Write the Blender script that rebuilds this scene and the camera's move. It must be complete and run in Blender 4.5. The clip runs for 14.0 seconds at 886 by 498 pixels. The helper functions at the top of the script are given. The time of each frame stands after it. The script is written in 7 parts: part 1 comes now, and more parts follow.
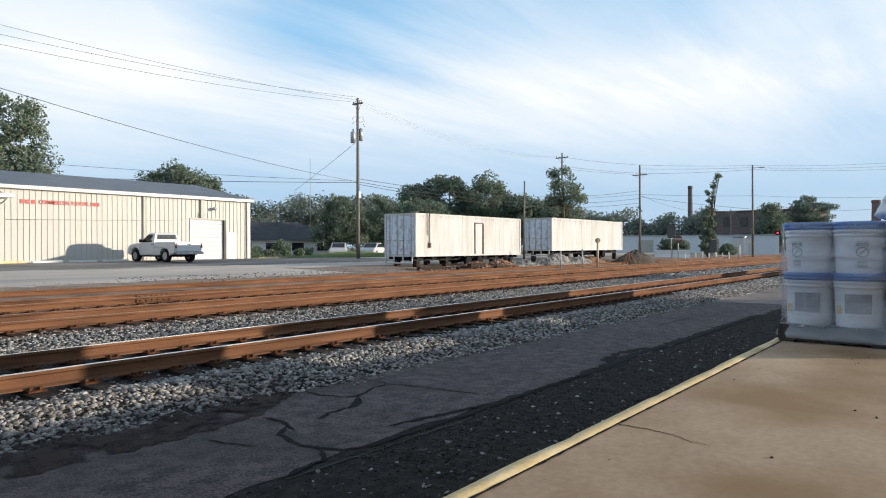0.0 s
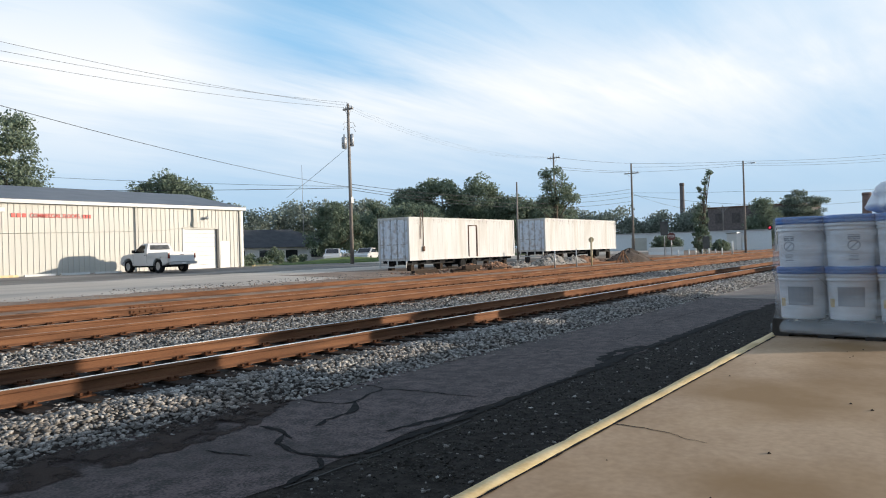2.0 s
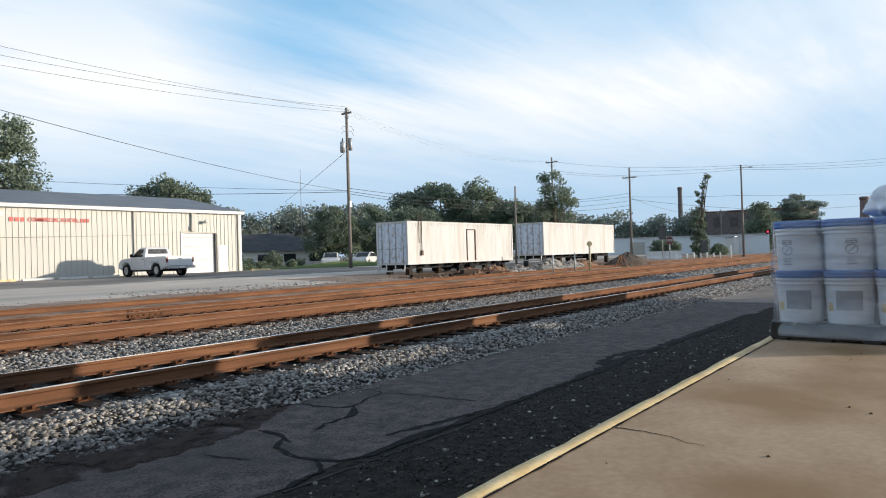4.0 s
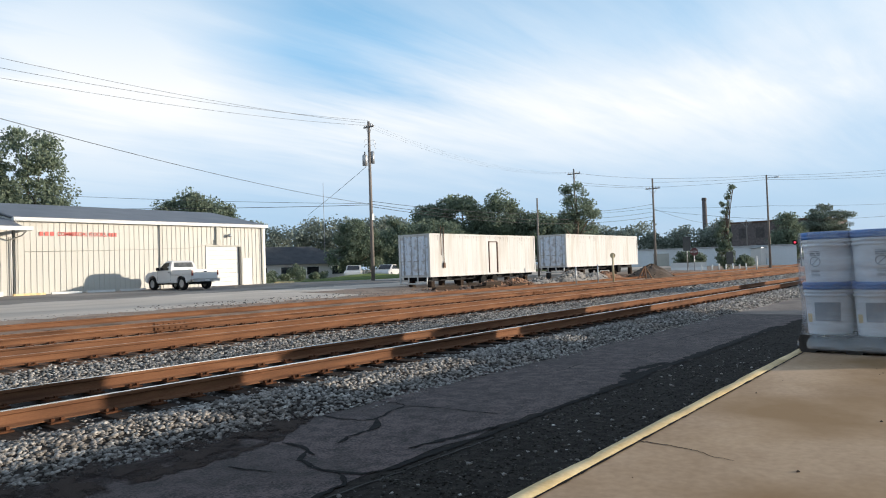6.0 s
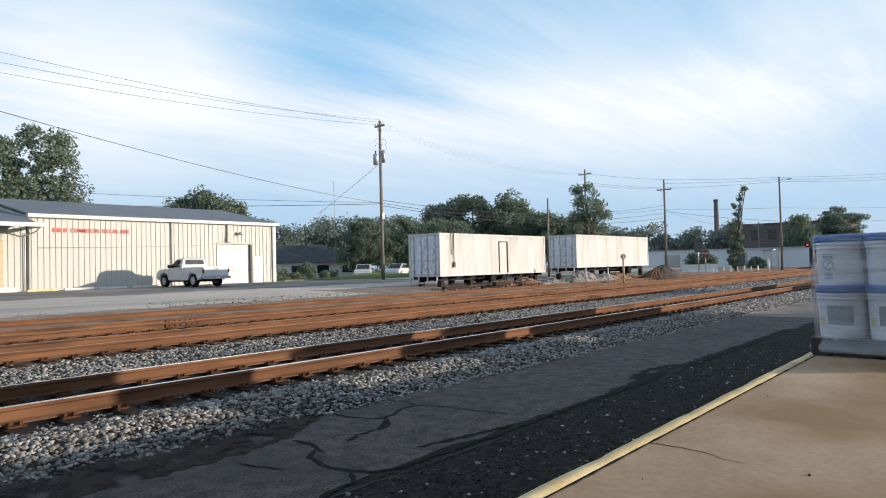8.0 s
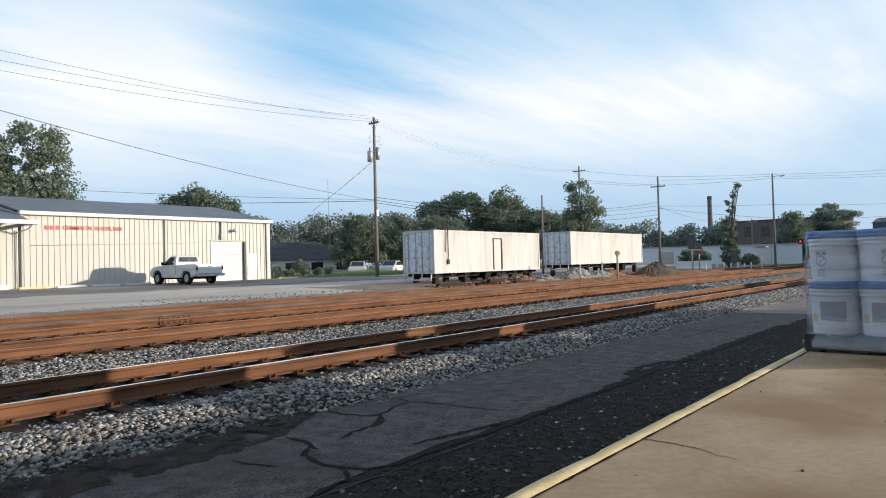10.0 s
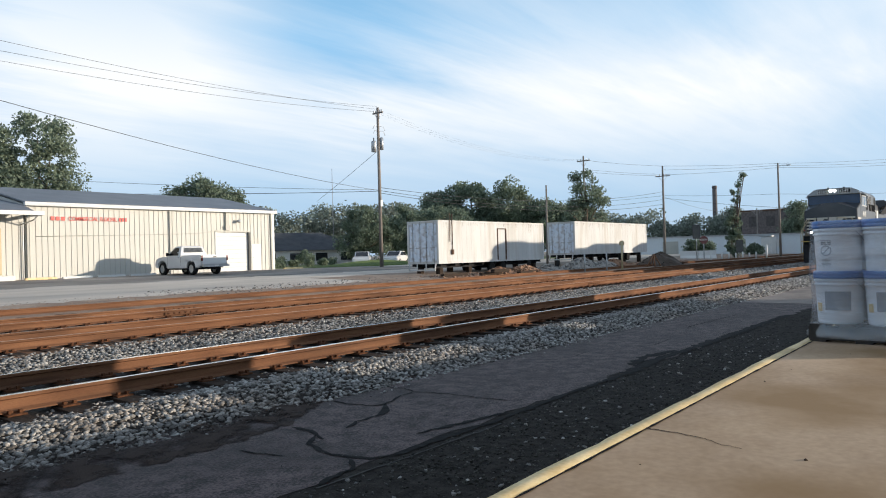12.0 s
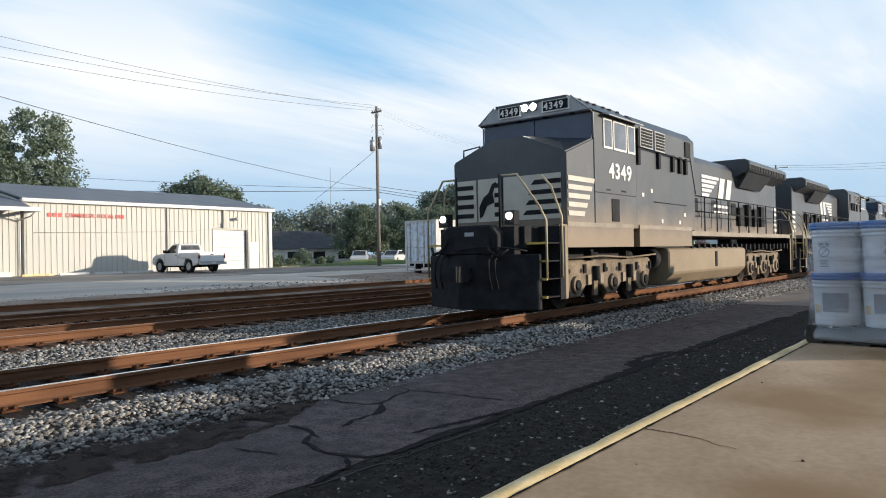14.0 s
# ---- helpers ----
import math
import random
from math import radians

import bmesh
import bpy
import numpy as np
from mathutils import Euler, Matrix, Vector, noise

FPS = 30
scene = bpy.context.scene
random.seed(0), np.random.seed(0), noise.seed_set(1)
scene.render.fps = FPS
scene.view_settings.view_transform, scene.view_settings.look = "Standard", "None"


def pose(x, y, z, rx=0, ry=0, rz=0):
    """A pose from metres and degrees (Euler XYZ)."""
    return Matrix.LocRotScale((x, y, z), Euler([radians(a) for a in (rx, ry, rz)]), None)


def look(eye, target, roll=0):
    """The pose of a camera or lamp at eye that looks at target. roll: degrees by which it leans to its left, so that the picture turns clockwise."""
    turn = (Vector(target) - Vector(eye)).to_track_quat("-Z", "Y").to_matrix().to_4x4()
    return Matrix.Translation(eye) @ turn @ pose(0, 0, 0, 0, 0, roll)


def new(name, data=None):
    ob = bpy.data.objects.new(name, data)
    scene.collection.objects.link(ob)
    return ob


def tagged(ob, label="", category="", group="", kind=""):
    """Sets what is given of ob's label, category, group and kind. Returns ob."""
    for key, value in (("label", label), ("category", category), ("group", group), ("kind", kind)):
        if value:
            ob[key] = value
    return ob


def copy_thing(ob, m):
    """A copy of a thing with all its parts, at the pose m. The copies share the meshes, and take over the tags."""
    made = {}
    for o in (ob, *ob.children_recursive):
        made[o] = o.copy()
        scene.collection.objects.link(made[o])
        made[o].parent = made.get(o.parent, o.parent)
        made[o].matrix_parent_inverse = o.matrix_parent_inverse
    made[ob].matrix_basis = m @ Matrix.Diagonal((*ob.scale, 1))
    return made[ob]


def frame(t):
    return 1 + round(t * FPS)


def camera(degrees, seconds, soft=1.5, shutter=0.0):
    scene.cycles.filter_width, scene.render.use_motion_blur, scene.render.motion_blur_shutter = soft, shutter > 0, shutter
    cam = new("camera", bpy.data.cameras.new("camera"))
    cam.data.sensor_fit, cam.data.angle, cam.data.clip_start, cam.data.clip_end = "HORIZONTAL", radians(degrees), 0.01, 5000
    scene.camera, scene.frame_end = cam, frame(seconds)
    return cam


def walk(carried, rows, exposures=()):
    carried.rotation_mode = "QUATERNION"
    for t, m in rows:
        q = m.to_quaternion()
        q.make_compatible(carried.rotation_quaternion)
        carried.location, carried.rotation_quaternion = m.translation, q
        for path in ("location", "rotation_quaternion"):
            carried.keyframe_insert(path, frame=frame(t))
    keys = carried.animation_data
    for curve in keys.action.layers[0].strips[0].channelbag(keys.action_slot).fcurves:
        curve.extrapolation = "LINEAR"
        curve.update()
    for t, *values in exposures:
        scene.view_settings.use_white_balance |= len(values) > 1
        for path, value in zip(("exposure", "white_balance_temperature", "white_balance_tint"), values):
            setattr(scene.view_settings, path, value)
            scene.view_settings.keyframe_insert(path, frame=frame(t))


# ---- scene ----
cam = camera(64.7, 14.0, soft=1.05, shutter=0.0)
walk(cam, [
    (0, pose(-0.000, -0.000, 1.660, 89.850, 0.200, -53.000)),
    (0.5, pose(0.005, -0.002, 1.658, 89.853, 0.783, -52.931)),
    (1, pose(0.009, 0.001, 1.661, 89.954, 1.414, -53.260)),
    (1.5, pose(-0.001, -0.003, 1.661, 90.491, 1.608, -53.245)),
    (2, pose(0.012, -0.001, 1.662, 90.098, 1.673, -53.486)),
    (2.5, pose(0.006, -0.001, 1.662, 90.303, 1.979, -53.570)),
    (5, pose(-0.003, -0.002, 1.661, 90.668, 1.199, -53.334)),
    (5.5, pose(-0.010, -0.006, 1.664, 91.386, 1.438, -52.279)),
    (6, pose(-0.009, -0.004, 1.664, 91.490, 1.885, -51.813)),
    (6.5, pose(-0.020, -0.006, 1.665, 91.225, 1.555, -51.708)),
    (7, pose(-0.019, -0.007, 1.665, 91.418, 1.675, -51.307)),
    (7.5, pose(-0.023, -0.005, 1.665, 91.315, 1.407, -51.146)),
    (8, pose(-0.019, -0.004, 1.665, 91.474, 1.386, -51.014)),
    (10.5, pose(-0.010, -0.001, 1.663, 91.189, 1.412, -51.592)),
    (11, pose(-0.015, -0.003, 1.664, 91.196, 1.354, -51.659)),
    (11.5, pose(-0.022, -0.004, 1.666, 91.131, 1.385, -51.679)),
    (12, pose(-0.017, -0.005, 1.665, 90.423, 1.562, -51.127)),
    (12.5, pose(-0.019, -0.004, 1.664, 90.080, 0.948, -51.378)),
    (13, pose(-0.028, -0.004, 1.664, 90.487, 1.106, -51.390)),
    (13.5, pose(-0.013, -0.001, 1.661, 90.406, 1.061, -51.390)),
    (14, pose(-0.005, 0.002, 1.658, 90.388, 1.117, -51.315)),
], exposures=[(0.0, 0.08), (14.0, 0.08)])

# ---- light ----
SUN_WAY = Vector((-12.4, 17.5, -2.95)).normalized()
sun = new("sun", bpy.data.lights.new("sun", "SUN"))
sun.data.energy, sun.data.angle, sun.data.color = 5.0, radians(0.6), (1.0, 0.87, 0.71)
sun.matrix_world = look((0, 0, 60), Vector((0, 0, 60)) + SUN_WAY)


def make_world():
    w = bpy.data.worlds.new("evening_sky")
    w.use_nodes = True
    scene.world = w
    nt = w.node_tree
    nt.nodes.clear()
    out = nt.nodes.new("ShaderNodeOutputWorld")
    bg = nt.nodes.new("ShaderNodeBackground")
    sky = nt.nodes.new("ShaderNodeTexSky")
    sky.sky_type, sky.sun_disc = "NISHITA", False
    sky.sun_elevation = math.asin(-SUN_WAY.z)
    sky.sun_rotation = math.atan2(-SUN_WAY.x, -SUN_WAY.y)
    sky.air_density, sky.dust_density, sky.ozone_density = 1.0, 0.6, 2.0
    gain = nt.nodes.new("ShaderNodeVectorMath")
    gain.operation = "SCALE"
    gain.inputs["Scale"].default_value = 0.17
    nt.links.new(sky.outputs[0], gain.inputs[0])
    co = nt.nodes.new("ShaderNodeTexCoord")
    sep = nt.nodes.new("ShaderNodeSeparateXYZ")
    nt.links.new(co.outputs["Generated"], sep.inputs[0])
    # flat cloud sheet: direction divided by height
    h = nt.nodes.new("ShaderNodeMath")
    h.operation = "ADD"
    h.inputs[1].default_value = 0.10
    nt.links.new(sep.outputs["Z"], h.inputs[0])
    hm = nt.nodes.new("ShaderNodeMath")
    hm.operation = "MAXIMUM"
    hm.inputs[1].default_value = 0.02
    nt.links.new(h.outputs[0], hm.inputs[0])
    div = nt.nodes.new("ShaderNodeVectorMath")
    div.operation = "DIVIDE"
    comb = nt.nodes.new("ShaderNodeCombineXYZ")
    for i in range(3):
        nt.links.new(hm.outputs[0], comb.inputs[i])
    nt.links.new(co.outputs["Generated"], div.inputs[0])
    nt.links.new(comb.outputs[0], div.inputs[1])
    mp = nt.nodes.new("ShaderNodeMapping")
    mp.inputs["Rotation"].default_value = (0, 0, radians(CLOUD_TURN))
    mp.inputs["Scale"].default_value = (0.60, 0.95, 1.0)
    mp.inputs["Location"].default_value = CLOUD_SHIFT
    nt.links.new(div.outputs[0], mp.inputs[0])

    def maths(kind, p, q):
        m = nt.nodes.new("ShaderNodeMath")
        m.operation = kind
        for i, v in enumerate((p, q)):
            if isinstance(v, (int, float)):
                m.inputs[i].default_value = v
            else:
                nt.links.new(v, m.inputs[i])
        return m.outputs[0]

    def cloud_noise(scale, detail, rough, stretch):
        st = nt.nodes.new("ShaderNodeMapping")
        st.inputs["Scale"].default_value = stretch
        nt.links.new(mp.outputs[0], st.inputs[0])
        n = nt.nodes.new("ShaderNodeTexNoise")
        n.inputs["Scale"].default_value, n.inputs["Detail"].default_value = scale, detail
        n.inputs["Roughness"].default_value, n.inputs["Distortion"].default_value = rough, 0.3
        nt.links.new(st.outputs[0], n.inputs["Vector"])
        return n
    soft_, wisp = cloud_noise(1.1, 5.0, 0.5, (1, 1, 1)), cloud_noise(2.6, 6.0, 0.6, (0.5, 1.7, 1))
    cover = maths("ADD", maths("MULTIPLY", soft_.outputs["Fac"], 1.0), maths("MULTIPLY", wisp.outputs["Fac"], 0.75))
    cover = maths("ADD", cover, -0.29)
    # banks and gaps of the cloud sheet, their edges torn by the noise
    torn = nt.nodes.new("ShaderNodeVectorMath")
    torn.operation = "MULTIPLY_ADD"
    torn.inputs[1].default_value = (0.22, 0.22, 0.22)
    nt.links.new(wisp.outputs["Color"], torn.inputs[0])
    nt.links.new(co.outputs["Generated"], torn.inputs[2])
    for way_, reach, amount in CLOUD_BANKS:
        dist = nt.nodes.new("ShaderNodeVectorMath")
        dist.operation = "DISTANCE"
        dist.inputs[1].default_value = [c + 0.11 for c in way_]
        nt.links.new(torn.outputs[0], dist.inputs[0])
        lobe = nt.nodes.new("ShaderNodeMapRange")
        lobe.interpolation_type = "SMOOTHSTEP"
        lobe.inputs["From Min"].default_value, lobe.inputs["From Max"].default_value = 0.0, reach
        lobe.inputs["To Min"].default_value, lobe.inputs["To Max"].default_value = amount, 0.0
        nt.links.new(dist.outputs["Value"], lobe.inputs["Value"])
        cover = maths("ADD", cover, lobe.outputs[0])
    r1 = nt.nodes.new("ShaderNodeClamp")
    nt.links.new(cover, r1.inputs["Value"])
    # the low part of the sky is clearer
    low = nt.nodes.new("ShaderNodeMapRange")
    low.inputs["From Min"].default_value, low.inputs["From Max"].default_value = 0.07, 0.20
    low.inputs["To Min"].default_value, low.inputs["To Max"].default_value = 0.10, 1.0
    nt.links.new(sep.outputs["Z"], low.inputs["Value"])
    mul = nt.nodes.new("ShaderNodeMath")
    mul.operation = "MULTIPLY"
    nt.links.new(r1.outputs[0], mul.inputs[0])
    nt.links.new(low.outputs[0], mul.inputs[1])
    veil = nt.nodes.new("ShaderNodeMath")
    veil.operation = "MULTIPLY"
    # fewer clouds overhead than towards the horizon
    high = nt.nodes.new("ShaderNodeMapRange")
    high.inputs["From Min"].default_value, high.inputs["From Max"].default_value = 0.24, 0.40
    high.inputs["To Min"].default_value, high.inputs["To Max"].default_value = 1.0, 0.34
    nt.links.new(sep.outputs["Z"], high.inputs["Value"])
    nt.links.new(high.outputs[0], veil.inputs[1])
    nt.links.new(mul.outputs[0], veil.inputs[0])
    # thin haze tints the blue paler everywhere
    haze = nt.nodes.new("ShaderNodeMix")
    haze.data_type = "RGBA"
    thin_up = nt.nodes.new("ShaderNodeMapRange")
    thin_up.inputs["From Min"].default_value, thin_up.inputs["From Max"].default_value = 0.25, 0.60
    thin_up.inputs["To Min"].default_value, thin_up.inputs["To Max"].default_value = 0.85, 0.75
    nt.links.new(sep.outputs["Z"], thin_up.inputs["Value"])
    nt.links.new(thin_up.outputs[0], haze.inputs[0])
    tone = nt.nodes.new("ShaderNodeValToRGB")
    tone.color_ramp.elements[0].position, tone.color_ramp.elements[0].color = 0.04, (0.42, 0.62, 0.87, 1)
    tone.color_ramp.elements[1].position, tone.color_ramp.elements[1].color = 0.30, (0.31, 0.62, 0.94, 1)
    zenith = tone.color_ramp.elements.new(0.80)
    zenith.color = (0.19, 0.28, 0.43, 1)
    nt.links.new(sep.outputs["Z"], tone.inputs[0])
    nt.links.new(tone.outputs[0], haze.inputs[7])
    nt.links.new(gain.outputs[0], haze.inputs[6])
    mix = nt.nodes.new("ShaderNodeMix")
    mix.data_type = "RGBA"
    mix.inputs[7].default_value = (0.94, 0.965, 0.99, 1)
    nt.links.new(veil.outputs[0], mix.inputs[0])
    nt.links.new(haze.outputs[2], mix.inputs[6])
    nt.links.new(mix.outputs[2], bg.inputs[0])
    bg.inputs[1].default_value = 1.0
    nt.links.new(bg.outputs[0], out.inputs[0])


CLOUD_TURN, CLOUD_SHIFT = 10, (1.7, 0.6, 0.0)
# way to the middle of each bank (or gap), how far it reaches, how much it adds
CLOUD_BANKS = (
    ((0.47, 0.86, 0.20), 0.34, 0.35),
    ((0.69, 0.70, 0.20), 0.22, 0.20),
    ((0.85, 0.50, 0.20), 0.34, 0.22),
    ((0.97, 0.21, 0.16), 0.34, 0.22),
    ((0.93, 0.25, 0.26), 0.40, 0.15),
    ((0.39, 0.88, 0.29), 0.20, 0.10),
    ((0.63, 0.71, 0.31), 0.20, -0.55),
    ((0.74, 0.60, 0.29), 0.16, -0.22),
    ((0.90, 0.31, 0.31), 0.22, -0.30),
    ((0.97, 0.14, 0.21), 0.14, -0.22),
    ((0.58, 0.81, 0.11), 0.20, -0.15),
)
make_world()


# ---- materials ----
def material(name, dark, light, scale=8.0, rough=0.8, metal=0.0, bump=0.2, grain=90.0, stain=None, stain_scale=0.6,
             stain_amount=0.5, stretch=(1, 1, 1), per_piece=0.0, grain_mix=0.35, spread=0.16):
    m = bpy.data.materials.new(name)
    m.use_nodes = True
    nt = m.node_tree
    b = nt.nodes["Principled BSDF"]
    b.inputs["Roughness"].default_value, b.inputs["Metallic"].default_value = rough, metal
    co = nt.nodes.new("ShaderNodeTexCoord")
    mp = nt.nodes.new("ShaderNodeMapping")
    mp.inputs["Scale"].default_value = stretch
    nt.links.new(co.outputs["Object"], mp.inputs[0])
    n = nt.nodes.new("ShaderNodeTexNoise")
    n.inputs["Scale"].default_value, n.inputs["Detail"].default_value = scale, 5.0
    nt.links.new(mp.outputs[0], n.inputs["Vector"])
    g = nt.nodes.new("ShaderNodeTexNoise")
    g.inputs["Scale"].default_value, g.inputs["Detail"].default_value = grain, 2.0
    nt.links.new(mp.outputs[0], g.inputs["Vector"])
    mixf = nt.nodes.new("ShaderNodeMix")
    mixf.inputs[0].default_value = grain_mix
    nt.links.new(n.outputs["Fac"], mixf.inputs[2])
    nt.links.new(g.outputs["Fac"], mixf.inputs[3])
    ramp = nt.nodes.new("ShaderNodeValToRGB")
    ramp.color_ramp.elements[0].position, ramp.color_ramp.elements[0].color = 0.5 - spread, (*dark, 1)
    ramp.color_ramp.elements[1].position, ramp.color_ramp.elements[1].color = 0.5 + spread, (*light, 1)
    nt.links.new(mixf.outputs[0], ramp.inputs[0])
    colour = ramp.outputs[0]
    if stain:
        s = nt.nodes.new("ShaderNodeTexNoise")
        s.inputs["Scale"].default_value, s.inputs["Detail"].default_value = stain_scale, 6.0
        nt.links.new(mp.outputs[0], s.inputs["Vector"])
        sr = nt.nodes.new("ShaderNodeValToRGB")
        sr.color_ramp.elements[0].position = 0.48
        sr.color_ramp.elements[1].position = 0.68
        nt.links.new(s.outputs["Fac"], sr.inputs[0])
        sm = nt.nodes.new("ShaderNodeMath")
        sm.operation = "MULTIPLY"
        sm.inputs[1].default_value = stain_amount
        nt.links.new(sr.outputs[0], sm.inputs[0])
        mx = nt.nodes.new("ShaderNodeMix")
        mx.data_type = "RGBA"
        mx.inputs[7].default_value = (*stain, 1)
        nt.links.new(sm.outputs[0], mx.inputs[0])
        nt.links.new(colour, mx.inputs[6])
        colour = mx.outputs[2]
    if per_piece:
        geo = nt.nodes.new("ShaderNodeNewGeometry")
        hsv = nt.nodes.new("ShaderNodeHueSaturation")
        rng = nt.nodes.new("ShaderNodeMapRange")
        rng.inputs["To Min"].default_value, rng.inputs["To Max"].default_value = 1 - per_piece, 1 + per_piece
        nt.links.new(geo.outputs["Random Per Island"], rng.inputs["Value"])
        nt.links.new(rng.outputs[0], hsv.inputs["Value"])
        nt.links.new(colour, hsv.inputs["Color"])
        colour = hsv.outputs[0]
    nt.links.new(colour, b.inputs["Base Color"])
    if bump:
        bp = nt.nodes.new("ShaderNodeBump")
        bp.inputs["Strength"].default_value, bp.inputs["Distance"].default_value = bump, 0.02
        nt.links.new(mixf.outputs[0], bp.inputs["Height"])
        nt.links.new(bp.outputs[0], b.inputs["Normal"])
    return m


def glow(name, colour, strength):
    m = bpy.data.materials.new(name)
    m.use_nodes = True
    b = m.node_tree.nodes["Principled BSDF"]
    b.inputs["Base Color"].default_value = (*colour, 1)
    b.inputs["Emission Color"].default_value = (*colour, 1)
    b.inputs["Emission Strength"].default_value = strength
    return m


def leafy(name, dark, light):
    m = material(name, dark, light, scale=0.5, rough=0.7, bump=0, grain=6.0, per_piece=0.32)
    b = m.node_tree.nodes["Principled BSDF"]
    b.inputs["Specular IOR Level"].default_value = 0.25
    # light also passes through the leaf
    nt = m.node_tree
    out = [n for n in nt.nodes if n.type == "OUTPUT_MATERIAL"][0]
    tl = nt.nodes.new("ShaderNodeBsdfTranslucent")
    nt.links.new(b.inputs["Base Color"].links[0].from_socket, tl.inputs[0])
    mx = nt.nodes.new("ShaderNodeMixShader")
    mx.inputs[0].default_value = 0.36
    nt.links.new(b.outputs[0], mx.inputs[1])
    nt.links.new(tl.outputs[0], mx.inputs[2])
    nt.links.new(mx.outputs[0], out.inputs[0])
    return m


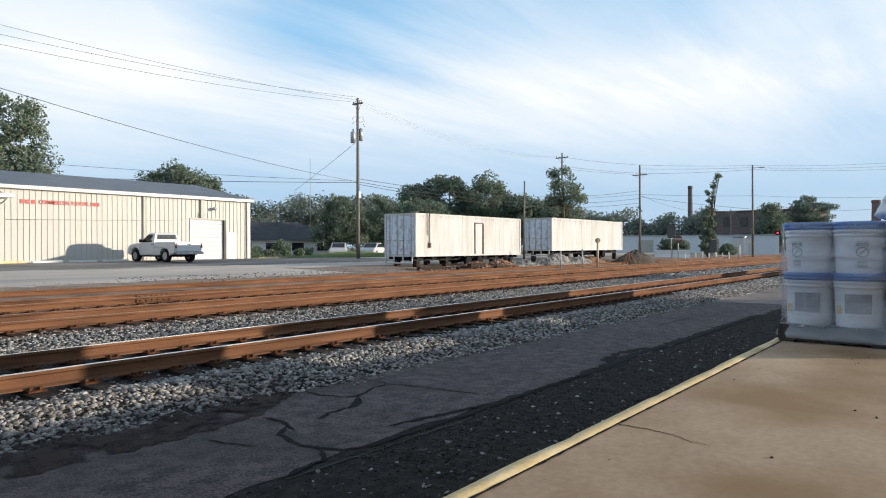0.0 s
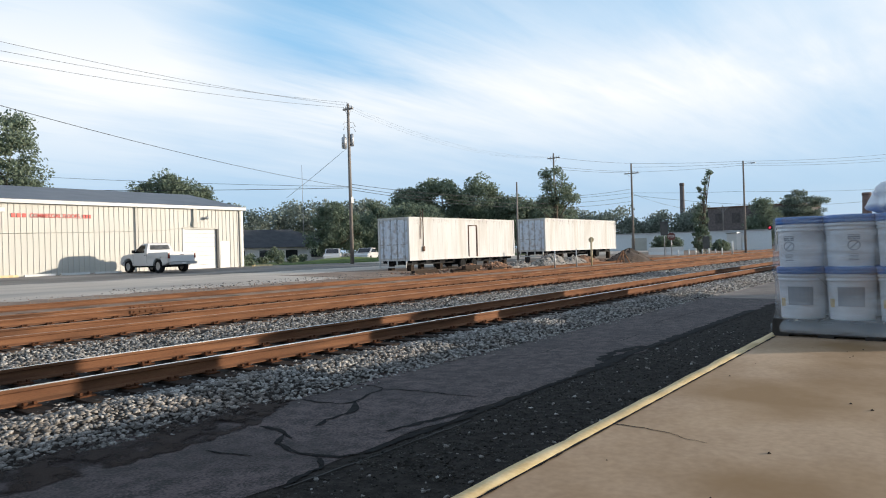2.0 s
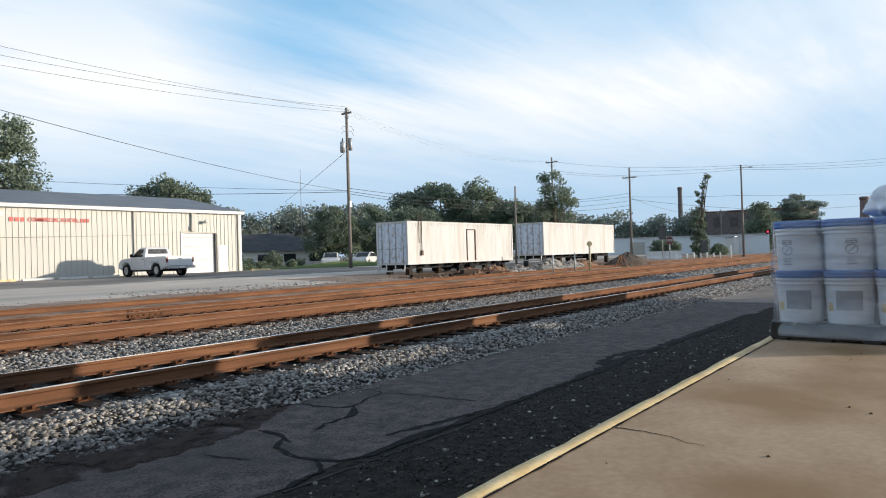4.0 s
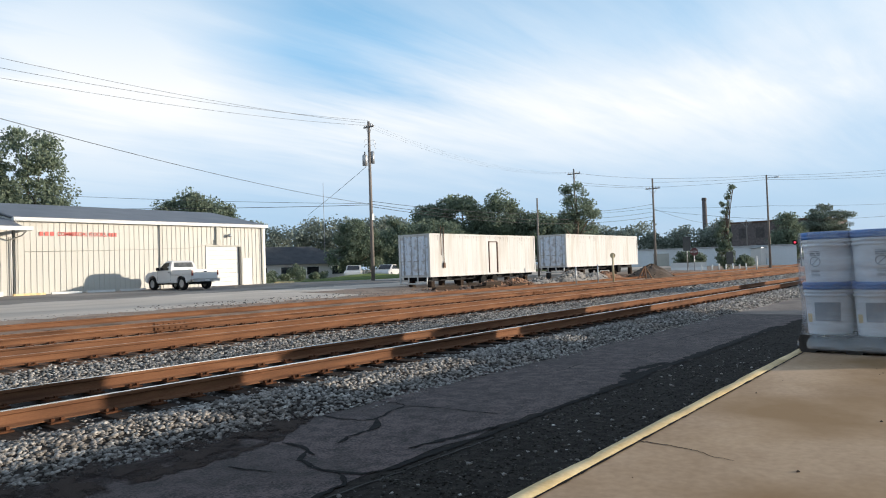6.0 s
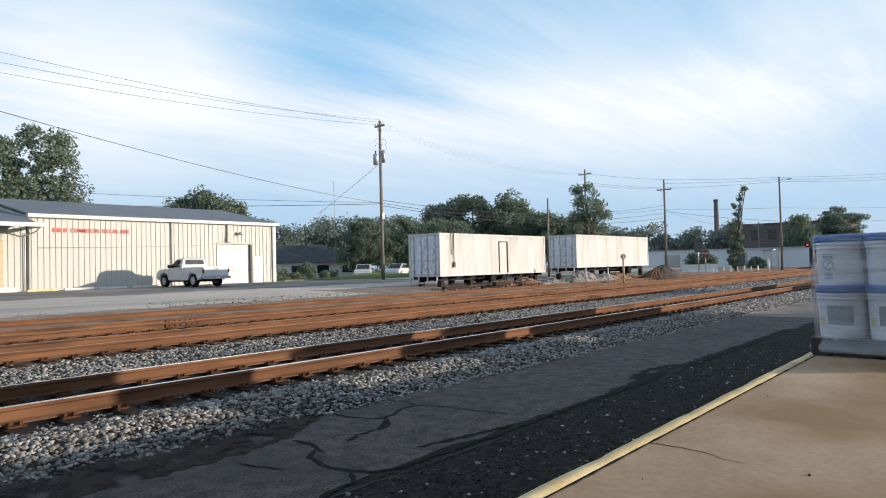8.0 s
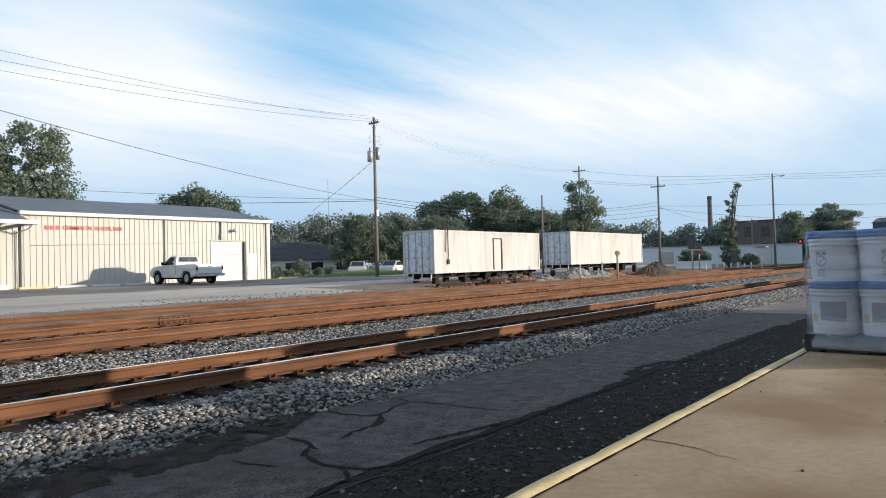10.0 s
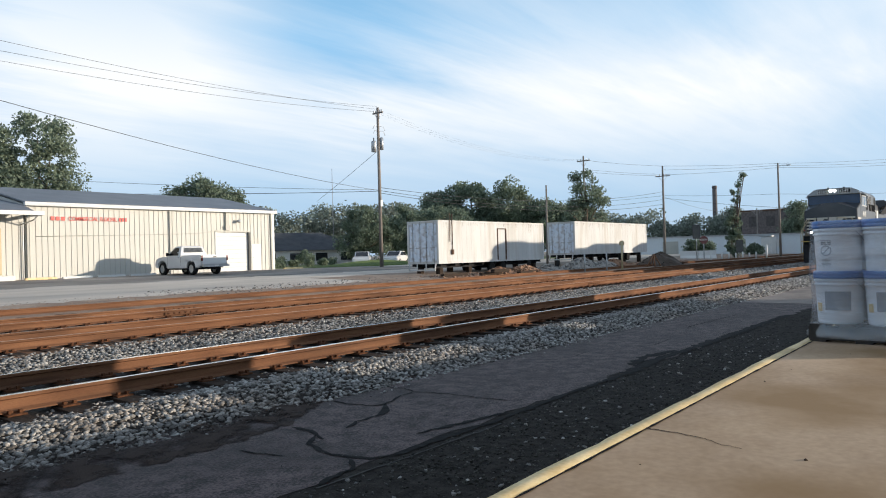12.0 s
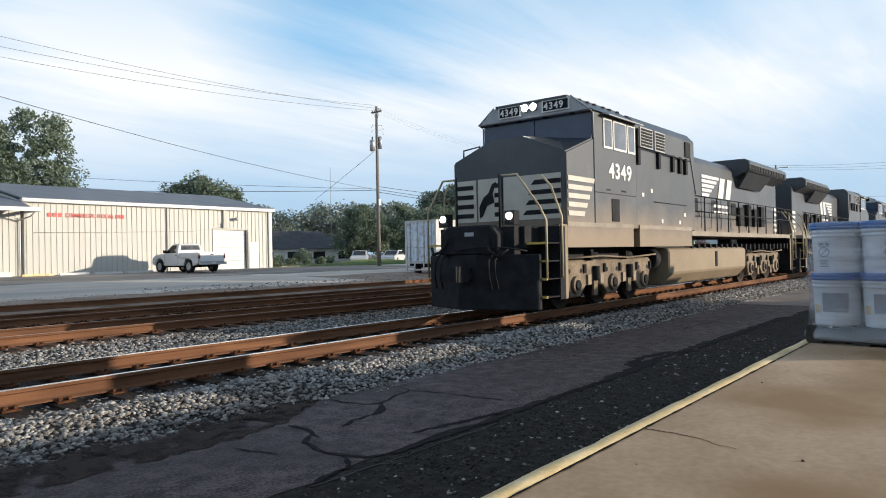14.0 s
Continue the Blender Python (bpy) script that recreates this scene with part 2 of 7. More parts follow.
M = dict(
    ground=material("dry_earth", (0.16, 0.13, 0.10), (0.33, 0.28, 0.22), 0.8, 0.95, bump=0.5, grain=14),
    trackdirt=material("rusty_track_dirt", (0.13, 0.068, 0.042), (0.30, 0.168, 0.10), 3, 0.95, bump=0.6, grain=25),
    shoulder=material("pale_dirt", (0.18, 0.12, 0.085), (0.38, 0.285, 0.215), 0.9, 0.95, bump=0.6, grain=14, stain=(0.22, 0.13, 0.085), stain_scale=0.35, stain_amount=0.6),
    dirt=material("red_dirt", (0.16, 0.075, 0.04), (0.33, 0.18, 0.10), 1.6, 0.95, bump=0.6, grain=18),
    asphalt=material("worn_asphalt", (0.021, 0.0135, 0.0125), (0.122, 0.086, 0.081), 5.0, 0.92, bump=1.0, grain=48, grain_mix=0.55, spread=0.075,
                     stain=(0.030, 0.021, 0.019), stain_scale=0.9, stain_amount=0.65),
    crack=material("tar_crack", (0.008, 0.008, 0.008), (0.022, 0.021, 0.02), 12, 0.9, bump=0.3),
    lot=material("lot_asphalt", (0.46, 0.39, 0.32), (0.69, 0.60, 0.505), 0.35, 0.9, bump=0.2, grain=30,
                 stain=(0.17, 0.165, 0.16), stain_scale=0.13, stain_amount=0.5, stretch=(0.5, 1.6, 1)),
    lotdark=material("dark_lot_asphalt", (0.12, 0.106, 0.095), (0.25, 0.222, 0.198), 0.4, 0.9, bump=0.2, grain=30,
                     stain=(0.36, 0.33, 0.29), stain_scale=0.25, stain_amount=0.6, stretch=(0.5, 1.4, 1)),
    concrete=material("platform_concrete", (0.40, 0.270, 0.165), (0.585, 0.410, 0.260), 1.6, 0.85, bump=0.04, grain=34, grain_mix=0.3, spread=0.13,
                      stain=(0.30, 0.175, 0.070), stain_scale=1.1, stain_amount=0.9),
    # sunlight on the far asphalt is put into this paler colour
    apron=material("sunlit_apron_tone", (0.13, 0.105, 0.09), (0.28, 0.232, 0.20), 0.9, 0.92, bump=0.5, grain=24, stain=(0.07, 0.055, 0.045), stain_scale=0.5, stain_amount=0.6),
    kerb=material("cream_kerb_paint", (0.66, 0.47, 0.21), (0.88, 0.70, 0.40), 5, 0.7, bump=0.3, grain=60,
                  stain=(0.42, 0.31, 0.16), stain_scale=3.0, stain_amount=0.6),
    gravelbed=material("black_grit", (0.011, 0.009, 0.008), (0.048, 0.042, 0.036), 9, 0.95, bump=0.7, grain=70),
    ballastbed=material("ballast_bed", (0.012, 0.010, 0.009), (0.06, 0.052, 0.046), 14, 0.95, bump=0.8, grain=40),
    stone=material("ballast_stone", (0.15, 0.14, 0.13), (0.42, 0.405, 0.38), 7, 0.9, bump=0.3, grain=60, per_piece=0.6, stain=(0.21, 0.155, 0.115), stain_scale=0.7, stain_amount=0.4),
    grit=material("grit_stone", (0.03, 0.029, 0.027), (0.16, 0.15, 0.14), 7, 0.9, bump=0.3, grain=60, per_piece=0.6),
    gritdark=material("dark_grit_stone", (0.014, 0.014, 0.012), (0.085, 0.080, 0.070), 7, 0.9, bump=0.3, grain=60, per_piece=0.7),
    clod=material("red_clod", (0.15, 0.075, 0.045), (0.34, 0.22, 0.15), 5, 0.95, bump=0.4, grain=40, per_piece=0.5),
    tie=material("tarred_tie", (0.020, 0.015, 0.012), (0.07, 0.05, 0.038), 3, 0.9, bump=0.5, grain=50, stretch=(6, 1, 6)),
    rust=material("rusty_rail_side", (0.130, 0.060, 0.033), (0.240, 0.119, 0.064), 3.0, 0.85, bump=0.25, grain=70,
                  stain=(0.075, 0.040, 0.026), stain_scale=1.2, stain_amount=0.7, stretch=(0.35, 1, 3)),
    cinder=material("black_cinder", (0.014, 0.010, 0.009), (0.062, 0.046, 0.039), 3, 0.95, bump=0.8, grain=55,
                    stain=(0.045, 0.030, 0.022), stain_scale=1.4, stain_amount=0.6),
    lip=material("worn_concrete_lip", (0.018, 0.016, 0.015), (0.058, 0.054, 0.05), 1.5, 0.9, bump=0.4, grain=50),
    railtop=material("worn_rail_top", (0.62, 0.61, 0.60), (0.78, 0.77, 0.76), 4, 0.24, 0.95, 0.02, 60),
    dullhead=material("dull_rail_top", (0.20, 0.13, 0.09), (0.34, 0.24, 0.18), 4, 0.7, 0.0, 0.05, 60),
    clip=material("rusty_clip", (0.05, 0.022, 0.012), (0.14, 0.06, 0.03), 20, 0.9, bump=0.2),
    siding=material("cream_steel_siding", (0.50, 0.488, 0.445), (0.57, 0.558, 0.515), 0.5, 0.55, bump=0.02, grain=12,
                    stain=(0.44, 0.42, 0.36), stain_scale=0.5, stain_amount=0.3),
    trim=material("white_trim", (0.60, 0.60, 0.58), (0.69, 0.69, 0.67), 1, 0.5, bump=0.02),
    darktrim=material("pale_downpipe", (0.36, 0.355, 0.32), (0.44, 0.435, 0.39), 1, 0.5, bump=0.02),
    # shade of the door recess as a colour; also the dark sign backs
    jambshade_signback=material("dark_jamb_shade_and_sign_back", (0.06, 0.06, 0.058), (0.11, 0.11, 0.105), 2, 0.7, bump=0.02),
    roof=material("grey_steel_roof", (0.10, 0.11, 0.13), (0.16, 0.17, 0.19), 0.6, 0.5, bump=0.05),
    redsign=material("red_sign_paint", (0.55, 0.05, 0.04), (0.66, 0.08, 0.06), 2, 0.5, bump=0),
    container=material("stained_white_steel", (0.50, 0.50, 0.49), (0.61, 0.605, 0.59), 1.4, 0.6, bump=0.05, grain=30,
                       stain=(0.36, 0.31, 0.25), stain_scale=1.0, stain_amount=0.45, stretch=(1.6, 1.6, 0.22)),
    # blue sky light on the shaded end is put into this white; rust spots over it
    skylitdoor=material("skylit_white_steel", (0.60, 0.66, 0.74), (0.72, 0.77, 0.83), 1.4, 0.6, bump=0.05, grain=30,
                     stain=(0.24, 0.15, 0.10), stain_scale=3.2, stain_amount=0.5),
    rustdark=material("dark_rust", (0.05, 0.03, 0.02), (0.15, 0.08, 0.05), 5, 0.85, bump=0.2),
    blacksteel=material("black_underframe", (0.010, 0.011, 0.013), (0.030, 0.031, 0.034), 4, 0.7, bump=0.15),
    pole=material("weathered_pole", (0.14, 0.12, 0.105), (0.27, 0.235, 0.205), 2, 0.9, bump=0.3, stretch=(8, 8, 0.6)),
    wire=material("black_wire", (0.02, 0.02, 0.022), (0.04, 0.04, 0.045), 2, 0.6, bump=0),
    steelgrey=material("galvanised_steel", (0.34, 0.35, 0.36), (0.48, 0.49, 0.50), 3, 0.45, 0.6, 0.05),
    brick=material("old_red_brick", (0.12, 0.075, 0.065), (0.24, 0.16, 0.14), 2.5, 0.9, bump=0.2),
    paint=material("white_car_paint", (0.62, 0.62, 0.62), (0.68, 0.68, 0.68), 1, 0.25, bump=0),
    glass=material("dark_glass", (0.012, 0.014, 0.016), (0.03, 0.035, 0.04), 1, 0.06, bump=0),
    rubber=material("black_rubber", (0.012, 0.012, 0.012), (0.03, 0.03, 0.03), 6, 0.85, bump=0.1),
    pail=material("white_pail_plastic", (0.72, 0.74, 0.77), (0.82, 0.84, 0.86), 3, 0.35, bump=0.02),
    lid=material("blue_lid_plastic", (0.03, 0.14, 0.42), (0.06, 0.21, 0.54), 4, 0.4, bump=0.03),
    ink=material("grey_print", (0.24, 0.26, 0.29), (0.36, 0.38, 0.41), 8, 0.6, bump=0),
    wood=material("dark_pallet_wood", (0.025, 0.023, 0.022), (0.07, 0.06, 0.05), 4, 0.85, bump=0.3, stretch=(1, 6, 6)),
    leaf=leafy("leaf_green", (0.125, 0.165, 0.118), (0.245, 0.295, 0.21)),
    # paler and bluer than leaf: distance haze is put into this colour
    leafhaze=leafy("far_leaf_green_with_haze", (0.18, 0.215, 0.185), (0.31, 0.35, 0.295)),
    pineleaf=leafy("cedar_green", (0.12, 0.155, 0.13), (0.22, 0.26, 0.20)),
    bark=material("tree_bark", (0.07, 0.055, 0.04), (0.16, 0.12, 0.09), 4, 0.95, bump=0.5, stretch=(4, 4, 1)),
    grass=material("mown_grass", (0.055, 0.09, 0.022), (0.14, 0.19, 0.055), 2.0, 0.95, bump=0.6, grain=40),
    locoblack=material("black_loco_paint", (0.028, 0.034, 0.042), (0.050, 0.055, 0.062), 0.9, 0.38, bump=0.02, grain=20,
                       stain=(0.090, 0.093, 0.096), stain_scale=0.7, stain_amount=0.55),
    locodust=material("dusty_sill_paint", (0.20, 0.17, 0.13), (0.33, 0.28, 0.215), 1.5, 0.7, bump=0.05, grain=25),
    locowhite=material("white_loco_paint", (0.70, 0.68, 0.63), (0.80, 0.78, 0.74), 2, 0.45, bump=0.0),
    handrail=material("pale_handrail", (0.42, 0.34, 0.20), (0.55, 0.45, 0.28), 3, 0.5, bump=0),
    truckframe=material("dusty_bogie", (0.075, 0.056, 0.038), (0.26, 0.195, 0.13), 1.8, 0.8, bump=0.2, grain=22, spread=0.13),
    wheelsteel=material("worn_wheel", (0.020, 0.016, 0.013), (0.065, 0.050, 0.038), 5, 0.7, 0.2, 0.1),
    lamp_on=glow("lit_headlamp", (1.0, 0.95, 0.84), 30.0),
    red_on=glow("lit_red_lamp", (0.9, 0.06, 0.10), 0.9),
)


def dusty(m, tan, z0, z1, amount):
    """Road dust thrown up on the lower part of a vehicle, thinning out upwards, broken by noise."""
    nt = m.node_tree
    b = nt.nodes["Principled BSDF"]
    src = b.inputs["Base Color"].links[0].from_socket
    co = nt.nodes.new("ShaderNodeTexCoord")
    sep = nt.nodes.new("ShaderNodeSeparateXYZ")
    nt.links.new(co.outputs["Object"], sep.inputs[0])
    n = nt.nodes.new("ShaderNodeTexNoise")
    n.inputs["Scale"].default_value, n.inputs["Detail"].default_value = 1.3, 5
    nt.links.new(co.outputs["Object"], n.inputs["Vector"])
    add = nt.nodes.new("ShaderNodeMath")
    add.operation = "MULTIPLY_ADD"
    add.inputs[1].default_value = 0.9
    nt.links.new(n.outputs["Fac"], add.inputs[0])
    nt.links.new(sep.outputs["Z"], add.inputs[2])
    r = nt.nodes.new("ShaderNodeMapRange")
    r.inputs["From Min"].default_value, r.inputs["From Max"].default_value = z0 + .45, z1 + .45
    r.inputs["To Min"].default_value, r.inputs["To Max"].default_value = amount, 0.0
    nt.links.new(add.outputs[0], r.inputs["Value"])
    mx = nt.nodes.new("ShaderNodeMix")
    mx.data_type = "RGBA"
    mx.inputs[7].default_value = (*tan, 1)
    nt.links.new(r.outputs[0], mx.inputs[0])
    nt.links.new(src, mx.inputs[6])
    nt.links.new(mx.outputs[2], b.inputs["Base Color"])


M["asphalt"].node_tree.nodes["Principled BSDF"].inputs["Roughness"].default_value = 0.75
M["asphalt"].node_tree.nodes["Principled BSDF"].inputs["Specular IOR Level"].default_value = 0.4
for key in ("blacksteel", "cinder", "gravelbed", "gritdark", "trackdirt", "tie", "rust", "rubber", "crack", "clip", "ballastbed", "wheelsteel", "stone"):
    M[key].node_tree.nodes["Principled BSDF"].inputs["Specular IOR Level"].default_value = 0.12


def worn_through(m, scale, lo, hi):
    """A thin layer with ragged holes worn through it."""
    nt = m.node_tree
    co = nt.nodes.new("ShaderNodeTexCoord")
    n = nt.nodes.new("ShaderNodeTexNoise")
    n.inputs["Scale"].default_value, n.inputs["Detail"].default_value = scale, 6.0
    n.inputs["Roughness"].default_value = 0.7
    r = nt.nodes.new("ShaderNodeMapRange")
    r.inputs["From Min"].default_value, r.inputs["From Max"].default_value = lo, hi
    nt.links.new(co.outputs["Object"], n.inputs["Vector"])
    nt.links.new(n.outputs["Fac"], r.inputs["Value"])
    nt.links.new(r.outputs[0], nt.nodes["Principled BSDF"].inputs["Alpha"])


M["cinderfilm"] = M["cinder"].copy()
M["cinderfilm"].name = "thin_black_cinder"
worn_through(M["cinderfilm"], 3.0, 0.40, 0.54)
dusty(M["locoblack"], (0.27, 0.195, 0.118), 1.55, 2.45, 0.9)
M["tank"] = material("dusty_tank_paint", (0.21, 0.158, 0.098), (0.28, 0.215, 0.138), 0.7, 0.7, bump=0.02, grain=12)


# ---- shaping ----
def box(bm, x0, x1, y0, y1, z0, z1):
    v = [bm.verts.new(p) for p in ((x0, y0, z0), (x1, y0, z0), (x1, y1, z0), (x0, y1, z0),
                                   (x0, y0, z1), (x1, y0, z1), (x1, y1, z1), (x0, y1, z1))]
    for f in ((3, 2, 1, 0), (4, 5, 6, 7), (0, 1, 5, 4), (1, 2, 6, 5), (2, 3, 7, 6), (3, 0, 4, 7)):
        bm.faces.new([v[i] for i in f])
    return v


def tube(bm, p0, p1, r0, r1=None, n=10, caps=True):
    p0, p1 = Vector(p0), Vector(p1)
    r1 = r0 if r1 is None else r1
    q = (p1 - p0).to_track_quat("Z", "Y")
    rings = []
    for p, r in ((p0, r0), (p1, r1)):
        rings.append([bm.verts.new(p + q @ Vector((r * math.cos(2 * math.pi * i / n), r * math.sin(2 * math.pi * i / n), 0)))
                      for i in range(n)])
    for i in range(n):
        f = bm.faces.new((rings[0][i], rings[0][(i + 1) % n], rings[1][(i + 1) % n], rings[1][i]))
        f.smooth = True
    if caps:
        bm.faces.new(list(reversed(rings[0])))
        bm.faces.new(rings[1])


def pipe(bm, pts, r, n=8):
    """One round bar swept along points, with mitred bends."""
    pts = [Vector(p) for p in pts]
    rings = []
    for i, p in enumerate(pts):
        a, b = pts[max(0, i - 1)], pts[min(len(pts) - 1, i + 1)]
        d = (b - a).normalized()
        side = d.cross(Vector((0, 0, 1)) if abs(d.z) < .95 else Vector((0, 1, 0))).normalized()
        up = side.cross(d)
        if rings and side.dot(last) < 0:
            side, up = -side, -up
        last = side
        rings.append([bm.verts.new(p + (side * math.cos(2 * math.pi * k / n) + up * math.sin(2 * math.pi * k / n)) * r) for k in range(n)])
    for a, b in zip(rings[:-1], rings[1:]):
        for k in range(n):
            bm.faces.new((a[k], a[(k + 1) % n], b[(k + 1) % n], b[k])).smooth = True
    bm.faces.new(list(reversed(rings[0])))
    bm.faces.new(rings[-1])


def lathe(bm, profile, n=20, centre=(0, 0, 0)):
    rings = []
    c = Vector(centre)
    for r, z in profile:
        rings.append([bm.verts.new(c + Vector((r * math.cos(2 * math.pi * i / n), r * math.sin(2 * math.pi * i / n), z)))
                      for i in range(n)])
    for a, b in zip(rings[:-1], rings[1:]):
        for i in range(n):
            f = bm.faces.new((a[i], a[(i + 1) % n], b[(i + 1) % n], b[i]))
            f.smooth = True
    bm.faces.new(list(reversed(rings[0])))
    bm.faces.new(rings[-1])


def prism(bm, outline, a, b, axis="y"):
    """An outline of (u, w) pairs drawn out from a to b along an axis: y: (x, z), x: (y, z), z: (x, y)."""
    put = {"y": lambda u, w, d: (u, d, w), "x": lambda u, w, d: (d, u, w), "z": lambda u, w, d: (u, w, d)}[axis]
    r0 = [bm.verts.new(put(u, w, a)) for u, w in outline]
    r1 = [bm.verts.new(put(u, w, b)) for u, w in outline]
    n = len(outline)
    bm.faces.new(r0)
    bm.faces.new(list(reversed(r1)))
    for i in range(n):
        bm.faces.new((r0[(i + 1) % n], r0[i], r1[i], r1[(i + 1) % n]))
    bmesh.ops.recalc_face_normals(bm, faces=bm.faces)


def bevelled(bm, width=0.01, segments=1):
    bmesh.ops.bevel(bm, geom=[e for e in bm.edges if e.is_manifold and e.calc_face_angle(0) > 0.6], offset=width,
                    segments=segments, affect="EDGES", clamp_overlap=True)
    return bm


def mesh_of(name, bm, mat):
    me = bpy.data.meshes.new(name)
    bm.to_mesh(me)
    bm.free()
    me.materials.append(mat)
    return me


def part(name, bm, mat, parent=None, label=""):
    ob = new(name, mesh_of(name, bm, mat))
    if parent is not None:
        ob.parent = parent
    if label:
        tagged(ob, label)
    return ob


def thing(name, m, label, category, group="", kind=""):
    ob = new(name)
    ob.matrix_basis = m
    return tagged(ob, label, category, group, kind)


def shared(name, me, parent, m):
    ob = new(name, me)
    ob.parent = parent
    ob.matrix_basis = m
    return ob


def new_bm():
    return bmesh.new()


# ---- ground ----
PROFILE = [(-3000, 0), (-40, 0), (3.8, 0.0), (6.15, 0.0), (6.5, 0.08), (6.95, 0.17), (7.3, 0.15), (9.8, 0.14), (10.2, 0.16), (10.9, 0.12), (12.2, 0.12), (12.8, 0.15),
           (19.6, 0.16), (21.2, 0.26), (24.0, 0.40), (27.0, 0.48), (31.0, 0.58), (38.0, 0.72), (46.0, 0.80), (60.0, 0.92), (3000, 1.0)]


def height(y):
    for (a, za), (b, zb) in zip(PROFILE[:-1], PROFILE[1:]):
        if a <= y <= b:
            return za + (zb - za) * (y - a) / (b - a)
    return 0.0


def sheet(name, x0, x1, y0, y1, mat, lift, label, step=None, wob=0.0, seed=0):
    """A strip laid on the ground's profile, with an uneven edge where wob is given."""
    rng = random.Random(seed)
    ys = sorted({y0, y1, *[y for y, _ in PROFILE if y0 < y < y1]})
    n = 1 if not step else max(1, int((x1 - x0) / step))
    bm = new_bm()
    cols = []
    for i in range(n + 1):
        x = x0 + (x1 - x0) * i / n
        d0, d1 = wob * rng.uniform(-1, 1), wob * rng.uniform(-1, 1)
        col = []
        for y in ys:
            yy = y + (d0 if y == y0 else d1 if y == y1 else 0)
            col.append(bm.verts.new((x, yy, height(yy) + lift)))
        cols.append(col)
    for a, b in zip(cols[:-1], cols[1:]):
        for j in range(len(ys) - 1):
            bm.faces.new((a[j], b[j], b[j + 1], a[j + 1]))
    return tagged(part(name, bm, mat), label, name.split("_")[0], kind="structure")


sheet("ground", -3000, 3000, -3000, 3000, M["ground"], 0.0, "dry brown earth reaching to the horizon")
sheet("ballast_bed", -60, 400, 6.15, 21.0, M["ballastbed"], 0.004, "dark bed of crushed stone under the tracks", 0.5, 0.05, 3)
sheet("track_dirt", -60, 400, 12.7, 20.9, M["trackdirt"], 0.010, "rusty brown dirt between the far tracks", 0.5, 0.1, 21)
sheet("asphalt_strip", -30, 34, 4.03, 6.25, M["asphalt"], 0.008, "cracked dark asphalt service strip beside the ballast", 0.3, 0.09, 5)
sheet("concrete_apron", 21.5, 70, 3.3, 6.18, M["apron"], 0.012, "worn apron beyond the platform, sunlight put into its pale colour", 0.5, 0.08, 22)
sheet("gravel_strip", -30, 60, 0.9, 4.35, M["gravelbed"], 0.004, "black grit strip below the platform", 0.3, 0.05, 7)
sheet("parking_lot", -60, 44, 23.6, 46.0, M["lot"], 0.010, "pale worn asphalt parking lot before the metal building", 0.8, 0.12, 9)
sheet("lot_patch", -20, 43.4, 34.2, 45.9, M["lotdark"], 0.014, "darker asphalt along the foot of the metal building", 0.7, 0.45, 31)
sheet("road", 43.5, 500, 33.0, 43.0, M["lot"], 0.016, "grey asphalt road leading past the containers", 1.0, 0.08, 10)
sheet("dirt_shoulder", -60, 300, 20.8, 24.4, M["shoulder"], 0.014, "pale trodden dirt shoulder beside the far track", 0.5, 0.4, 11)
sheet("dirt_patch", 25, 300, 24.0, 29.5, M["shoulder"], 0.018, "trodden dirt under and round the containers", 0.5, 0.5, 13)
sheet("grass_verge", 36.0, 95, 43.2, 58.0, M["grass"], 0.010, "mown green grass behind the road", 0.6, 0.1, 12)


# black cinder washed over the asphalt along the foot of the ballast
def cinder_apron():
    rng = random.Random(15)
    edge = [(-30, 5.45), (2.0, 5.45), (2.66, 5.44), (3.16, 5.5), (3.58, 5.45), (4.45, 5.6), (4.9, 5.85), (5.36, 6.12), (5.84, 6.24), (34, 6.2)]
    bm = new_bm()
    prev, x = None, -30.0
    while x < 33.9:
        for (xa, ya), (xb, yb) in zip(edge[:-1], edge[1:]):
            if xa <= x <= xb:
                y = ya + (yb - ya) * (x - xa) / (xb - xa)
        y = min(y + rng.uniform(-.04, .04) + .09 * noise.noise(Vector((x * 1.7, 3.1, 0))) + .05 * noise.noise(Vector((x * 5.1, 1.1, 0))), 6.26)
        row = [bm.verts.new((x, yy, height(yy) + 0.0125)) for yy in (y, 6.3)]
        if prev:
            bm.faces.new((prev[0], row[0], row[1], prev[1]))
        prev = row
        x += .07 if -1 < x < 9 else .5
    tagged(part("cinder_apron", bm, M["cinderfilm"]), "black cinder dirt washed over the asphalt", "cinder", kind="structure")
    bm = new_bm()
    prev, x = None, 3.3
    while x < 5.6:
        y = 3.875 + .03 * math.sin(x * .8) + rng.uniform(-.006, .006)
        w, z = .006 + .006 * rng.random(), .008 + .008 * rng.random()
        row = [bm.verts.new(p) for p in ((x, y - w, 0), (x, y - w, z), (x, y + w, z), (x, y + w, 0))]
        if prev:
            for j in range(3):
                bm.faces.new((prev[j], row[j], row[j + 1], prev[j + 1]))
        prev = row
        x += .12
    tagged(part("asphalt_lip", bm, M["lip"]), "worn pale edge of the old paving", "kerb", kind="structure")


cinder_apron()


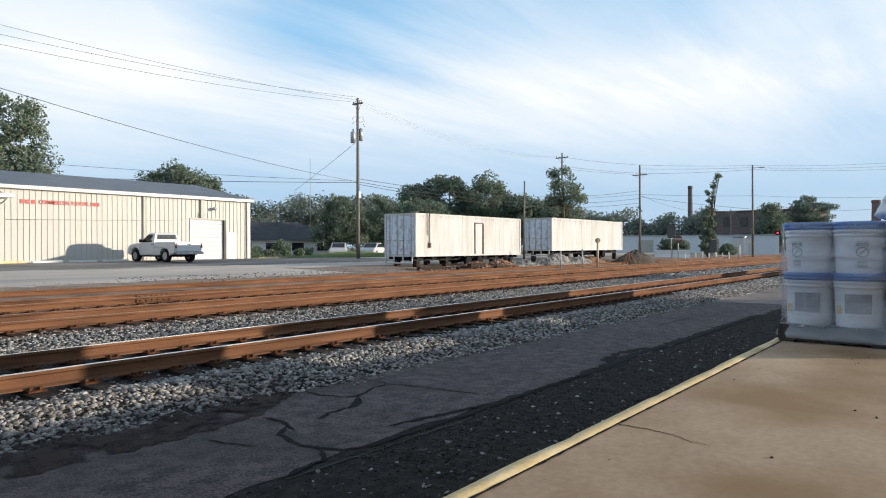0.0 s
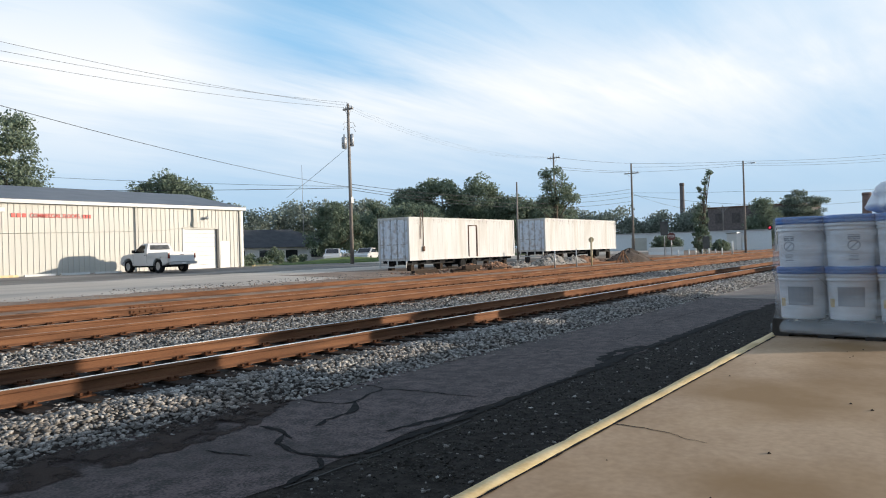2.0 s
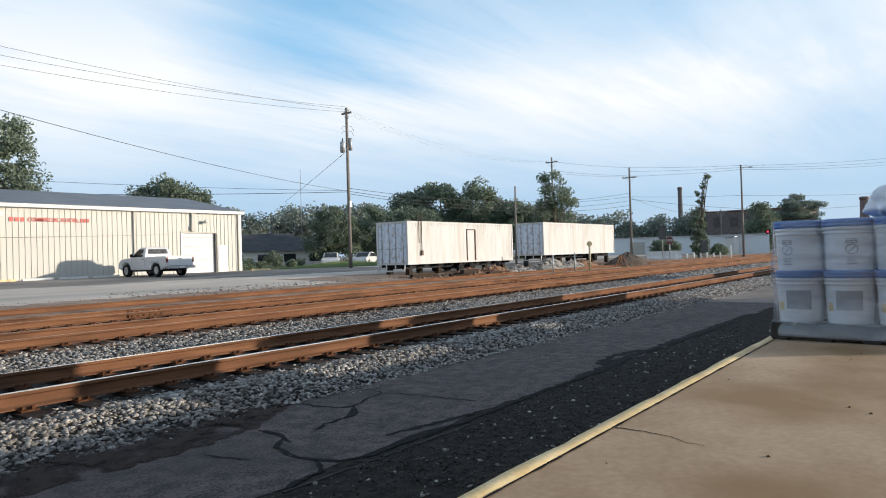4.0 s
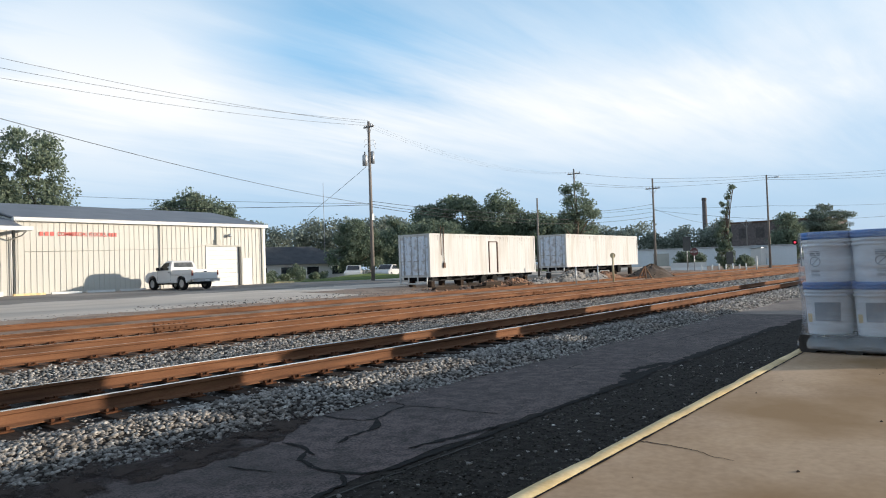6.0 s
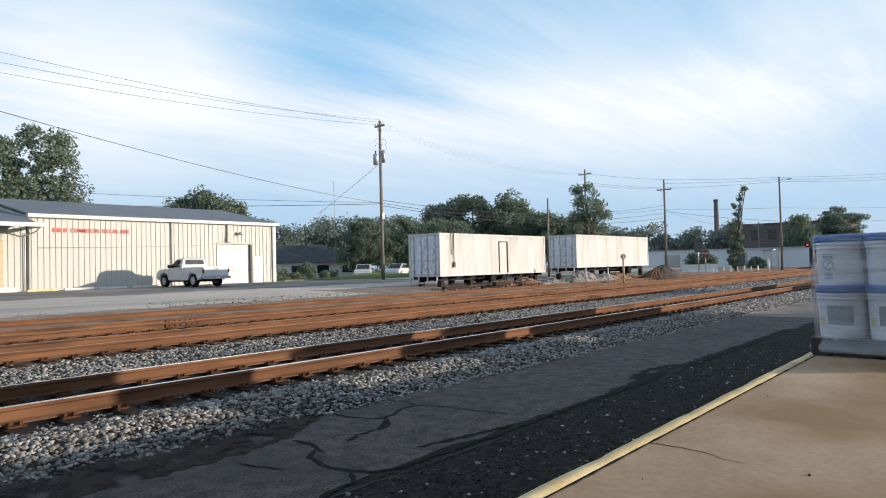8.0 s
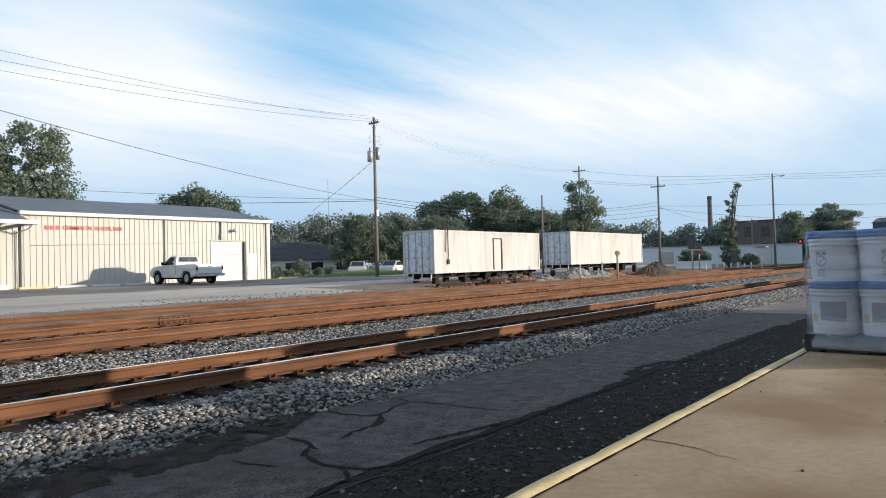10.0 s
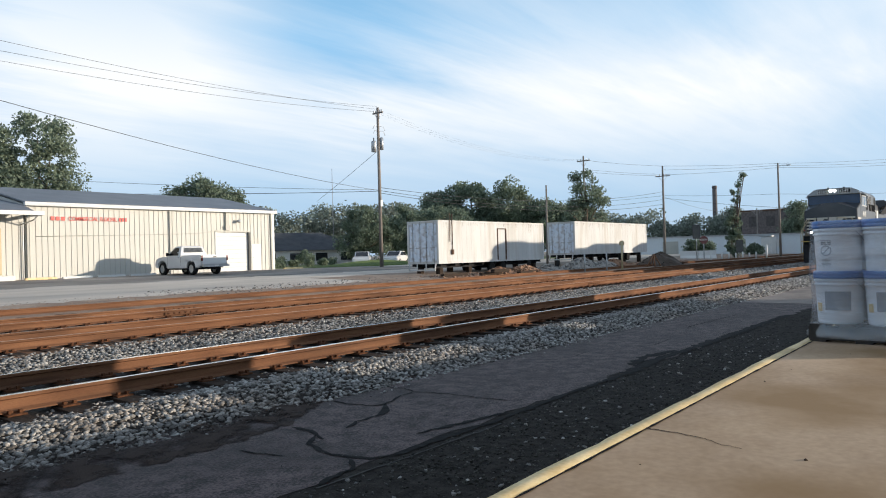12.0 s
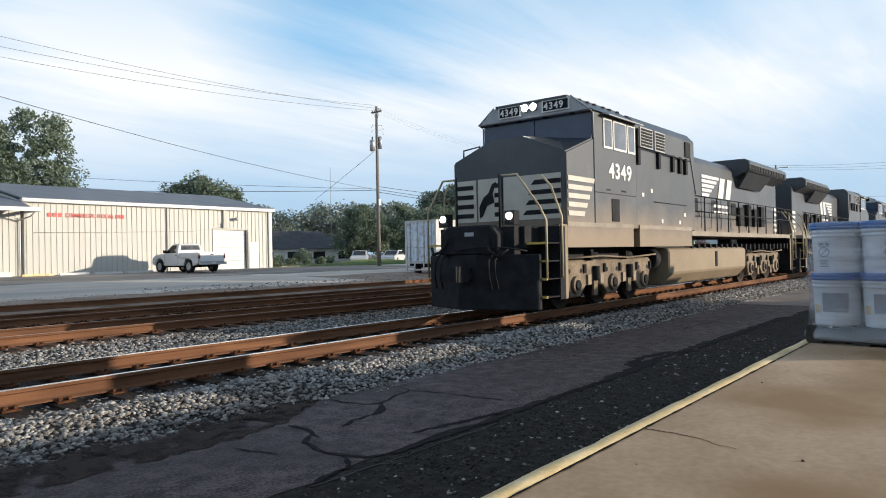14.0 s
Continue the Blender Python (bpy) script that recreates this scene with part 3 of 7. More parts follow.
# cracks and patches in the asphalt strip
def crack(points, width, seed):
    rng = random.Random(seed)
    bm = new_bm()
    dense = []
    for (xa, ya), (xb, yb) in zip(points[:-1], points[1:]):
        n = max(2, int(math.hypot(xb - xa, yb - ya) / 0.08))
        for i in range(n):
            t = i / n
            dense.append((xa + (xb - xa) * t + rng.uniform(-.02, .02), ya + (yb - ya) * t + rng.uniform(-.02, .02)))
    dense.append(points[-1])
    prev = None
    for i, (x, y) in enumerate(dense):
        a, b = dense[max(0, i - 1)], dense[min(len(dense) - 1, i + 1)]
        d = Vector((b[0] - a[0], b[1] - a[1], 0))
        n = Vector((-d.y, d.x, 0)).normalized() * width * rng.uniform(0.35, 1.0) * (0.25 if i in (0, len(dense) - 1) else 1)
        z = height(y) + 0.013
        row = (bm.verts.new((x + n.x, y + n.y, z)), bm.verts.new((x - n.x, y - n.y, z)))
        if prev:
            bm.faces.new((prev[0], prev[1], row[1], row[0]))
        prev = row
    return bm


# ---- platform ----
platform = thing("platform", pose(0, 0, 0), "raised tan concrete freight platform with a cream painted edge", "platform", kind="structure")
bm = new_bm()
box(bm, -40, 25.9, -9.0, 1.0, -0.3, 1.03)
part("deck", bm, M["concrete"], platform)
bm = new_bm()
rng = random.Random(4)
xs = [-40 + i * .5 for i in range(80)] + [i * 0.06 for i in range(150)] + [9 + i * .25 for i in range(68)]
prof = [(1.003, 0.80), (1.003, 1.026), (1.010, 1.033), (1.030, 1.037), (1.052, 1.035), (1.070, 1.026), (1.082, 1.010), (1.087, .985), (1.088, 0.80)]
rows_ = []
for x in xs:
    # the inner line wanders and the rim is knocked back here and there
    inn, out_, dz = .006 * noise.noise(Vector((x * 2.3, 0, 0))) - .004, .007 * noise.noise(Vector((x * 1.1, 5, 0))), .003 * noise.noise(Vector((x * 3.1, 9, 0)))
    chip = .010 * max(0, noise.noise(Vector((x * 6.0, 2, 0))) - .25)
    rows_.append([bm.verts.new((x, y + (inn if j < 3 else out_ - chip), z + (dz - chip * (j > 3) if 0 < j < 8 else 0))) for j, (y, z) in enumerate(prof)])
for a, b in zip(rows_[:-1], rows_[1:]):
    for j in range(len(prof)):
        k = (j + 1) % len(prof)
        bm.faces.new((a[j], a[k], b[k], b[j])).smooth = 0 < j < 7
part("kerb_edge", bm, M["kerb"], platform, "chipped cream painted platform edge")

bm = new_bm()
rng = random.Random(14)
prev = None
for i in range(150):
    x = .4 + i * .05
    w = .0035 + .005 * rng.random() ** 2
    row = (bm.verts.new((x, .998 - w, 1.0322)), bm.verts.new((x, .998 + w, 1.0322)))
    if prev:
        bm.faces.new((prev[0], row[0], row[1], prev[1]))
    prev = row
part("edge_joint", bm, M["crack"], platform, "dark open joint behind the painted edge")
# an unseen wall behind the platform, its eave over the deck, added to block sky light
unseen_sky_block = thing("unseen_sky_block", pose(0, 0, 0), "unseen plain brick wall with a deep eave, added to block sky light", "building", kind="structure")
bm = new_bm()
box(bm, -40, 2.2, -8.98, -3.6, 1.034, 5.2)
part("wall", bm, M["brick"], unseen_sky_block)
bm = new_bm()
prism(bm, [(-9.6, 5.4), (-.3, 4.55), (-.3, 4.68), (-4.6, 6.4), (-9.6, 5.6)], -40.5, 2.6, "x")
part("eave", bm, M["wood"], unseen_sky_block)
# unseen dock, added to carry the farthest shade-casting pallets
far_dock = thing("unseen_dock", pose(0, 0, 0), "unseen low concrete dock, added under the farthest shade-casting pallets", "platform", kind="structure")
bm = new_bm()
box(bm, 41.2, 47.6, -9.0, 0.6, -0.3, 1.03)
part("deck", bm, M["concrete"], far_dock)


# ---- tracks ----
RAIL_TOP = 0.38
RAIL_OUT = [(-.070, 0), (.070, 0), (.070, .012), (.012, .035), (.010, .125), (.035, .137), (.036, .165), (.028, .172), (-.028, .172),
            (-.036, .165), (-.035, .137), (-.010, .125), (-.012, .035), (-.070, .012)]


def rail(parent, y, x0, x1, head="railtop"):
    bm = new_bm()
    prism(bm, [(y + u, RAIL_TOP - 0.175 + w) for u, w in RAIL_OUT], x0, x1, "x")
    part("rail", bm, M["rust"], parent)
    bm = new_bm()
    box(bm, x0, x1, y - 0.031, y + 0.031, RAIL_TOP - 0.004, RAIL_TOP)
    part("rail_head", bm, M[head], parent, "polished steel running surface" if head == "railtop" else "dull brown running surface")


def tie_mesh():
    bm = new_bm()
    box(bm, -.115, .115, -1.28, 1.28, -0.17, 0)
    bevelled(bm, 0.012)
    return mesh_of("tie", bm, M["tie"])


def clip_mesh():
    bm = new_bm()
    box(bm, -.09, .09, -.17, .17, 0, .018)
    for sx, sy in ((-.05, -.10), (.05, -.10), (-.05, .10), (.05, .10)):
        box(bm, sx - .016, sx + .016, sy - .025, sy + .02, .018, .05)
    return mesh_of("tie_plate", bm, M["clip"])


TIE, CLIP = tie_mesh(), clip_mesh()


def track(centre, x0, x1, tie_x0, tie_x1, label, seed, head="railtop"):
    rng = random.Random(seed)
    t = thing("railway_track", pose(0, 0, 0), label, "railway track", "parallel tracks", "structure")
    for s in (-0.75, 0.75):
        rail(t, centre + s, x0, x1, head)
    n = int((tie_x1 - tie_x0) / 0.53)
    for i in range(n):
        x = tie_x0 + i * 0.53 + rng.uniform(-.03, .03)
        shared("tie", TIE, t, pose(x, centre + rng.uniform(-.05, .05), RAIL_TOP - 0.195 + rng.uniform(-.008, .004), 0, 0, rng.uniform(-1, 1)))
        if i < 70:
            for s in (-0.75, 0.75):
                shared("tie_plate", CLIP, t, pose(x, centre + s, RAIL_TOP - 0.196))
    return t


track(8.55, -60, 420, -1.0, 75, "main track with rusty rails on tarred timber ties", 1)
track(14.15, -60, 420, 2.0, 75, "second track with rusty brown rails", 2, "dullhead")
track(18.15, -60, 420, 4.0, 75, "third track with rusty brown rails", 3, "dullhead")
far_rail = thing("spare_rail", pose(0, 0, 0), "rusty outermost rail along the dirt shoulder", "rail", kind="structure")
bm = new_bm()
prism(bm, [(21.5 + u, 0.29 + w) for u, w in RAIL_OUT], -60, 420, "x")
part("rail", bm, M["rust"], far_rail)


# ---- pail pallets on the platform ----
def pail_meshes():
    bm = new_bm()
    lathe(bm, [(.128, 0), (.130, .012), (.139, .27), (.139, .272), (.147, .276), (.147, .288), (.141, .292), (.141, .302), (.149, .306), (.149, .318), (.143, .322), (.144, .36)], 24)
    body = mesh_of("pail", bm, M["pail"])
    bm = new_bm()
    lathe(bm, [(.146, .326), (.152, .329), (.1525, .345), (.150, .348), (.1525, .352), (.1525, .374), (.146, .380), (.134, .380), (.130, .374)], 24)
    lid = mesh_of("lid", bm, M["lid"])

    def patch(name, a0, a1, z0, z1, mat, r0=0.1315, slope=0.0335, lift=.0016):
        b = new_bm()
        prev = None
        for i in range(7):
            a = radians(a0 + (a1 - a0) * i / 6)
            row = [b.verts.new(((r0 + slope * z + lift) * math.cos(a), (r0 + slope * z + lift) * math.sin(a), z)) for z in (z0, z1)]
            if prev:
                b.faces.new((prev[0], row[0], row[1], prev[1]))
            prev = row
        return b
    # the printed warning: a ring with a bar through it, over rows of unreadable text
    label = new_bm()
    for z0, z1, a0, a1 in ((.236, .240, 166, 194), (.060, .066, 168, 192), (.072, .076, 168, 192), (.082, .086, 168, 188), (.092, .096, 168, 192), (.102, .106, 168, 190)):
        p = patch("bar", a0, a1, z0, z1, None)
        me = bpy.data.meshes.new("bar_tmp")
        p.to_mesh(me)
        p.free()
        label.from_mesh(me)
        bpy.data.meshes.remove(me)

    def on_wall(u, z):
        a = radians(180) + u / 0.138
        r = 0.1315 + 0.0335 * z + .0018
        return (r * math.cos(a), r * math.sin(a), z)
    n = 22
    for r0, r1 in ((.030, .037),):
        ring = [[label.verts.new(on_wall(r * math.cos(2 * math.pi * i / n), .165 + r * math.sin(2 * math.pi * i / n))) for r in (r0, r1)] for i in range(n)]
        for i in range(n):
            a, c = ring[i], ring[(i + 1) % n]
            label.faces.new((a[0], a[1], c[1], c[0]))
    q = [label.verts.new(on_wall(u, z)) for u, z in ((-.026, .143), (-.021, .138), (.026, .187), (.021, .192))]
    label.faces.new(q)
    for u0, u1, z0, z1 in ((-.034, -.012, .205, .213), (-.008, .012, .205, .213), (.016, .034, .205, .213), (-.034, .034, .217, .230)):
        label.faces.new([label.verts.new(on_wall(u, z)) for u, z in ((u0, z0), (u1, z0), (u1, z1), (u0, z1))])
    warn = mesh_of("warning_print", label, M["ink"])
    wide = patch("big", 150, 214, .10, .235, None)
    front = mesh_of("front_print", wide, M["ink"])
    yel = mesh_of("tag", patch("y", 160, 178, .09, .15, None, lift=.002), M["kerb"])
    b = new_bm()
    pts = [(.150 * math.cos(radians(a)), .150 * math.sin(radians(a)), .30 - .11 * math.sin(radians((a - 100) * 180 / 160))) for a in range(100, 261, 16)]
    pipe(b, pts, .0022, 5)
    bail = mesh_of("wire_handle", b, M["steelgrey"])
    return body, lid, warn, front, yel, bail


PAIL, PAIL_LID, PAIL_WARN, PAIL_FRONT, PAIL_TAG, PAIL_BAIL = pail_meshes()


def board_mesh(sx, sy, sz):
    bm = new_bm()
    box(bm, 0, sx, 0, sy, 0, sz)
    bevelled(bm, .004)
    return mesh_of("board", bm, M["wood"])


BOARD, STRINGER = board_mesh(1.18, .095, .014), board_mesh(.05, 1.18, .034)


def pallet_load(m, tiers, label, printed=False, extra=(), lift=.063, pitch=.374, tall=1.0):
    """A timber pallet, lift high, with tiers of 4 by 4 pails, its corner at the origin."""
    t = thing("pail_pallet", m, label, "pallet of pails", "pallets of pails")
    for i in range(7):
        shared("deck_board", BOARD, t, pose(0, .01 + i * .178, lift - .015))
    for i in range(5):
        shared("base_board", BOARD, t, pose(0, .01 + i * .267, 0))
    for i in range(3):
        shared("stringer", STRINGER, t, pose(.0 + i * .565, 0, .014) @ Matrix.Diagonal((1, 1, (lift - .029) / .034, 1)))
    rng = random.Random(len(label) + tiers)
    slots = [(i, j, k) for k in range(tiers) for i in range(4) for j in range(4)] + list(extra)
    for i, j, k in slots:
        # front pails turn their print outwards
        turn = rng.uniform(-16, 16) if i == 0 else rng.uniform(0, 360)
        p = shared("pail", PAIL, t, pose(.15 + i * .293, .15 + j * .293, lift + k * pitch, 0, 0, turn) @ Matrix.Diagonal((1, 1, tall, 1)))
        shared("lid", PAIL_LID, p, Matrix.Identity(4))
        if printed and i == 0:
            if k == 0:
                shared("front_print", PAIL_FRONT, p, pose(0, 0, 0, 0, 0, 8 - turn))
                shared("price_tag", PAIL_TAG, p, pose(0, 0, 0, 0, 0, -30 - turn))
            else:
                shared("warning_print", PAIL_WARN, p, pose(0, 0, 0, 0, 0, (-16 if j == 3 else 20) - turn))
            shared("wire_handle", PAIL_BAIL, p, pose(0, 0, 0, 0, 0, 150))
    return t


def wrap_material():
    m = bpy.data.materials.new("stretch_film")
    m.use_nodes = True
    nt = m.node_tree
    nt.nodes.clear()
    out = nt.nodes.new("ShaderNodeOutputMaterial")
    tr = nt.nodes.new("ShaderNodeBsdfTransparent")
    tr.inputs[0].default_value = (0.93, 0.95, 0.98, 1)
    gl = nt.nodes.new("ShaderNodeBsdfGlossy")
    gl.inputs["Roughness"].default_value = 0.22
    df = nt.nodes.new("ShaderNodeBsdfDiffuse")
    df.inputs[0].default_value = (0.72, 0.76, 0.82, 1)
    co = nt.nodes.new("ShaderNodeTexCoord")
    mp = nt.nodes.new("ShaderNodeMapping")
    mp.inputs["Scale"].default_value = (1.5, 1.5, 9)
    mp.inputs["Rotation"].default_value = (0.12, 0.1, 0)
    nt.links.new(co.outputs["Object"], mp.inputs[0])
    n = nt.nodes.new("ShaderNodeTexNoise")
    n.inputs["Scale"].default_value, n.inputs["Detail"].default_value = 2.2, 5
    nt.links.new(mp.outputs[0], n.inputs["Vector"])
    bp = nt.nodes.new("ShaderNodeBump")
    bp.inputs["Strength"].default_value, bp.inputs["Distance"].default_value = 0.6, 0.02
    nt.links.new(n.outputs["Fac"], bp.inputs["Height"])
    nt.links.new(bp.outputs[0], gl.inputs["Normal"])
    r = nt.nodes.new("ShaderNodeMapRange")
    r.inputs["From Min"].default_value, r.inputs["From Max"].default_value = 0.35, 0.75
    r.inputs["To Min"].default_value, r.inputs["To Max"].default_value = 0.03, 0.30
    nt.links.new(n.outputs["Fac"], r.inputs["Value"])
    a = nt.nodes.new("ShaderNodeMixShader")
    nt.links.new(r.outputs[0], a.inputs[0])
    nt.links.new(tr.outputs[0], a.inputs[1])
    nt.links.new(df.outputs[0], a.inputs[2])
    b = nt.nodes.new("ShaderNodeMixShader")
    b.inputs[0].default_value = 0.10
    nt.links.new(a.outputs[0], b.inputs[1])
    nt.links.new(gl.outputs[0], b.inputs[2])
    nt.links.new(b.outputs[0], out.inputs[0])
    return m


M["film"] = wrap_material()
# this first pallet is unseen, added to cast its shade on the deck
pallet_load(pose(5.82, -1.46, 1.03), 2, "wrapped pallet of white plastic pails on the platform", lift=.115, pitch=.326, tall=.90)
near_pallet = pallet_load(pose(4.94, -0.15, 1.03, 0, 0, -6), 2, "film-wrapped pallet of white plastic pails with blue lids", True, lift=.115, pitch=.326, tall=.90)
bm = new_bm()
rng = random.Random(8)
levels = [.030, .060, .100, .14, .25, .39, .43, .47, .57, .66, .74, .785]
loops = []
for z in levels:
    loop = []
    for i in range(64):
        a = 2 * math.pi * i / 64
        c, s = math.cos(a), math.sin(a)
        r = 0.605 / max(abs(c), abs(s), (abs(c) + abs(s)) / 1.80)
        r += rng.uniform(-.006, .006) + (.035 if z < .08 else .015 if z < .12 else 0) + (.012 if .42 < z < .48 else 0)
        loop.append(bm.verts.new((.59 + r * c, .59 + r * s, z)))
    loops.append(loop)
for a, b in zip(loops[:-1], loops[1:]):
    for i in range(64):
        f = bm.faces.new((a[i], a[(i + 1) % 64], b[(i + 1) % 64], b[i]))
        f.smooth = True
part("stretch_wrap", bm, M["film"], near_pallet, "crinkled clear stretch film round the pails")

# a crumpled white bundle lies on top of the load
bm = new_bm()
bmesh.ops.create_icosphere(bm, subdivisions=4, radius=1.0)
for v in bm.verts:
    p = v.co.copy()
    k = 1 + .22 * noise.noise(p * 2.1) + .10 * noise.noise(p * 5.3)
    v.co = Vector((p.x * .34 * k, p.y * .22 * k, max(-.10, p.z * .15 * k)))
for f in bm.faces:
    f.smooth = True
bundle = part("film_wad", bm, M["pail"])
bundle.matrix_basis = pose(5.60, .27, 1.03 + .115 + .326 + .342 + .10)
tagged(bundle, "crumpled white wad of film on the pails", "film")

# unseen pallets, added to cast the broken shade along the rails
tall = pallet_load(pose(10.65, -2.1, 1.03), 3, "tall pallet of white plastic pails on the platform")
for x, extra in ((15.35, 0), (16.6, 0), (19.3, 0), (20.6, 0), (21.9, 0)):
    copy_thing(tall, pose(x, -2.1, 1.03))
for x in (23.2, 24.55):
    pallet_load(pose(x, -2.1, 1.03), 3, "tall pallet of white pails with one odd pail on top", False, ((0, 2, 3),))
for x in (41.9, 43.3, 44.7):
    pallet_load(pose(x, -2.1, 1.03), 4, "four-tier pallet of white plastic pails on the platform")


# ---- metal building ----
BX0, BX1, BY, BB, BYR, BYB, BE, BR = 17.0, 35.35, 46.0, 0.78, 53.4, 60.8, 5.40, 6.86
building = thing("metal_building", pose(0, 0, 0), "cream ribbed steel commercial building with a grey roof", "building")
DX0, DX1, DZ1 = 30.07, 32.95, 3.80
bm = new_bm()
box(bm, BX0, DX0, BY, BY + .2, BB - .3, BE)
box(bm, DX1, BX1, BY, BY + .2, BB - .3, BE)
box(bm, DX0, DX1, BY, BY + .2, DZ1, BE)
part("front_wall", bm, M["siding"], building)
for x in (BX0 + 0.002, BX1 - .2):
    bm = new_bm()
    prism(bm, [(BY + .2, BB - .3), (BYB, BB - .3), (BYB, BE), (BYR, BR), (BY + .2, BE)], x, x + .198, "x")
    part("gable_wall", bm, M["siding"], building)
bm = new_bm()
box(bm, BX0 + .2, BX1 - .2, BYB - .2, BYB - .002, BB - .3, BE)
part("back_wall", bm, M["siding"], building)
bm = new_bm()
prism(bm, [(BY - .22, BE + .02), (BYR, BR + .1), (BYB + .2, BE + .02), (BYB + .2, BE + .12), (BYR, BR + .22), (BY - .22, BE + .12)], BX0 - .05, BX1 + .12, "x")
part("roof", bm, M["roof"], building, "dark grey standing-seam steel roof")
bm = new_bm()
prism(bm, [(BY - .36, BE - .12), (BY - .003, BE - .12), (BY - .003, BE + .06), (BY - .36, BE + .10)], BX0 - .08, BX1 + .13, "x")
part("gutter", bm, M["trim"], building, "white eave gutter")
bm = new_bm()
box(bm, 0, .075, -.035, 0, BB, BE - .13)
bevelled(bm, .012)
RIB = mesh_of("wall_rib", bm, M["siding"])
x = BX0 + .25
while x < BX1 - .1:
    if not (DX0 - .12 < x < DX1 + .06):
        shared("wall_rib", RIB, building, pose(x, BY - .001, 0))
    x += 0.345
bm = new_bm()
box(bm, 0, .075, -.035, 0, DZ1 + .02, BE - .13)
SHORT_RIB = mesh_of("wall_rib", bm, M["siding"])
x = DX0 + .05
while x < DX1 - .05:
    shared("wall_rib", SHORT_RIB, building, pose(x, BY - .001, 0))
    x += 0.345
for x in (BX0 + .06, 26.3, 35.0):
    bm = new_bm()
    box(bm, x, x + .12, BY - .14, BY - .036, BB, BE - .13)
    bevelled(bm, .015)
    part("downpipe", bm, M["darktrim"], building, "dark grey downpipe")
bm = new_bm()
box(bm, BX1 - .16, BX1 + .03, BY - .06, BY - .04, BB - .1, BE - .13)
part("corner_trim", bm, M["trim"], building)
# short downpipe and box over the roller door
bm = new_bm()
box(bm, 30.85, 31.13, BY - .17, BY - .04, DZ1 + .12, BE - .13)
box(bm, 30.80, 31.18, BY - .22, BY - .04, DZ1 + .12, DZ1 + .5)
part("conduit_box", bm, M["darktrim"], building)
rd = new("roller_door")
rd.parent = building
for k in range(9):
    bm = new_bm()
    z0 = BB + k * (DZ1 - BB) / 9
    box(bm, DX0 + .02, DX1 - .02, BY + .10, BY + .14, z0 + .006, z0 + (DZ1 - BB) / 9 - .006)
    bevelled(bm, .006)
    part("slat", bm, M["trim"], rd)
# the right jamb's dark colour stands in for shade in the reveal
for a, b_, mat in ((DX0 - .10, DX0 + .02, "trim"), (DX1 - .03, DX1 + .10, "jambshade_signback")):
    bm = new_bm()
    box(bm, a, b_, BY - .06, BY + .16, BB, DZ1 + .08)
    part("door_jamb", bm, M[mat], building)
bm = new_bm()
box(bm, DX0 - .10, DX1 + .10, BY - .075, BY - .04, DZ1 - .02, DZ1 + .10)
part("door_header", bm, M["darktrim"], building)
bm = new_bm()
box(bm, 33.2, 34.05, BY - .055, BY - .037, BB + .02, BB + 2.08)
bevelled(bm, .006)
sd = part("side_door", bm, M["trim"], building, "plain white steel door")
bm = new_bm()
lathe(bm, [(.03, 0), (.03, .05)], 8, (33.3, BY - .09, BB + 1.0))
part("door_knob", bm, M["steelgrey"], sd)
bm = new_bm()
tube(bm, (31.9, BY - .03, 4.66), (31.9, BY - .25, 4.62), .03)
lathe(bm, [(.06, 0), (.17, .04), (.17, .14), (.08, .24)], 12, (31.9, BY - .30, 4.50))
part("wall_lamp", bm, M["steelgrey"], building)
bm = new_bm()
pipe(bm, [(17.6, BY - .06, 3.42), (23.0, BY - .06, 3.52), (28.5, BY - .06, 3.66), (30.7, BY - .06, 3.98)], .018, 6)
part("cable", bm, M["darktrim"], building)


def lettering(text, size, m, mat, parent, name="lettering", thick=.01, label="", bold=.022):
    c = bpy.data.curves.new(name, "FONT")
    c.body, c.size, c.extrude, c.offset = text, size, thick, size * bold
    tmp = bpy.data.objects.new("tmp", c)
    scene.collection.objects.link(tmp)
    dg = bpy.context.evaluated_depsgraph_get()
    me = bpy.data.meshes.new_from_object(tmp.evaluated_get(dg))
    bpy.data.objects.remove(tmp)
    me.materials.clear()
    me.materials.append(mat)
    ob = new(name, me)
    ob.parent = parent
    ob.matrix_basis = m
    if label:
        tagged(ob, label)
    return ob


sign = lettering("COMMERCIAL FLOORS,", .37, pose(19.50, BY - .062, 4.42, 90, 0, 0) @ Matrix.Diagonal((0.80, 1, 1, 1)), M["redsign"], building, "lettering", .012, "red raised sign letters", .006)
bm = new_bm()
for k in range(3):
    box(bm, 18.45 + k * .31, 18.67 + k * .31, BY - .07, BY - .05, 4.42, 4.66)
for k in range(3):
    box(bm, 22.72 + k * .20, 22.85 + k * .20, BY - .07, BY - .05, 4.42, 4.66)
part("sign_bars", bm, M["redsign"], building, "red raised sign marks")

# lower wing with an awning at the end of the front wall
wing = thing("entrance_wing", pose(0, 0, 0), "cream office wing with a low awning and brown door", "building")
bm = new_bm()
box(bm, -12, BX0 - .06, BY + .02, BYB, BB - .3, 5.1)
part("wing_wall", bm, M["siding"], wing)
for x in [BX0 - .35 - k * .345 for k in range(40)]:
    shared("wall_rib", RIB, wing, pose(x, BY + .02, -.32))
bm = new_bm()
prism(bm, [(BY - 1.9, 4.62), (BY - 1.9, 4.80), (BY - .1, 5.32), (BYR, 6.5), (BYB, 5.3), (BYB, 5.12), (BY + .01, 5.11)], -12.2, BX0 - .1, "x")
part("wing_roof", bm, M["roof"], wing)
bm = new_bm()
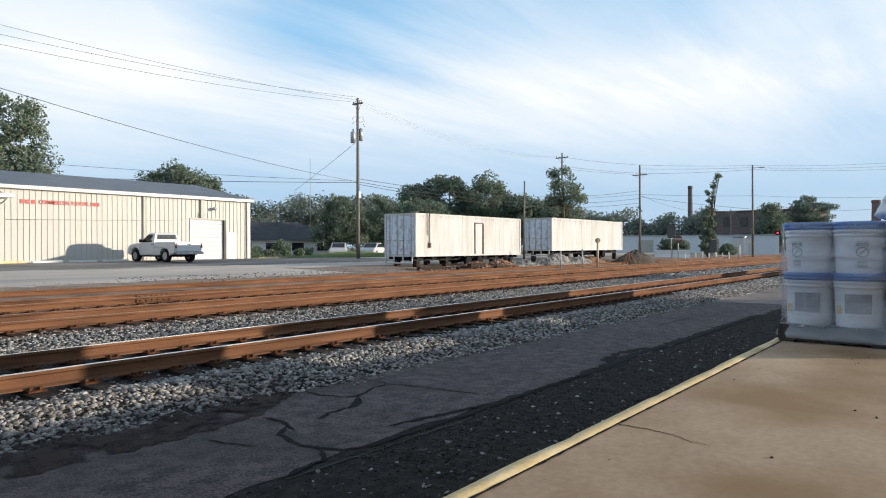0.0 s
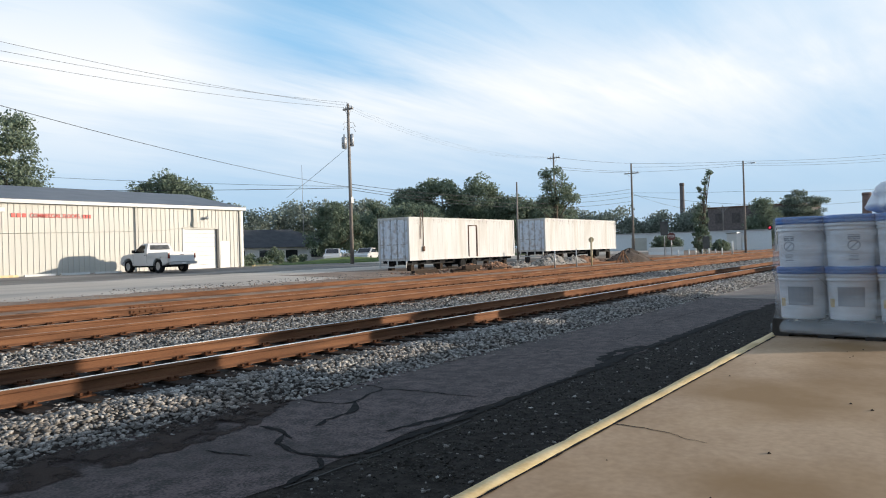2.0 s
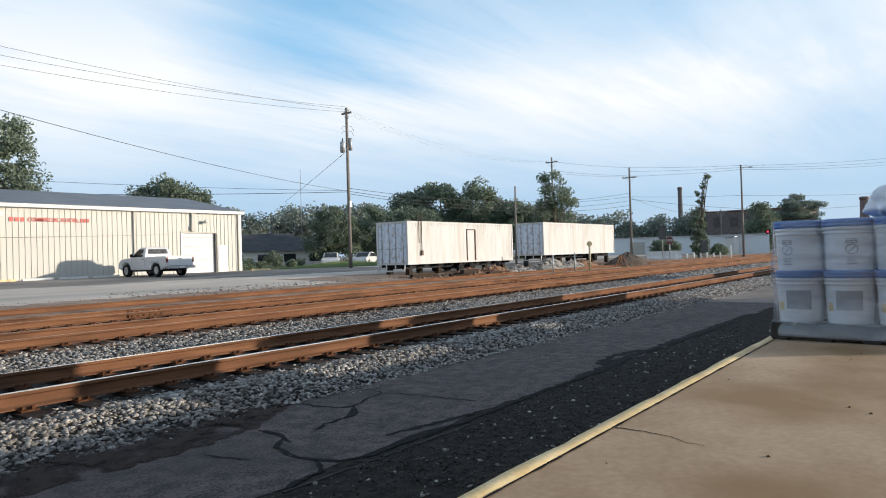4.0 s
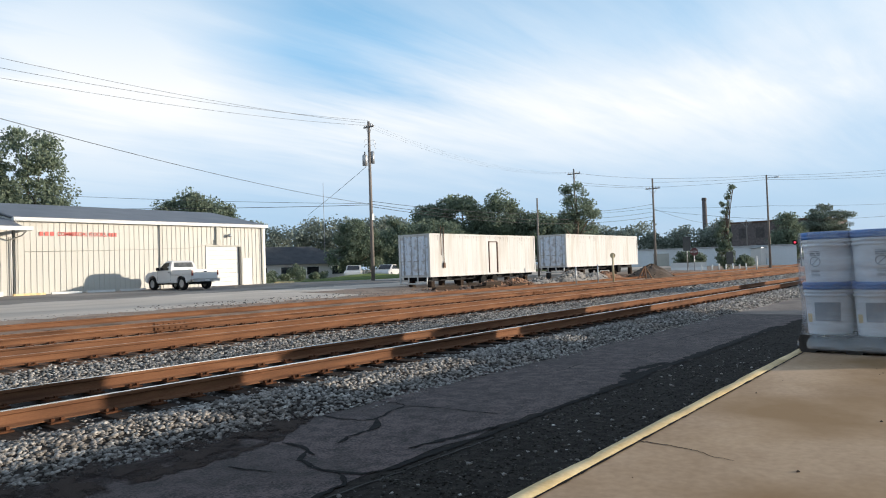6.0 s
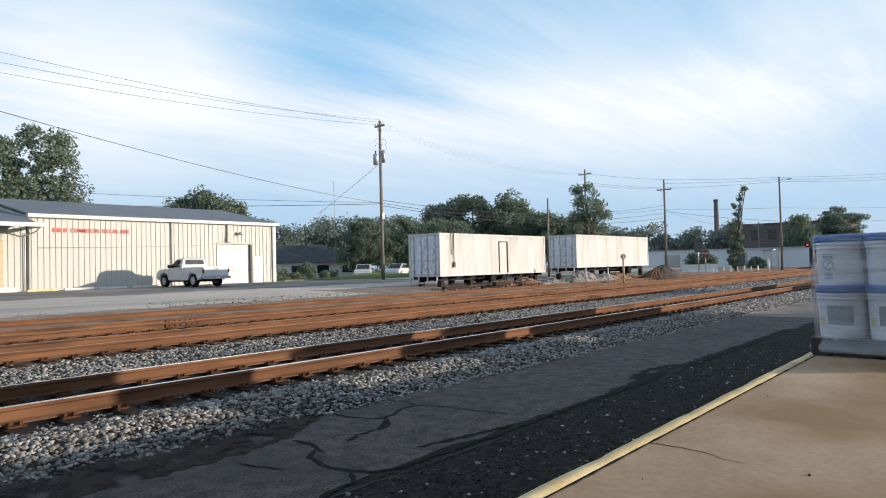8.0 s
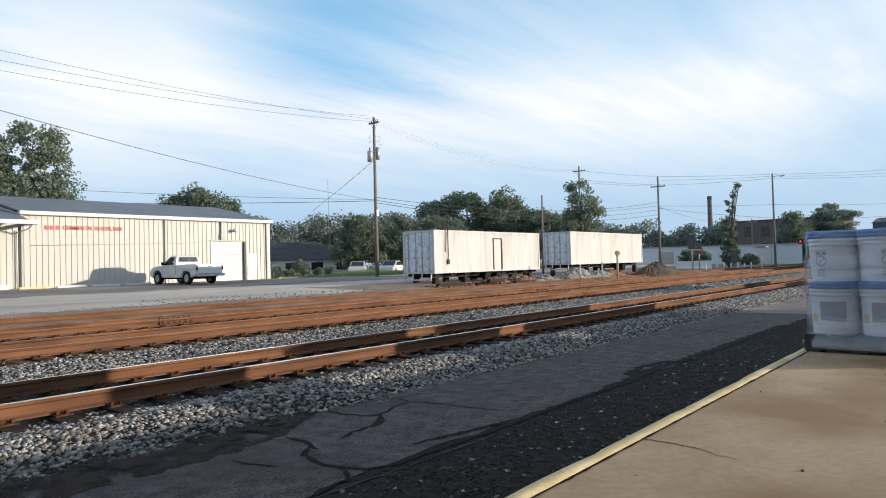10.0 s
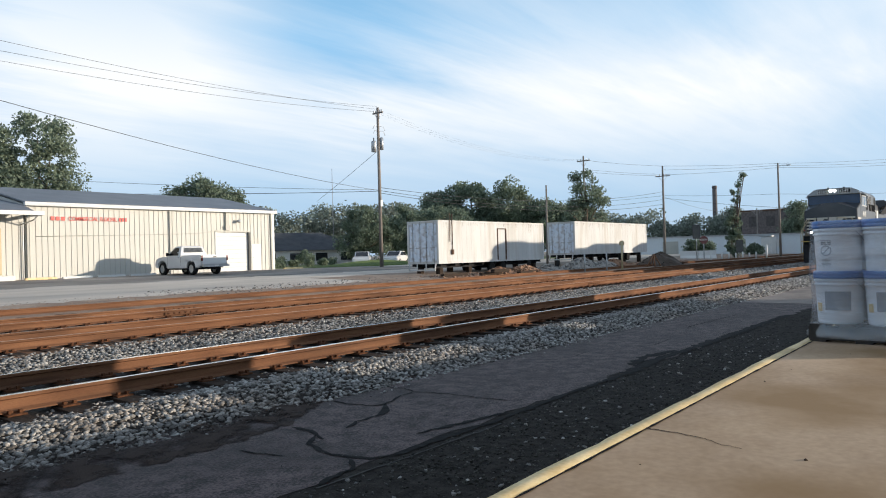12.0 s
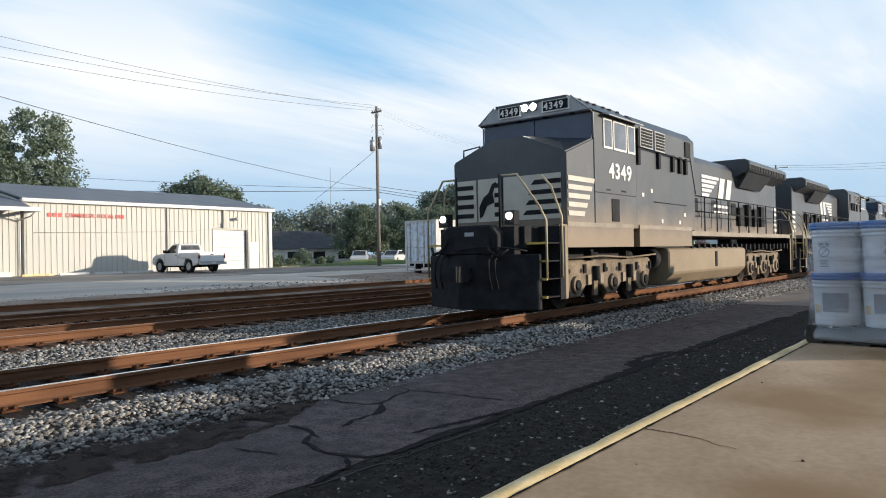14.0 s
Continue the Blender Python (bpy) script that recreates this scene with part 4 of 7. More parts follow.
prism(bm, [(BY - 2.02, 4.60), (BY - 1.90, 4.60), (BY - 1.90, 4.84), (BY - 2.02, 4.84)], -12.2, BX0 + .35, "x")
box(bm, BX0 + .25, BX0 + .35, BY - 1.9, BY - .05, 4.60, 4.80)
part("fascia", bm, M["trim"], wing, "white awning fascia")
bm = new_bm()
pipe(bm, [(BX0 - .3, BY - .06, 4.1), (BX0 + .1, BY - 1.0, 4.35), (BX0 + .1, BY - 1.8, 4.6)], .04, 6)
pipe(bm, [(BX0 - .16, BY - .12, BB), (BX0 - .16, BY - .12, 4.3)], .05, 8)
part("awning_bracket", bm, M["trim"], wing)
bm = new_bm()
box(bm, 14.2, 15.7, BY - .05, BY + .01, BB + .35, BB + 3.1)
part("brown_door", bm, M["handrail"], wing, "tall brown entrance door")
bm = new_bm()
box(bm, 12.0, 16.0, BY - 1.2, BY - .04, BB - .1, BB + .3)
part("step", bm, M["trim"], wing)


# wheel stops
def wheel_stop(x, y, length, mat, label):
    bm = new_bm()
    prism(bm, [(-.11, 0), (.11, 0), (.07, .13), (-.07, .13)], -length / 2, length / 2, "x")
    ob = part("wheel_stop", bm, mat)
    ob.matrix_basis = pose(x, y, height(y) + .012)
    tagged(ob, label, "wheel stop", "wheel stops")


for x, yel in ((17.3, 1), (19.4, 0), (21.5, 0), (23.6, 0)):
    wheel_stop(x, 44.6, 1.75, M["kerb"] if yel else M["trim"], "yellow painted concrete wheel stop" if yel else "pale concrete wheel stop on the lot")
wheel_stop(36.6, 45.2, 1.9, M["kerb"], "yellow painted concrete wheel stop")


# ---- pickup truck ----
def tyre_wheel(parent, x, y, r, w, mat_rim):
    bm = new_bm()
    prof = [(r * .62, -w / 2), (r * .93, -w / 2), (r, -w * .3), (r, w * .3), (r * .93, w / 2), (r * .62, w / 2)]
    n = 22
    rings = [[bm.verts.new((d, q * math.cos(2 * math.pi * i / n), q * math.sin(2 * math.pi * i / n))) for i in range(n)] for q, d in prof]
    for a, b in zip(rings, rings[1:] + rings[:1]):
        for i in range(n):
            bm.faces.new((a[i], a[(i + 1) % n], b[(i + 1) % n], b[i])).smooth = True
    bmesh.ops.recalc_face_normals(bm, faces=bm.faces)
    tyre = part("tyre", bm, M["rubber"], parent)
    tyre.matrix_basis = pose(x, y, r)
    bm = new_bm()
    tube(bm, (-w * .42, 0, 0), (w * .42, 0, 0), r * .63, r * .63, 16)
    tube(bm, (-w * .47, 0, 0), (w * .47, 0, 0), r * .22, r * .22, 10)
    for i in range(5):
        a = 2 * math.pi * i / 5
        tube(bm, (-w * .46, r * .42 * math.cos(a), r * .42 * math.sin(a)), (w * .46, r * .42 * math.cos(a), r * .42 * math.sin(a)), r * .09, r * .09, 8)
    part("rim", bm, mat_rim, tyre)
    return tyre


def pickup(m):
    """Front towards +y, centre of the wheelbase at the origin."""
    t = thing("pickup_truck", m, "white regular-cab pickup truck parked facing the building", "truck")
    FW, RW, R = 1.72, -1.55, .41

    def arch(y, r=.50, n=8):
        return [(y + r * math.cos(math.pi * i / n), .44 + r * math.sin(math.pi * i / n)) for i in range(n + 1)]
    bm = new_bm()
    side = [(-2.62, .62), (-2.62, .98), (-.42, .98), (-.42, 1.24), (1.05, 1.22), (1.75, 1.20), (2.30, 1.12), (2.52, 1.00), (2.60, .74), (2.56, .52)]
    side += arch(FW) + arch(RW)
    prism(bm, side, -.97, .97, "x")
    bevelled(bm, .05, 2)
    part("body", bm, M["paint"], t)
    # open load bed: two walls, tailgate and a grey floor
    for s in (-1, 1):
        bm = new_bm()
        prism(bm, [(-2.63, .96), (-2.63, 1.27), (-.46, 1.27), (-.46, .96)], min(s * .975, s * .87), max(s * .975, s * .87), "x")
        bevelled(bm, .025, 2)
        part("bed_wall", bm, M["paint"], t)
        bm = new_bm()
        prism(bm, [(y + .0, z) for y, z in arch(RW, .56)] + [(y, z) for y, z in reversed(arch(RW, .50))], min(s * .985, s * .95), max(s * .985, s * .95), "x")
        part("wheel_lip", bm, M["paint"], t)
    bm = new_bm()
    box(bm, -.86, .86, -2.58, -.46, .985, .995)
    part("bed_floor", bm, M["steelgrey"], t)
    bm = new_bm()
    box(bm, -.86, .86, -2.66, -2.58, .70, 1.26)
    bevelled(bm, .02)
    tg = part("tailgate", bm, M["paint"], t)
    bm = new_bm()
    box(bm, -.12, .12, -2.675, -2.66, 1.10, 1.15)
    part("tailgate_handle", bm, M["rubber"], tg)
    # cab: pillars and roof as one tapered shell
    bm = new_bm()
    rings = [((-.95, -.40, 1.22), (.95, -.40, 1.22), (.95, 1.14, 1.21), (-.95, 1.14, 1.21)),
             ((-.90, -.36, 1.45), (.90, -.36, 1.45), (.90, .90, 1.45), (-.90, .90, 1.45)),
             ((-.78, -.26, 1.80), (.78, -.26, 1.80), (.78, .48, 1.80), (-.78, .48, 1.80)),
             ((-.66, -.14, 1.87), (.66, -.14, 1.87), (.66, .30, 1.87), (-.66, .30, 1.87))]
    vs = [[bm.verts.new(p) for p in r] for r in rings]
    for lo, up in zip(vs[:-1], vs[1:]):
        for i in range(4):
            bm.faces.new((lo[i], lo[(i + 1) % 4], up[(i + 1) % 4], up[i]))
    bm.faces.new(vs[-1])
    bm.faces.new(list(reversed(vs[0])))
    bevelled(bm, .03, 2)
    part("cab", bm, M["paint"], t)
    for s in (-1, 1):
        bm = new_bm()
        f = [bm.verts.new(p) for p in ((s * .948, -.12, 1.27), (s * .948, .96, 1.27), (s * .915, .80, 1.46), (s * .805, .42, 1.76), (s * .805, -.06, 1.76), (s * .912, -.10, 1.46))]
        bm.faces.new(f if s > 0 else f[::-1])
        bmesh.ops.solidify(bm, geom=bm.faces[:], thickness=-.012)
        part("side_window", bm, M["glass"], t)
    bm = new_bm()
    bm.faces.new([bm.verts.new(p) for p in ((-.72, -.372, 1.45), (.72, -.372, 1.45), (.64, -.288, 1.76), (-.64, -.288, 1.76))])
    bmesh.ops.solidify(bm, geom=bm.faces[:], thickness=-.012)
    part("rear_window", bm, M["backglass"], t)
    bm = new_bm()
    bm.faces.new([bm.verts.new(p) for p in ((.78, .96, 1.42), (-.78, .96, 1.42), (-.68, .54, 1.77), (.68, .54, 1.77))])
    bmesh.ops.solidify(bm, geom=bm.faces[:], thickness=-.012)
    part("windscreen", bm, M["glass"], t)
    for s in (-1, 1):
        bm = new_bm()
        box(bm, s * .915 - .06, s * .915 + .065, -2.66, -2.60, .88, 1.20)
        bevelled(bm, .02)
        part("tail_light", bm, M["redlens"], t, "dark red tail light")
        bm = new_bm()
        box(bm, s * 1.06 - .10, s * 1.06 + .10, .86, .94, 1.26, 1.46)
        bevelled(bm, .02)
        part("wing_mirror", bm, M["rubber"], t)
        bm = new_bm()
        box(bm, s * .975 - .012, s * .975 + .012, -.28, -.10, 1.10, 1.13)
        part("door_handle", bm, M["rubber"], t)
        for y in (-.40, 1.10):
            bm = new_bm()
            box(bm, s * .9715 - .002, s * .9715 + .002, y - .007, y + .007, .60, 1.20)
            part("door_gap", bm, M["rubber"], t)
    bm = new_bm()
    box(bm, -.96, .96, -2.84, -2.67, .50, .66)
    bevelled(bm, .03)
    part("rear_bumper", bm, M["steelgrey"], t, "chrome step bumper")
    bm = new_bm()
    box(bm, -.16, .16, -2.855, -2.845, .53, .63)
    part("blank_plate", bm, M["trim"], t)
    bm = new_bm()
    box(bm, -.62, .62, -2.4, 2.3, .34, .56)
    part("chassis", bm, M["rubber"], t)
    for s in (-1, 1):
        tyre_wheel(t, s * .84, FW, R, .27, M["steelgrey"])
        tyre_wheel(t, s * .84, RW, R, .27, M["steelgrey"])
    return t


# pale grey puts the rear window's reflection into its colour
M["backglass"] = material("rear_glass_pale_reflection", (0.10, 0.11, 0.115), (0.26, 0.27, 0.28), 3, 0.08, bump=0)
M["redlens"] = material("red_lens", (0.10, 0.012, 0.012), (0.16, 0.02, 0.02), 6, 0.2, bump=0)
pickup(pose(25.30, 41.7, height(41.7) + .016, 0, 0, 2))


# ---- containers on wheels ----
def container(m, label, door_x=None, marks=True, seed=0, L=12.2, Hh=2.62):
    """Long side with its near corner at the origin, length along +x, 12.2 by 2.44 by 2.6 m; its floor is 0.62 m over the ground."""
    rng = random.Random(seed)
    W = 2.44
    t = thing("shipping_container", m, label, "container", "container trailers")
    for y, d in ((.03, -1), (W - .03, 1)):
        # shallow pressed ribs along the panel
        bm = new_bm()
        out = [(.12, y)]
        for k in range(int((L - .5) / .49)):
            x = .35 + k * .49
            out += [(x, y), (x + .006, y + d * .004), (x + .034, y + d * .004), (x + .04, y)]
        out += [(L - .12, y), (L - .12, y - d * .03), (.12, y - d * .03)]
        prism(bm, out, .14, Hh - .10, "z")
        part("side_wall", bm, M["container"], t)
    bm = new_bm()
    box(bm, .1, L - .1, .06, W - .06, Hh - .06, Hh - .01)
    part("roof_panel", bm, M["container"], t)
    bm = new_bm()
    box(bm, .1, L - .1, .06, W - .06, .10, .16)
    part("floor_panel", bm, M["rustdark"], t)
    for x, y in ((0, 0), (L - .14, 0), (0, W - .14), (L - .14, W - .14)):
        bm = new_bm()
        box(bm, x, x + .14, y, y + .14, .02, Hh)
        bevelled(bm, .012)
        part("corner_post", bm, M["container"], t)
    for y in (0, W - .10):
        for z0, z1 in ((0.02, .15), (Hh - .11, Hh)):
            bm = new_bm()
            box(bm, .14, L - .14, y, y + .10, z0, z1)
            part("rail_beam", bm, M["container"], t)
    for x in (0.02, L - .12):
        bm = new_bm()
        box(bm, x, x + .10, .14, W - .14, .02, .16)
        part("end_beam", bm, M["container"], t)
        bm = new_bm()
        box(bm, x, x + .10, .14, W - .14, Hh - .14, Hh - .002)
        part("end_beam", bm, M["container"], t)
    for s in (0, 1):
        bm = new_bm()
        y0 = .145 + s * (W / 2 - .14)
        box(bm, .045, .085, y0, y0 + W / 2 - .155, .165, Hh - .145)
        for k in range(4):
            yy = y0 + .08 + k * .26
            box(bm, .03, .045, yy, yy + .13, .25, Hh - .22)
        d = part("end_door", bm, M["skylitdoor"], t, "white container door with lock rods, blue sky light put into its colour")
        for k in (.22, .80):
            bm = new_bm()
            tube(bm, (.015, y0 + k, .08), (.015, y0 + k, Hh - .06), .018, .018, 8)
            for z in (.3, 1.0, 1.9, 2.4):
                box(bm, .0, .045, y0 + k - .05, y0 + k + .05, z - .03, z + .03)
            box(bm, -.01, .03, y0 + k - .03, y0 + k + .30, .95, 1.0)
            part("lock_rod", bm, M["steelgrey"], d)
    bm = new_bm()
    box(bm, L - .09, L - .05, .14, W - .14, .165, Hh - .145)
    part("end_wall", bm, M["container"], t)
    if door_x:
        bm = new_bm()
        box(bm, door_x, door_x + .06, -.02, .03, .12, 2.12)
        box(bm, door_x + .90, door_x + 1.0, -.05, .03, .12, 2.12)
        box(bm, door_x, door_x + .98, -.03, .03, 2.12, 2.18)
        part("door_frame", bm, M["rustdark"], t, "dark rusty frame round a side door")
        bm = new_bm()
        box(bm, door_x + .065, door_x + .895, .0, .028, .16, 2.11)
        part("side_door", bm, M["container"], t)
        bm = new_bm()
        pipe(bm, [(1.05, -.03, 1.3), (1.05, -.03, 3.05)], .022, 6)
        pipe(bm, [(1.30, -.03, .62), (1.30, -.03, 3.0)], .026, 6)
        box(bm, 1.22, 1.38, -.08, -.002, .55, .85)
        part("conduit", bm, M["rustdark"], t)
    if marks:
        # runs of rust down the side, uneven in length
        bm = new_bm()
        for k in range(46):
            x = rng.uniform(.3, L - .4)
            ln = rng.uniform(.06, .8) * rng.uniform(.3, 1)
            w = rng.uniform(.008, .03)
            f = [bm.verts.new(p) for p in ((x, -.0015, Hh - .11), (x + w * .3, -.0015, Hh - .11 - ln), (x + w, -.0015, Hh - .11))]
            bm.faces.new(f)
        for v in bm.verts:
            v.co.y = 0.0195
        tagged(part("rust_run", bm, M["rustdark"], t), "thin rust runs under the roof rail", kind="stuff")
    # chassis
    bm = new_bm()
    for y in (.55, W - .75):
        box(bm, .3, L - .2, y, y + .2, -.24, .02)
    for k in range(9):
        x = .3 + k * 1.4
        box(bm, x, x + .12, .1, W - .1, -.14, .02)
    part("chassis", bm, M["blacksteel"], t)
    for x in (5.6, 6.9) if door_x else (8.6, 9.9):
        bm = new_bm()
        tube(bm, (x, .15, -.32), (x, W - .15, -.32), .07, .07, 8)
        box(bm, x - .1, x + .1, .5, .8, -.34, -.2)
        box(bm, x - .1, x + .1, W - .8, W - .5, -.34, -.2)
        part("axle", bm, M["blacksteel"], t)
        for y in (.22, W - .22):
            bm = new_bm()
            tube(bm, (x, y - .11, -.32), (x, y + .11, -.32), .31, .31, 18)
            tube(bm, (x, y - .13, -.32), (x, y - .105, -.32), .16, .16, 12)
            bevelled(bm, .03)
            part("tyre", bm, M["rubber"], t)
    for x in (.5, 3.4, L - .9):
        for y in (.35, W - .6):
            bm = new_bm()
            box(bm, x, x + .3, y, y + .3, -.98, -.24)
            part("timber_block", bm, M["tie"], t)
    # step frame under the doors
    bm = new_bm()
    pipe(bm, [(-.05, .2, .05), (-.12, .2, -.35), (-.12, W - .2, -.35), (-.05, W - .2, .05)], .05, 6)
    pipe(bm, [(-.10, .9, -.35), (-.10, .9, .02)], .04, 6)
    pipe(bm, [(-.10, 1.6, -.35), (-.10, 1.6, .02)], .04, 6)
    part("bumper_frame", bm, M["container"], t)
    return t


container(pose(31.72, 25.9, 1.08), "stained white shipping container with a side door, on a trailer chassis", 6.12, True, 3, 11.98, 2.60)
container(pose(48.4, 25.9, 1.33), "weathered white shipping container with rust runs, on a trailer chassis", None, True, 5, 13.8, 2.60)


# ---- locomotives ----
def bogie(parent, x0, axles, wheelset_list):
    """Three-axle truck: a side frame each side, wheelsets that roll, springs and brake gear. x0: the first axle."""
    b = new("bogie")
    b.parent = parent
    b.matrix_basis = pose(x0, 0, 0)
    span = axles[-1]
    for s in (-1, 1):
        y0, y1 = (s * 1.02, s * 1.20)
        bm = new_bm()
        out = [(-.50, .30), (-.55, .95), (-.42, 1.08), (span + .42, 1.08), (span + .55, .95), (span + .50, .30)]
        for ax in reversed(axles):
            out += [(ax + .24, .26), (ax - .24, .26)]
            if ax > axles[0]:
                out += [(ax - .34, .36), (ax - .52, .50), (ax - span / 2 + .52, .50), (ax - span / 2 + .34, .36)]
        out = [p for i, p in enumerate(out) if i not in (0, 5)]
        prism(bm, out, min(y0, y1), max(y0, y1), "y")
        bevelled(bm, .025)
        part("side_frame", bm, M["truckframe"], b)
        for ax in axles:
            bm = new_bm()
            y_in, y_out = s * 1.20, s * 1.27
            tube(bm, (ax, y_in, .53), (ax, y_out, .53), .20, .19, 20)
            jb = part("journal_cover", bm, M["truckframe"], b)
            bm = new_bm()
            tube(bm, (ax, y_out, .53), (ax, y_out + s * .03, .53), .12, .11, 14)
            part("bearing_cap", bm, M["rubber"], jb)
            for dx in (-.42, .42):
                bm = new_bm()
                y_a, y_b = sorted((s * 1.20, s * 1.24))
                box(bm, ax + dx - .05, ax + dx + .05, y_a, y_b, .78, .98)
                bevelled(bm, .015)
                part("frame_lug", bm, M["rubber"], b)
            for dx in (-.30, .24):
                bm = new_bm()
                tube(bm, (ax + dx + .03, s * 1.20, .84), (ax + dx + .03, s * 1.206, .84), .055, .055, 12)
                part("frame_hole", bm, M["blacksteel"], b)
        for ax in (axles[0] + span * .25, axles[0] + span * .75):
            for dx in (-.40, .22):
                bm = new_bm()
                y_a, y_b = sorted((s * 1.20, s * 1.25))
                box(bm, ax + dx, ax + dx + .16, y_a, y_b, .52, .74)
                bevelled(bm, .02)
                part("frame_lug", bm, M["tank"], b)
            bm = new_bm()
            lathe(bm, [(.085 + .015 * (k % 2), k * .0275) for k in range(13)], 10, (ax, s * 1.24, .60))
            part("spring", bm, M["rubber"], b)
            bm = new_bm()
            tube(bm, (ax - .30, s * 1.22, 1.17), (ax + .06, s * 1.22, 1.17), .085, .085, 14)
            tube(bm, (ax + .06, s * 1.22, 1.17), (ax + .40, s * 1.24, 1.10), .025, .025, 6)
            box(bm, ax - .36, ax - .30, s * 1.22 - .10, s * 1.22 + .10, 1.06, 1.28)
            part("brake_cylinder", bm, M["rubber"], b)
            bm = new_bm()
            box(bm, ax - .10, ax + .08, s * 1.21 - .03, s * 1.21 + .03, .26, .62)
            part("brake_hanger", bm, M["truckframe"], b)
        bm = new_bm()
        pipe(bm, [(-.7, s * 1.30, 1.12), (span * .3, s * 1.32, 1.16), (span * .7, s * 1.32, 1.10), (span + .6, s * 1.30, 1.16)], .025, 6)
        part("brake_pipe", bm, M["truckframe"], b)
    bm = new_bm()
    box(bm, .3, span - .3, -.95, .95, .55, 1.1)
    part("bolster", bm, M["blacksteel"], b)
    for ax in axles:
        bm = new_bm()
        tube(bm, (0, -1.0, 0), (0, 1.0, 0), .09, .09, 10)
        for s in (-1, 1):
            n = 28
            prof = [(.10, s * .70), (.40, s * .71), (.545, s * .685), (.545, s * .715), (.525, s * .72), (.515, s * .83), (.42, s * .83), (.36, s * .78), (.12, s * .80)]
            rings = [[bm.verts.new((r * math.cos(2 * math.pi * i / n), y, r * math.sin(2 * math.pi * i / n))) for i in range(n)] for r, y in prof]
            for a, c in zip(rings, rings[1:] + rings[:1]):
                for i in range(n):
                    bm.faces.new((a[i], a[(i + 1) % n], c[(i + 1) % n], c[i]))
            for k in range(3):
                ang = 2 * math.pi * k / 3
                box(bm, .24 * math.cos(ang) - .035, .24 * math.cos(ang) + .035, s * .755 - .05, s * .755 + .06, .24 * math.sin(ang) - .035, .24 * math.sin(ang) + .035)
        bmesh.ops.recalc_face_normals(bm, faces=bm.faces)
        w = part("wheelset", bm, M["wheelsteel"], b, "worn steel wheelset")
        w.matrix_basis = pose(ax, 0, .52)
        wheelset_list.append((w, ax))
    return b


def bars(bm, rows_, axis_pos, x_shift=0):
    """Tapered white bars on a side plane y = axis_pos: rows of (x0, x1, z0, z1, lean)."""
    for x0, x1, z0, z1, lean in rows_:
        bm.faces.new([bm.verts.new(p) for p in ((x0, axis_pos, z0), (x1, axis_pos, z0), (x1 + lean, axis_pos, z1), (x0, axis_pos, z1))])


def thin(bm, d=.006):
    """Turn each flat face into a plate of thickness d about its plane."""
    for f in bm.faces[:]:
        f.normal_update()
        n = f.normal * (d / 2)
        base = [v.co.copy() for v in f.verts]
        bm.faces.remove(f)
        a = [bm.verts.new(c + n) for c in base]
        b = [bm.verts.new(c - n) for c in base]
        bm.faces.new(a)
        bm.faces.new(list(reversed(b)))
        for i in range(len(a)):
            j = (i + 1) % len(a)
            bm.faces.new((b[i], b[j], a[j], a[i]))
    bmesh.ops.delete(bm, geom=[v for v in bm.verts if not v.link_faces], context="VERTS")


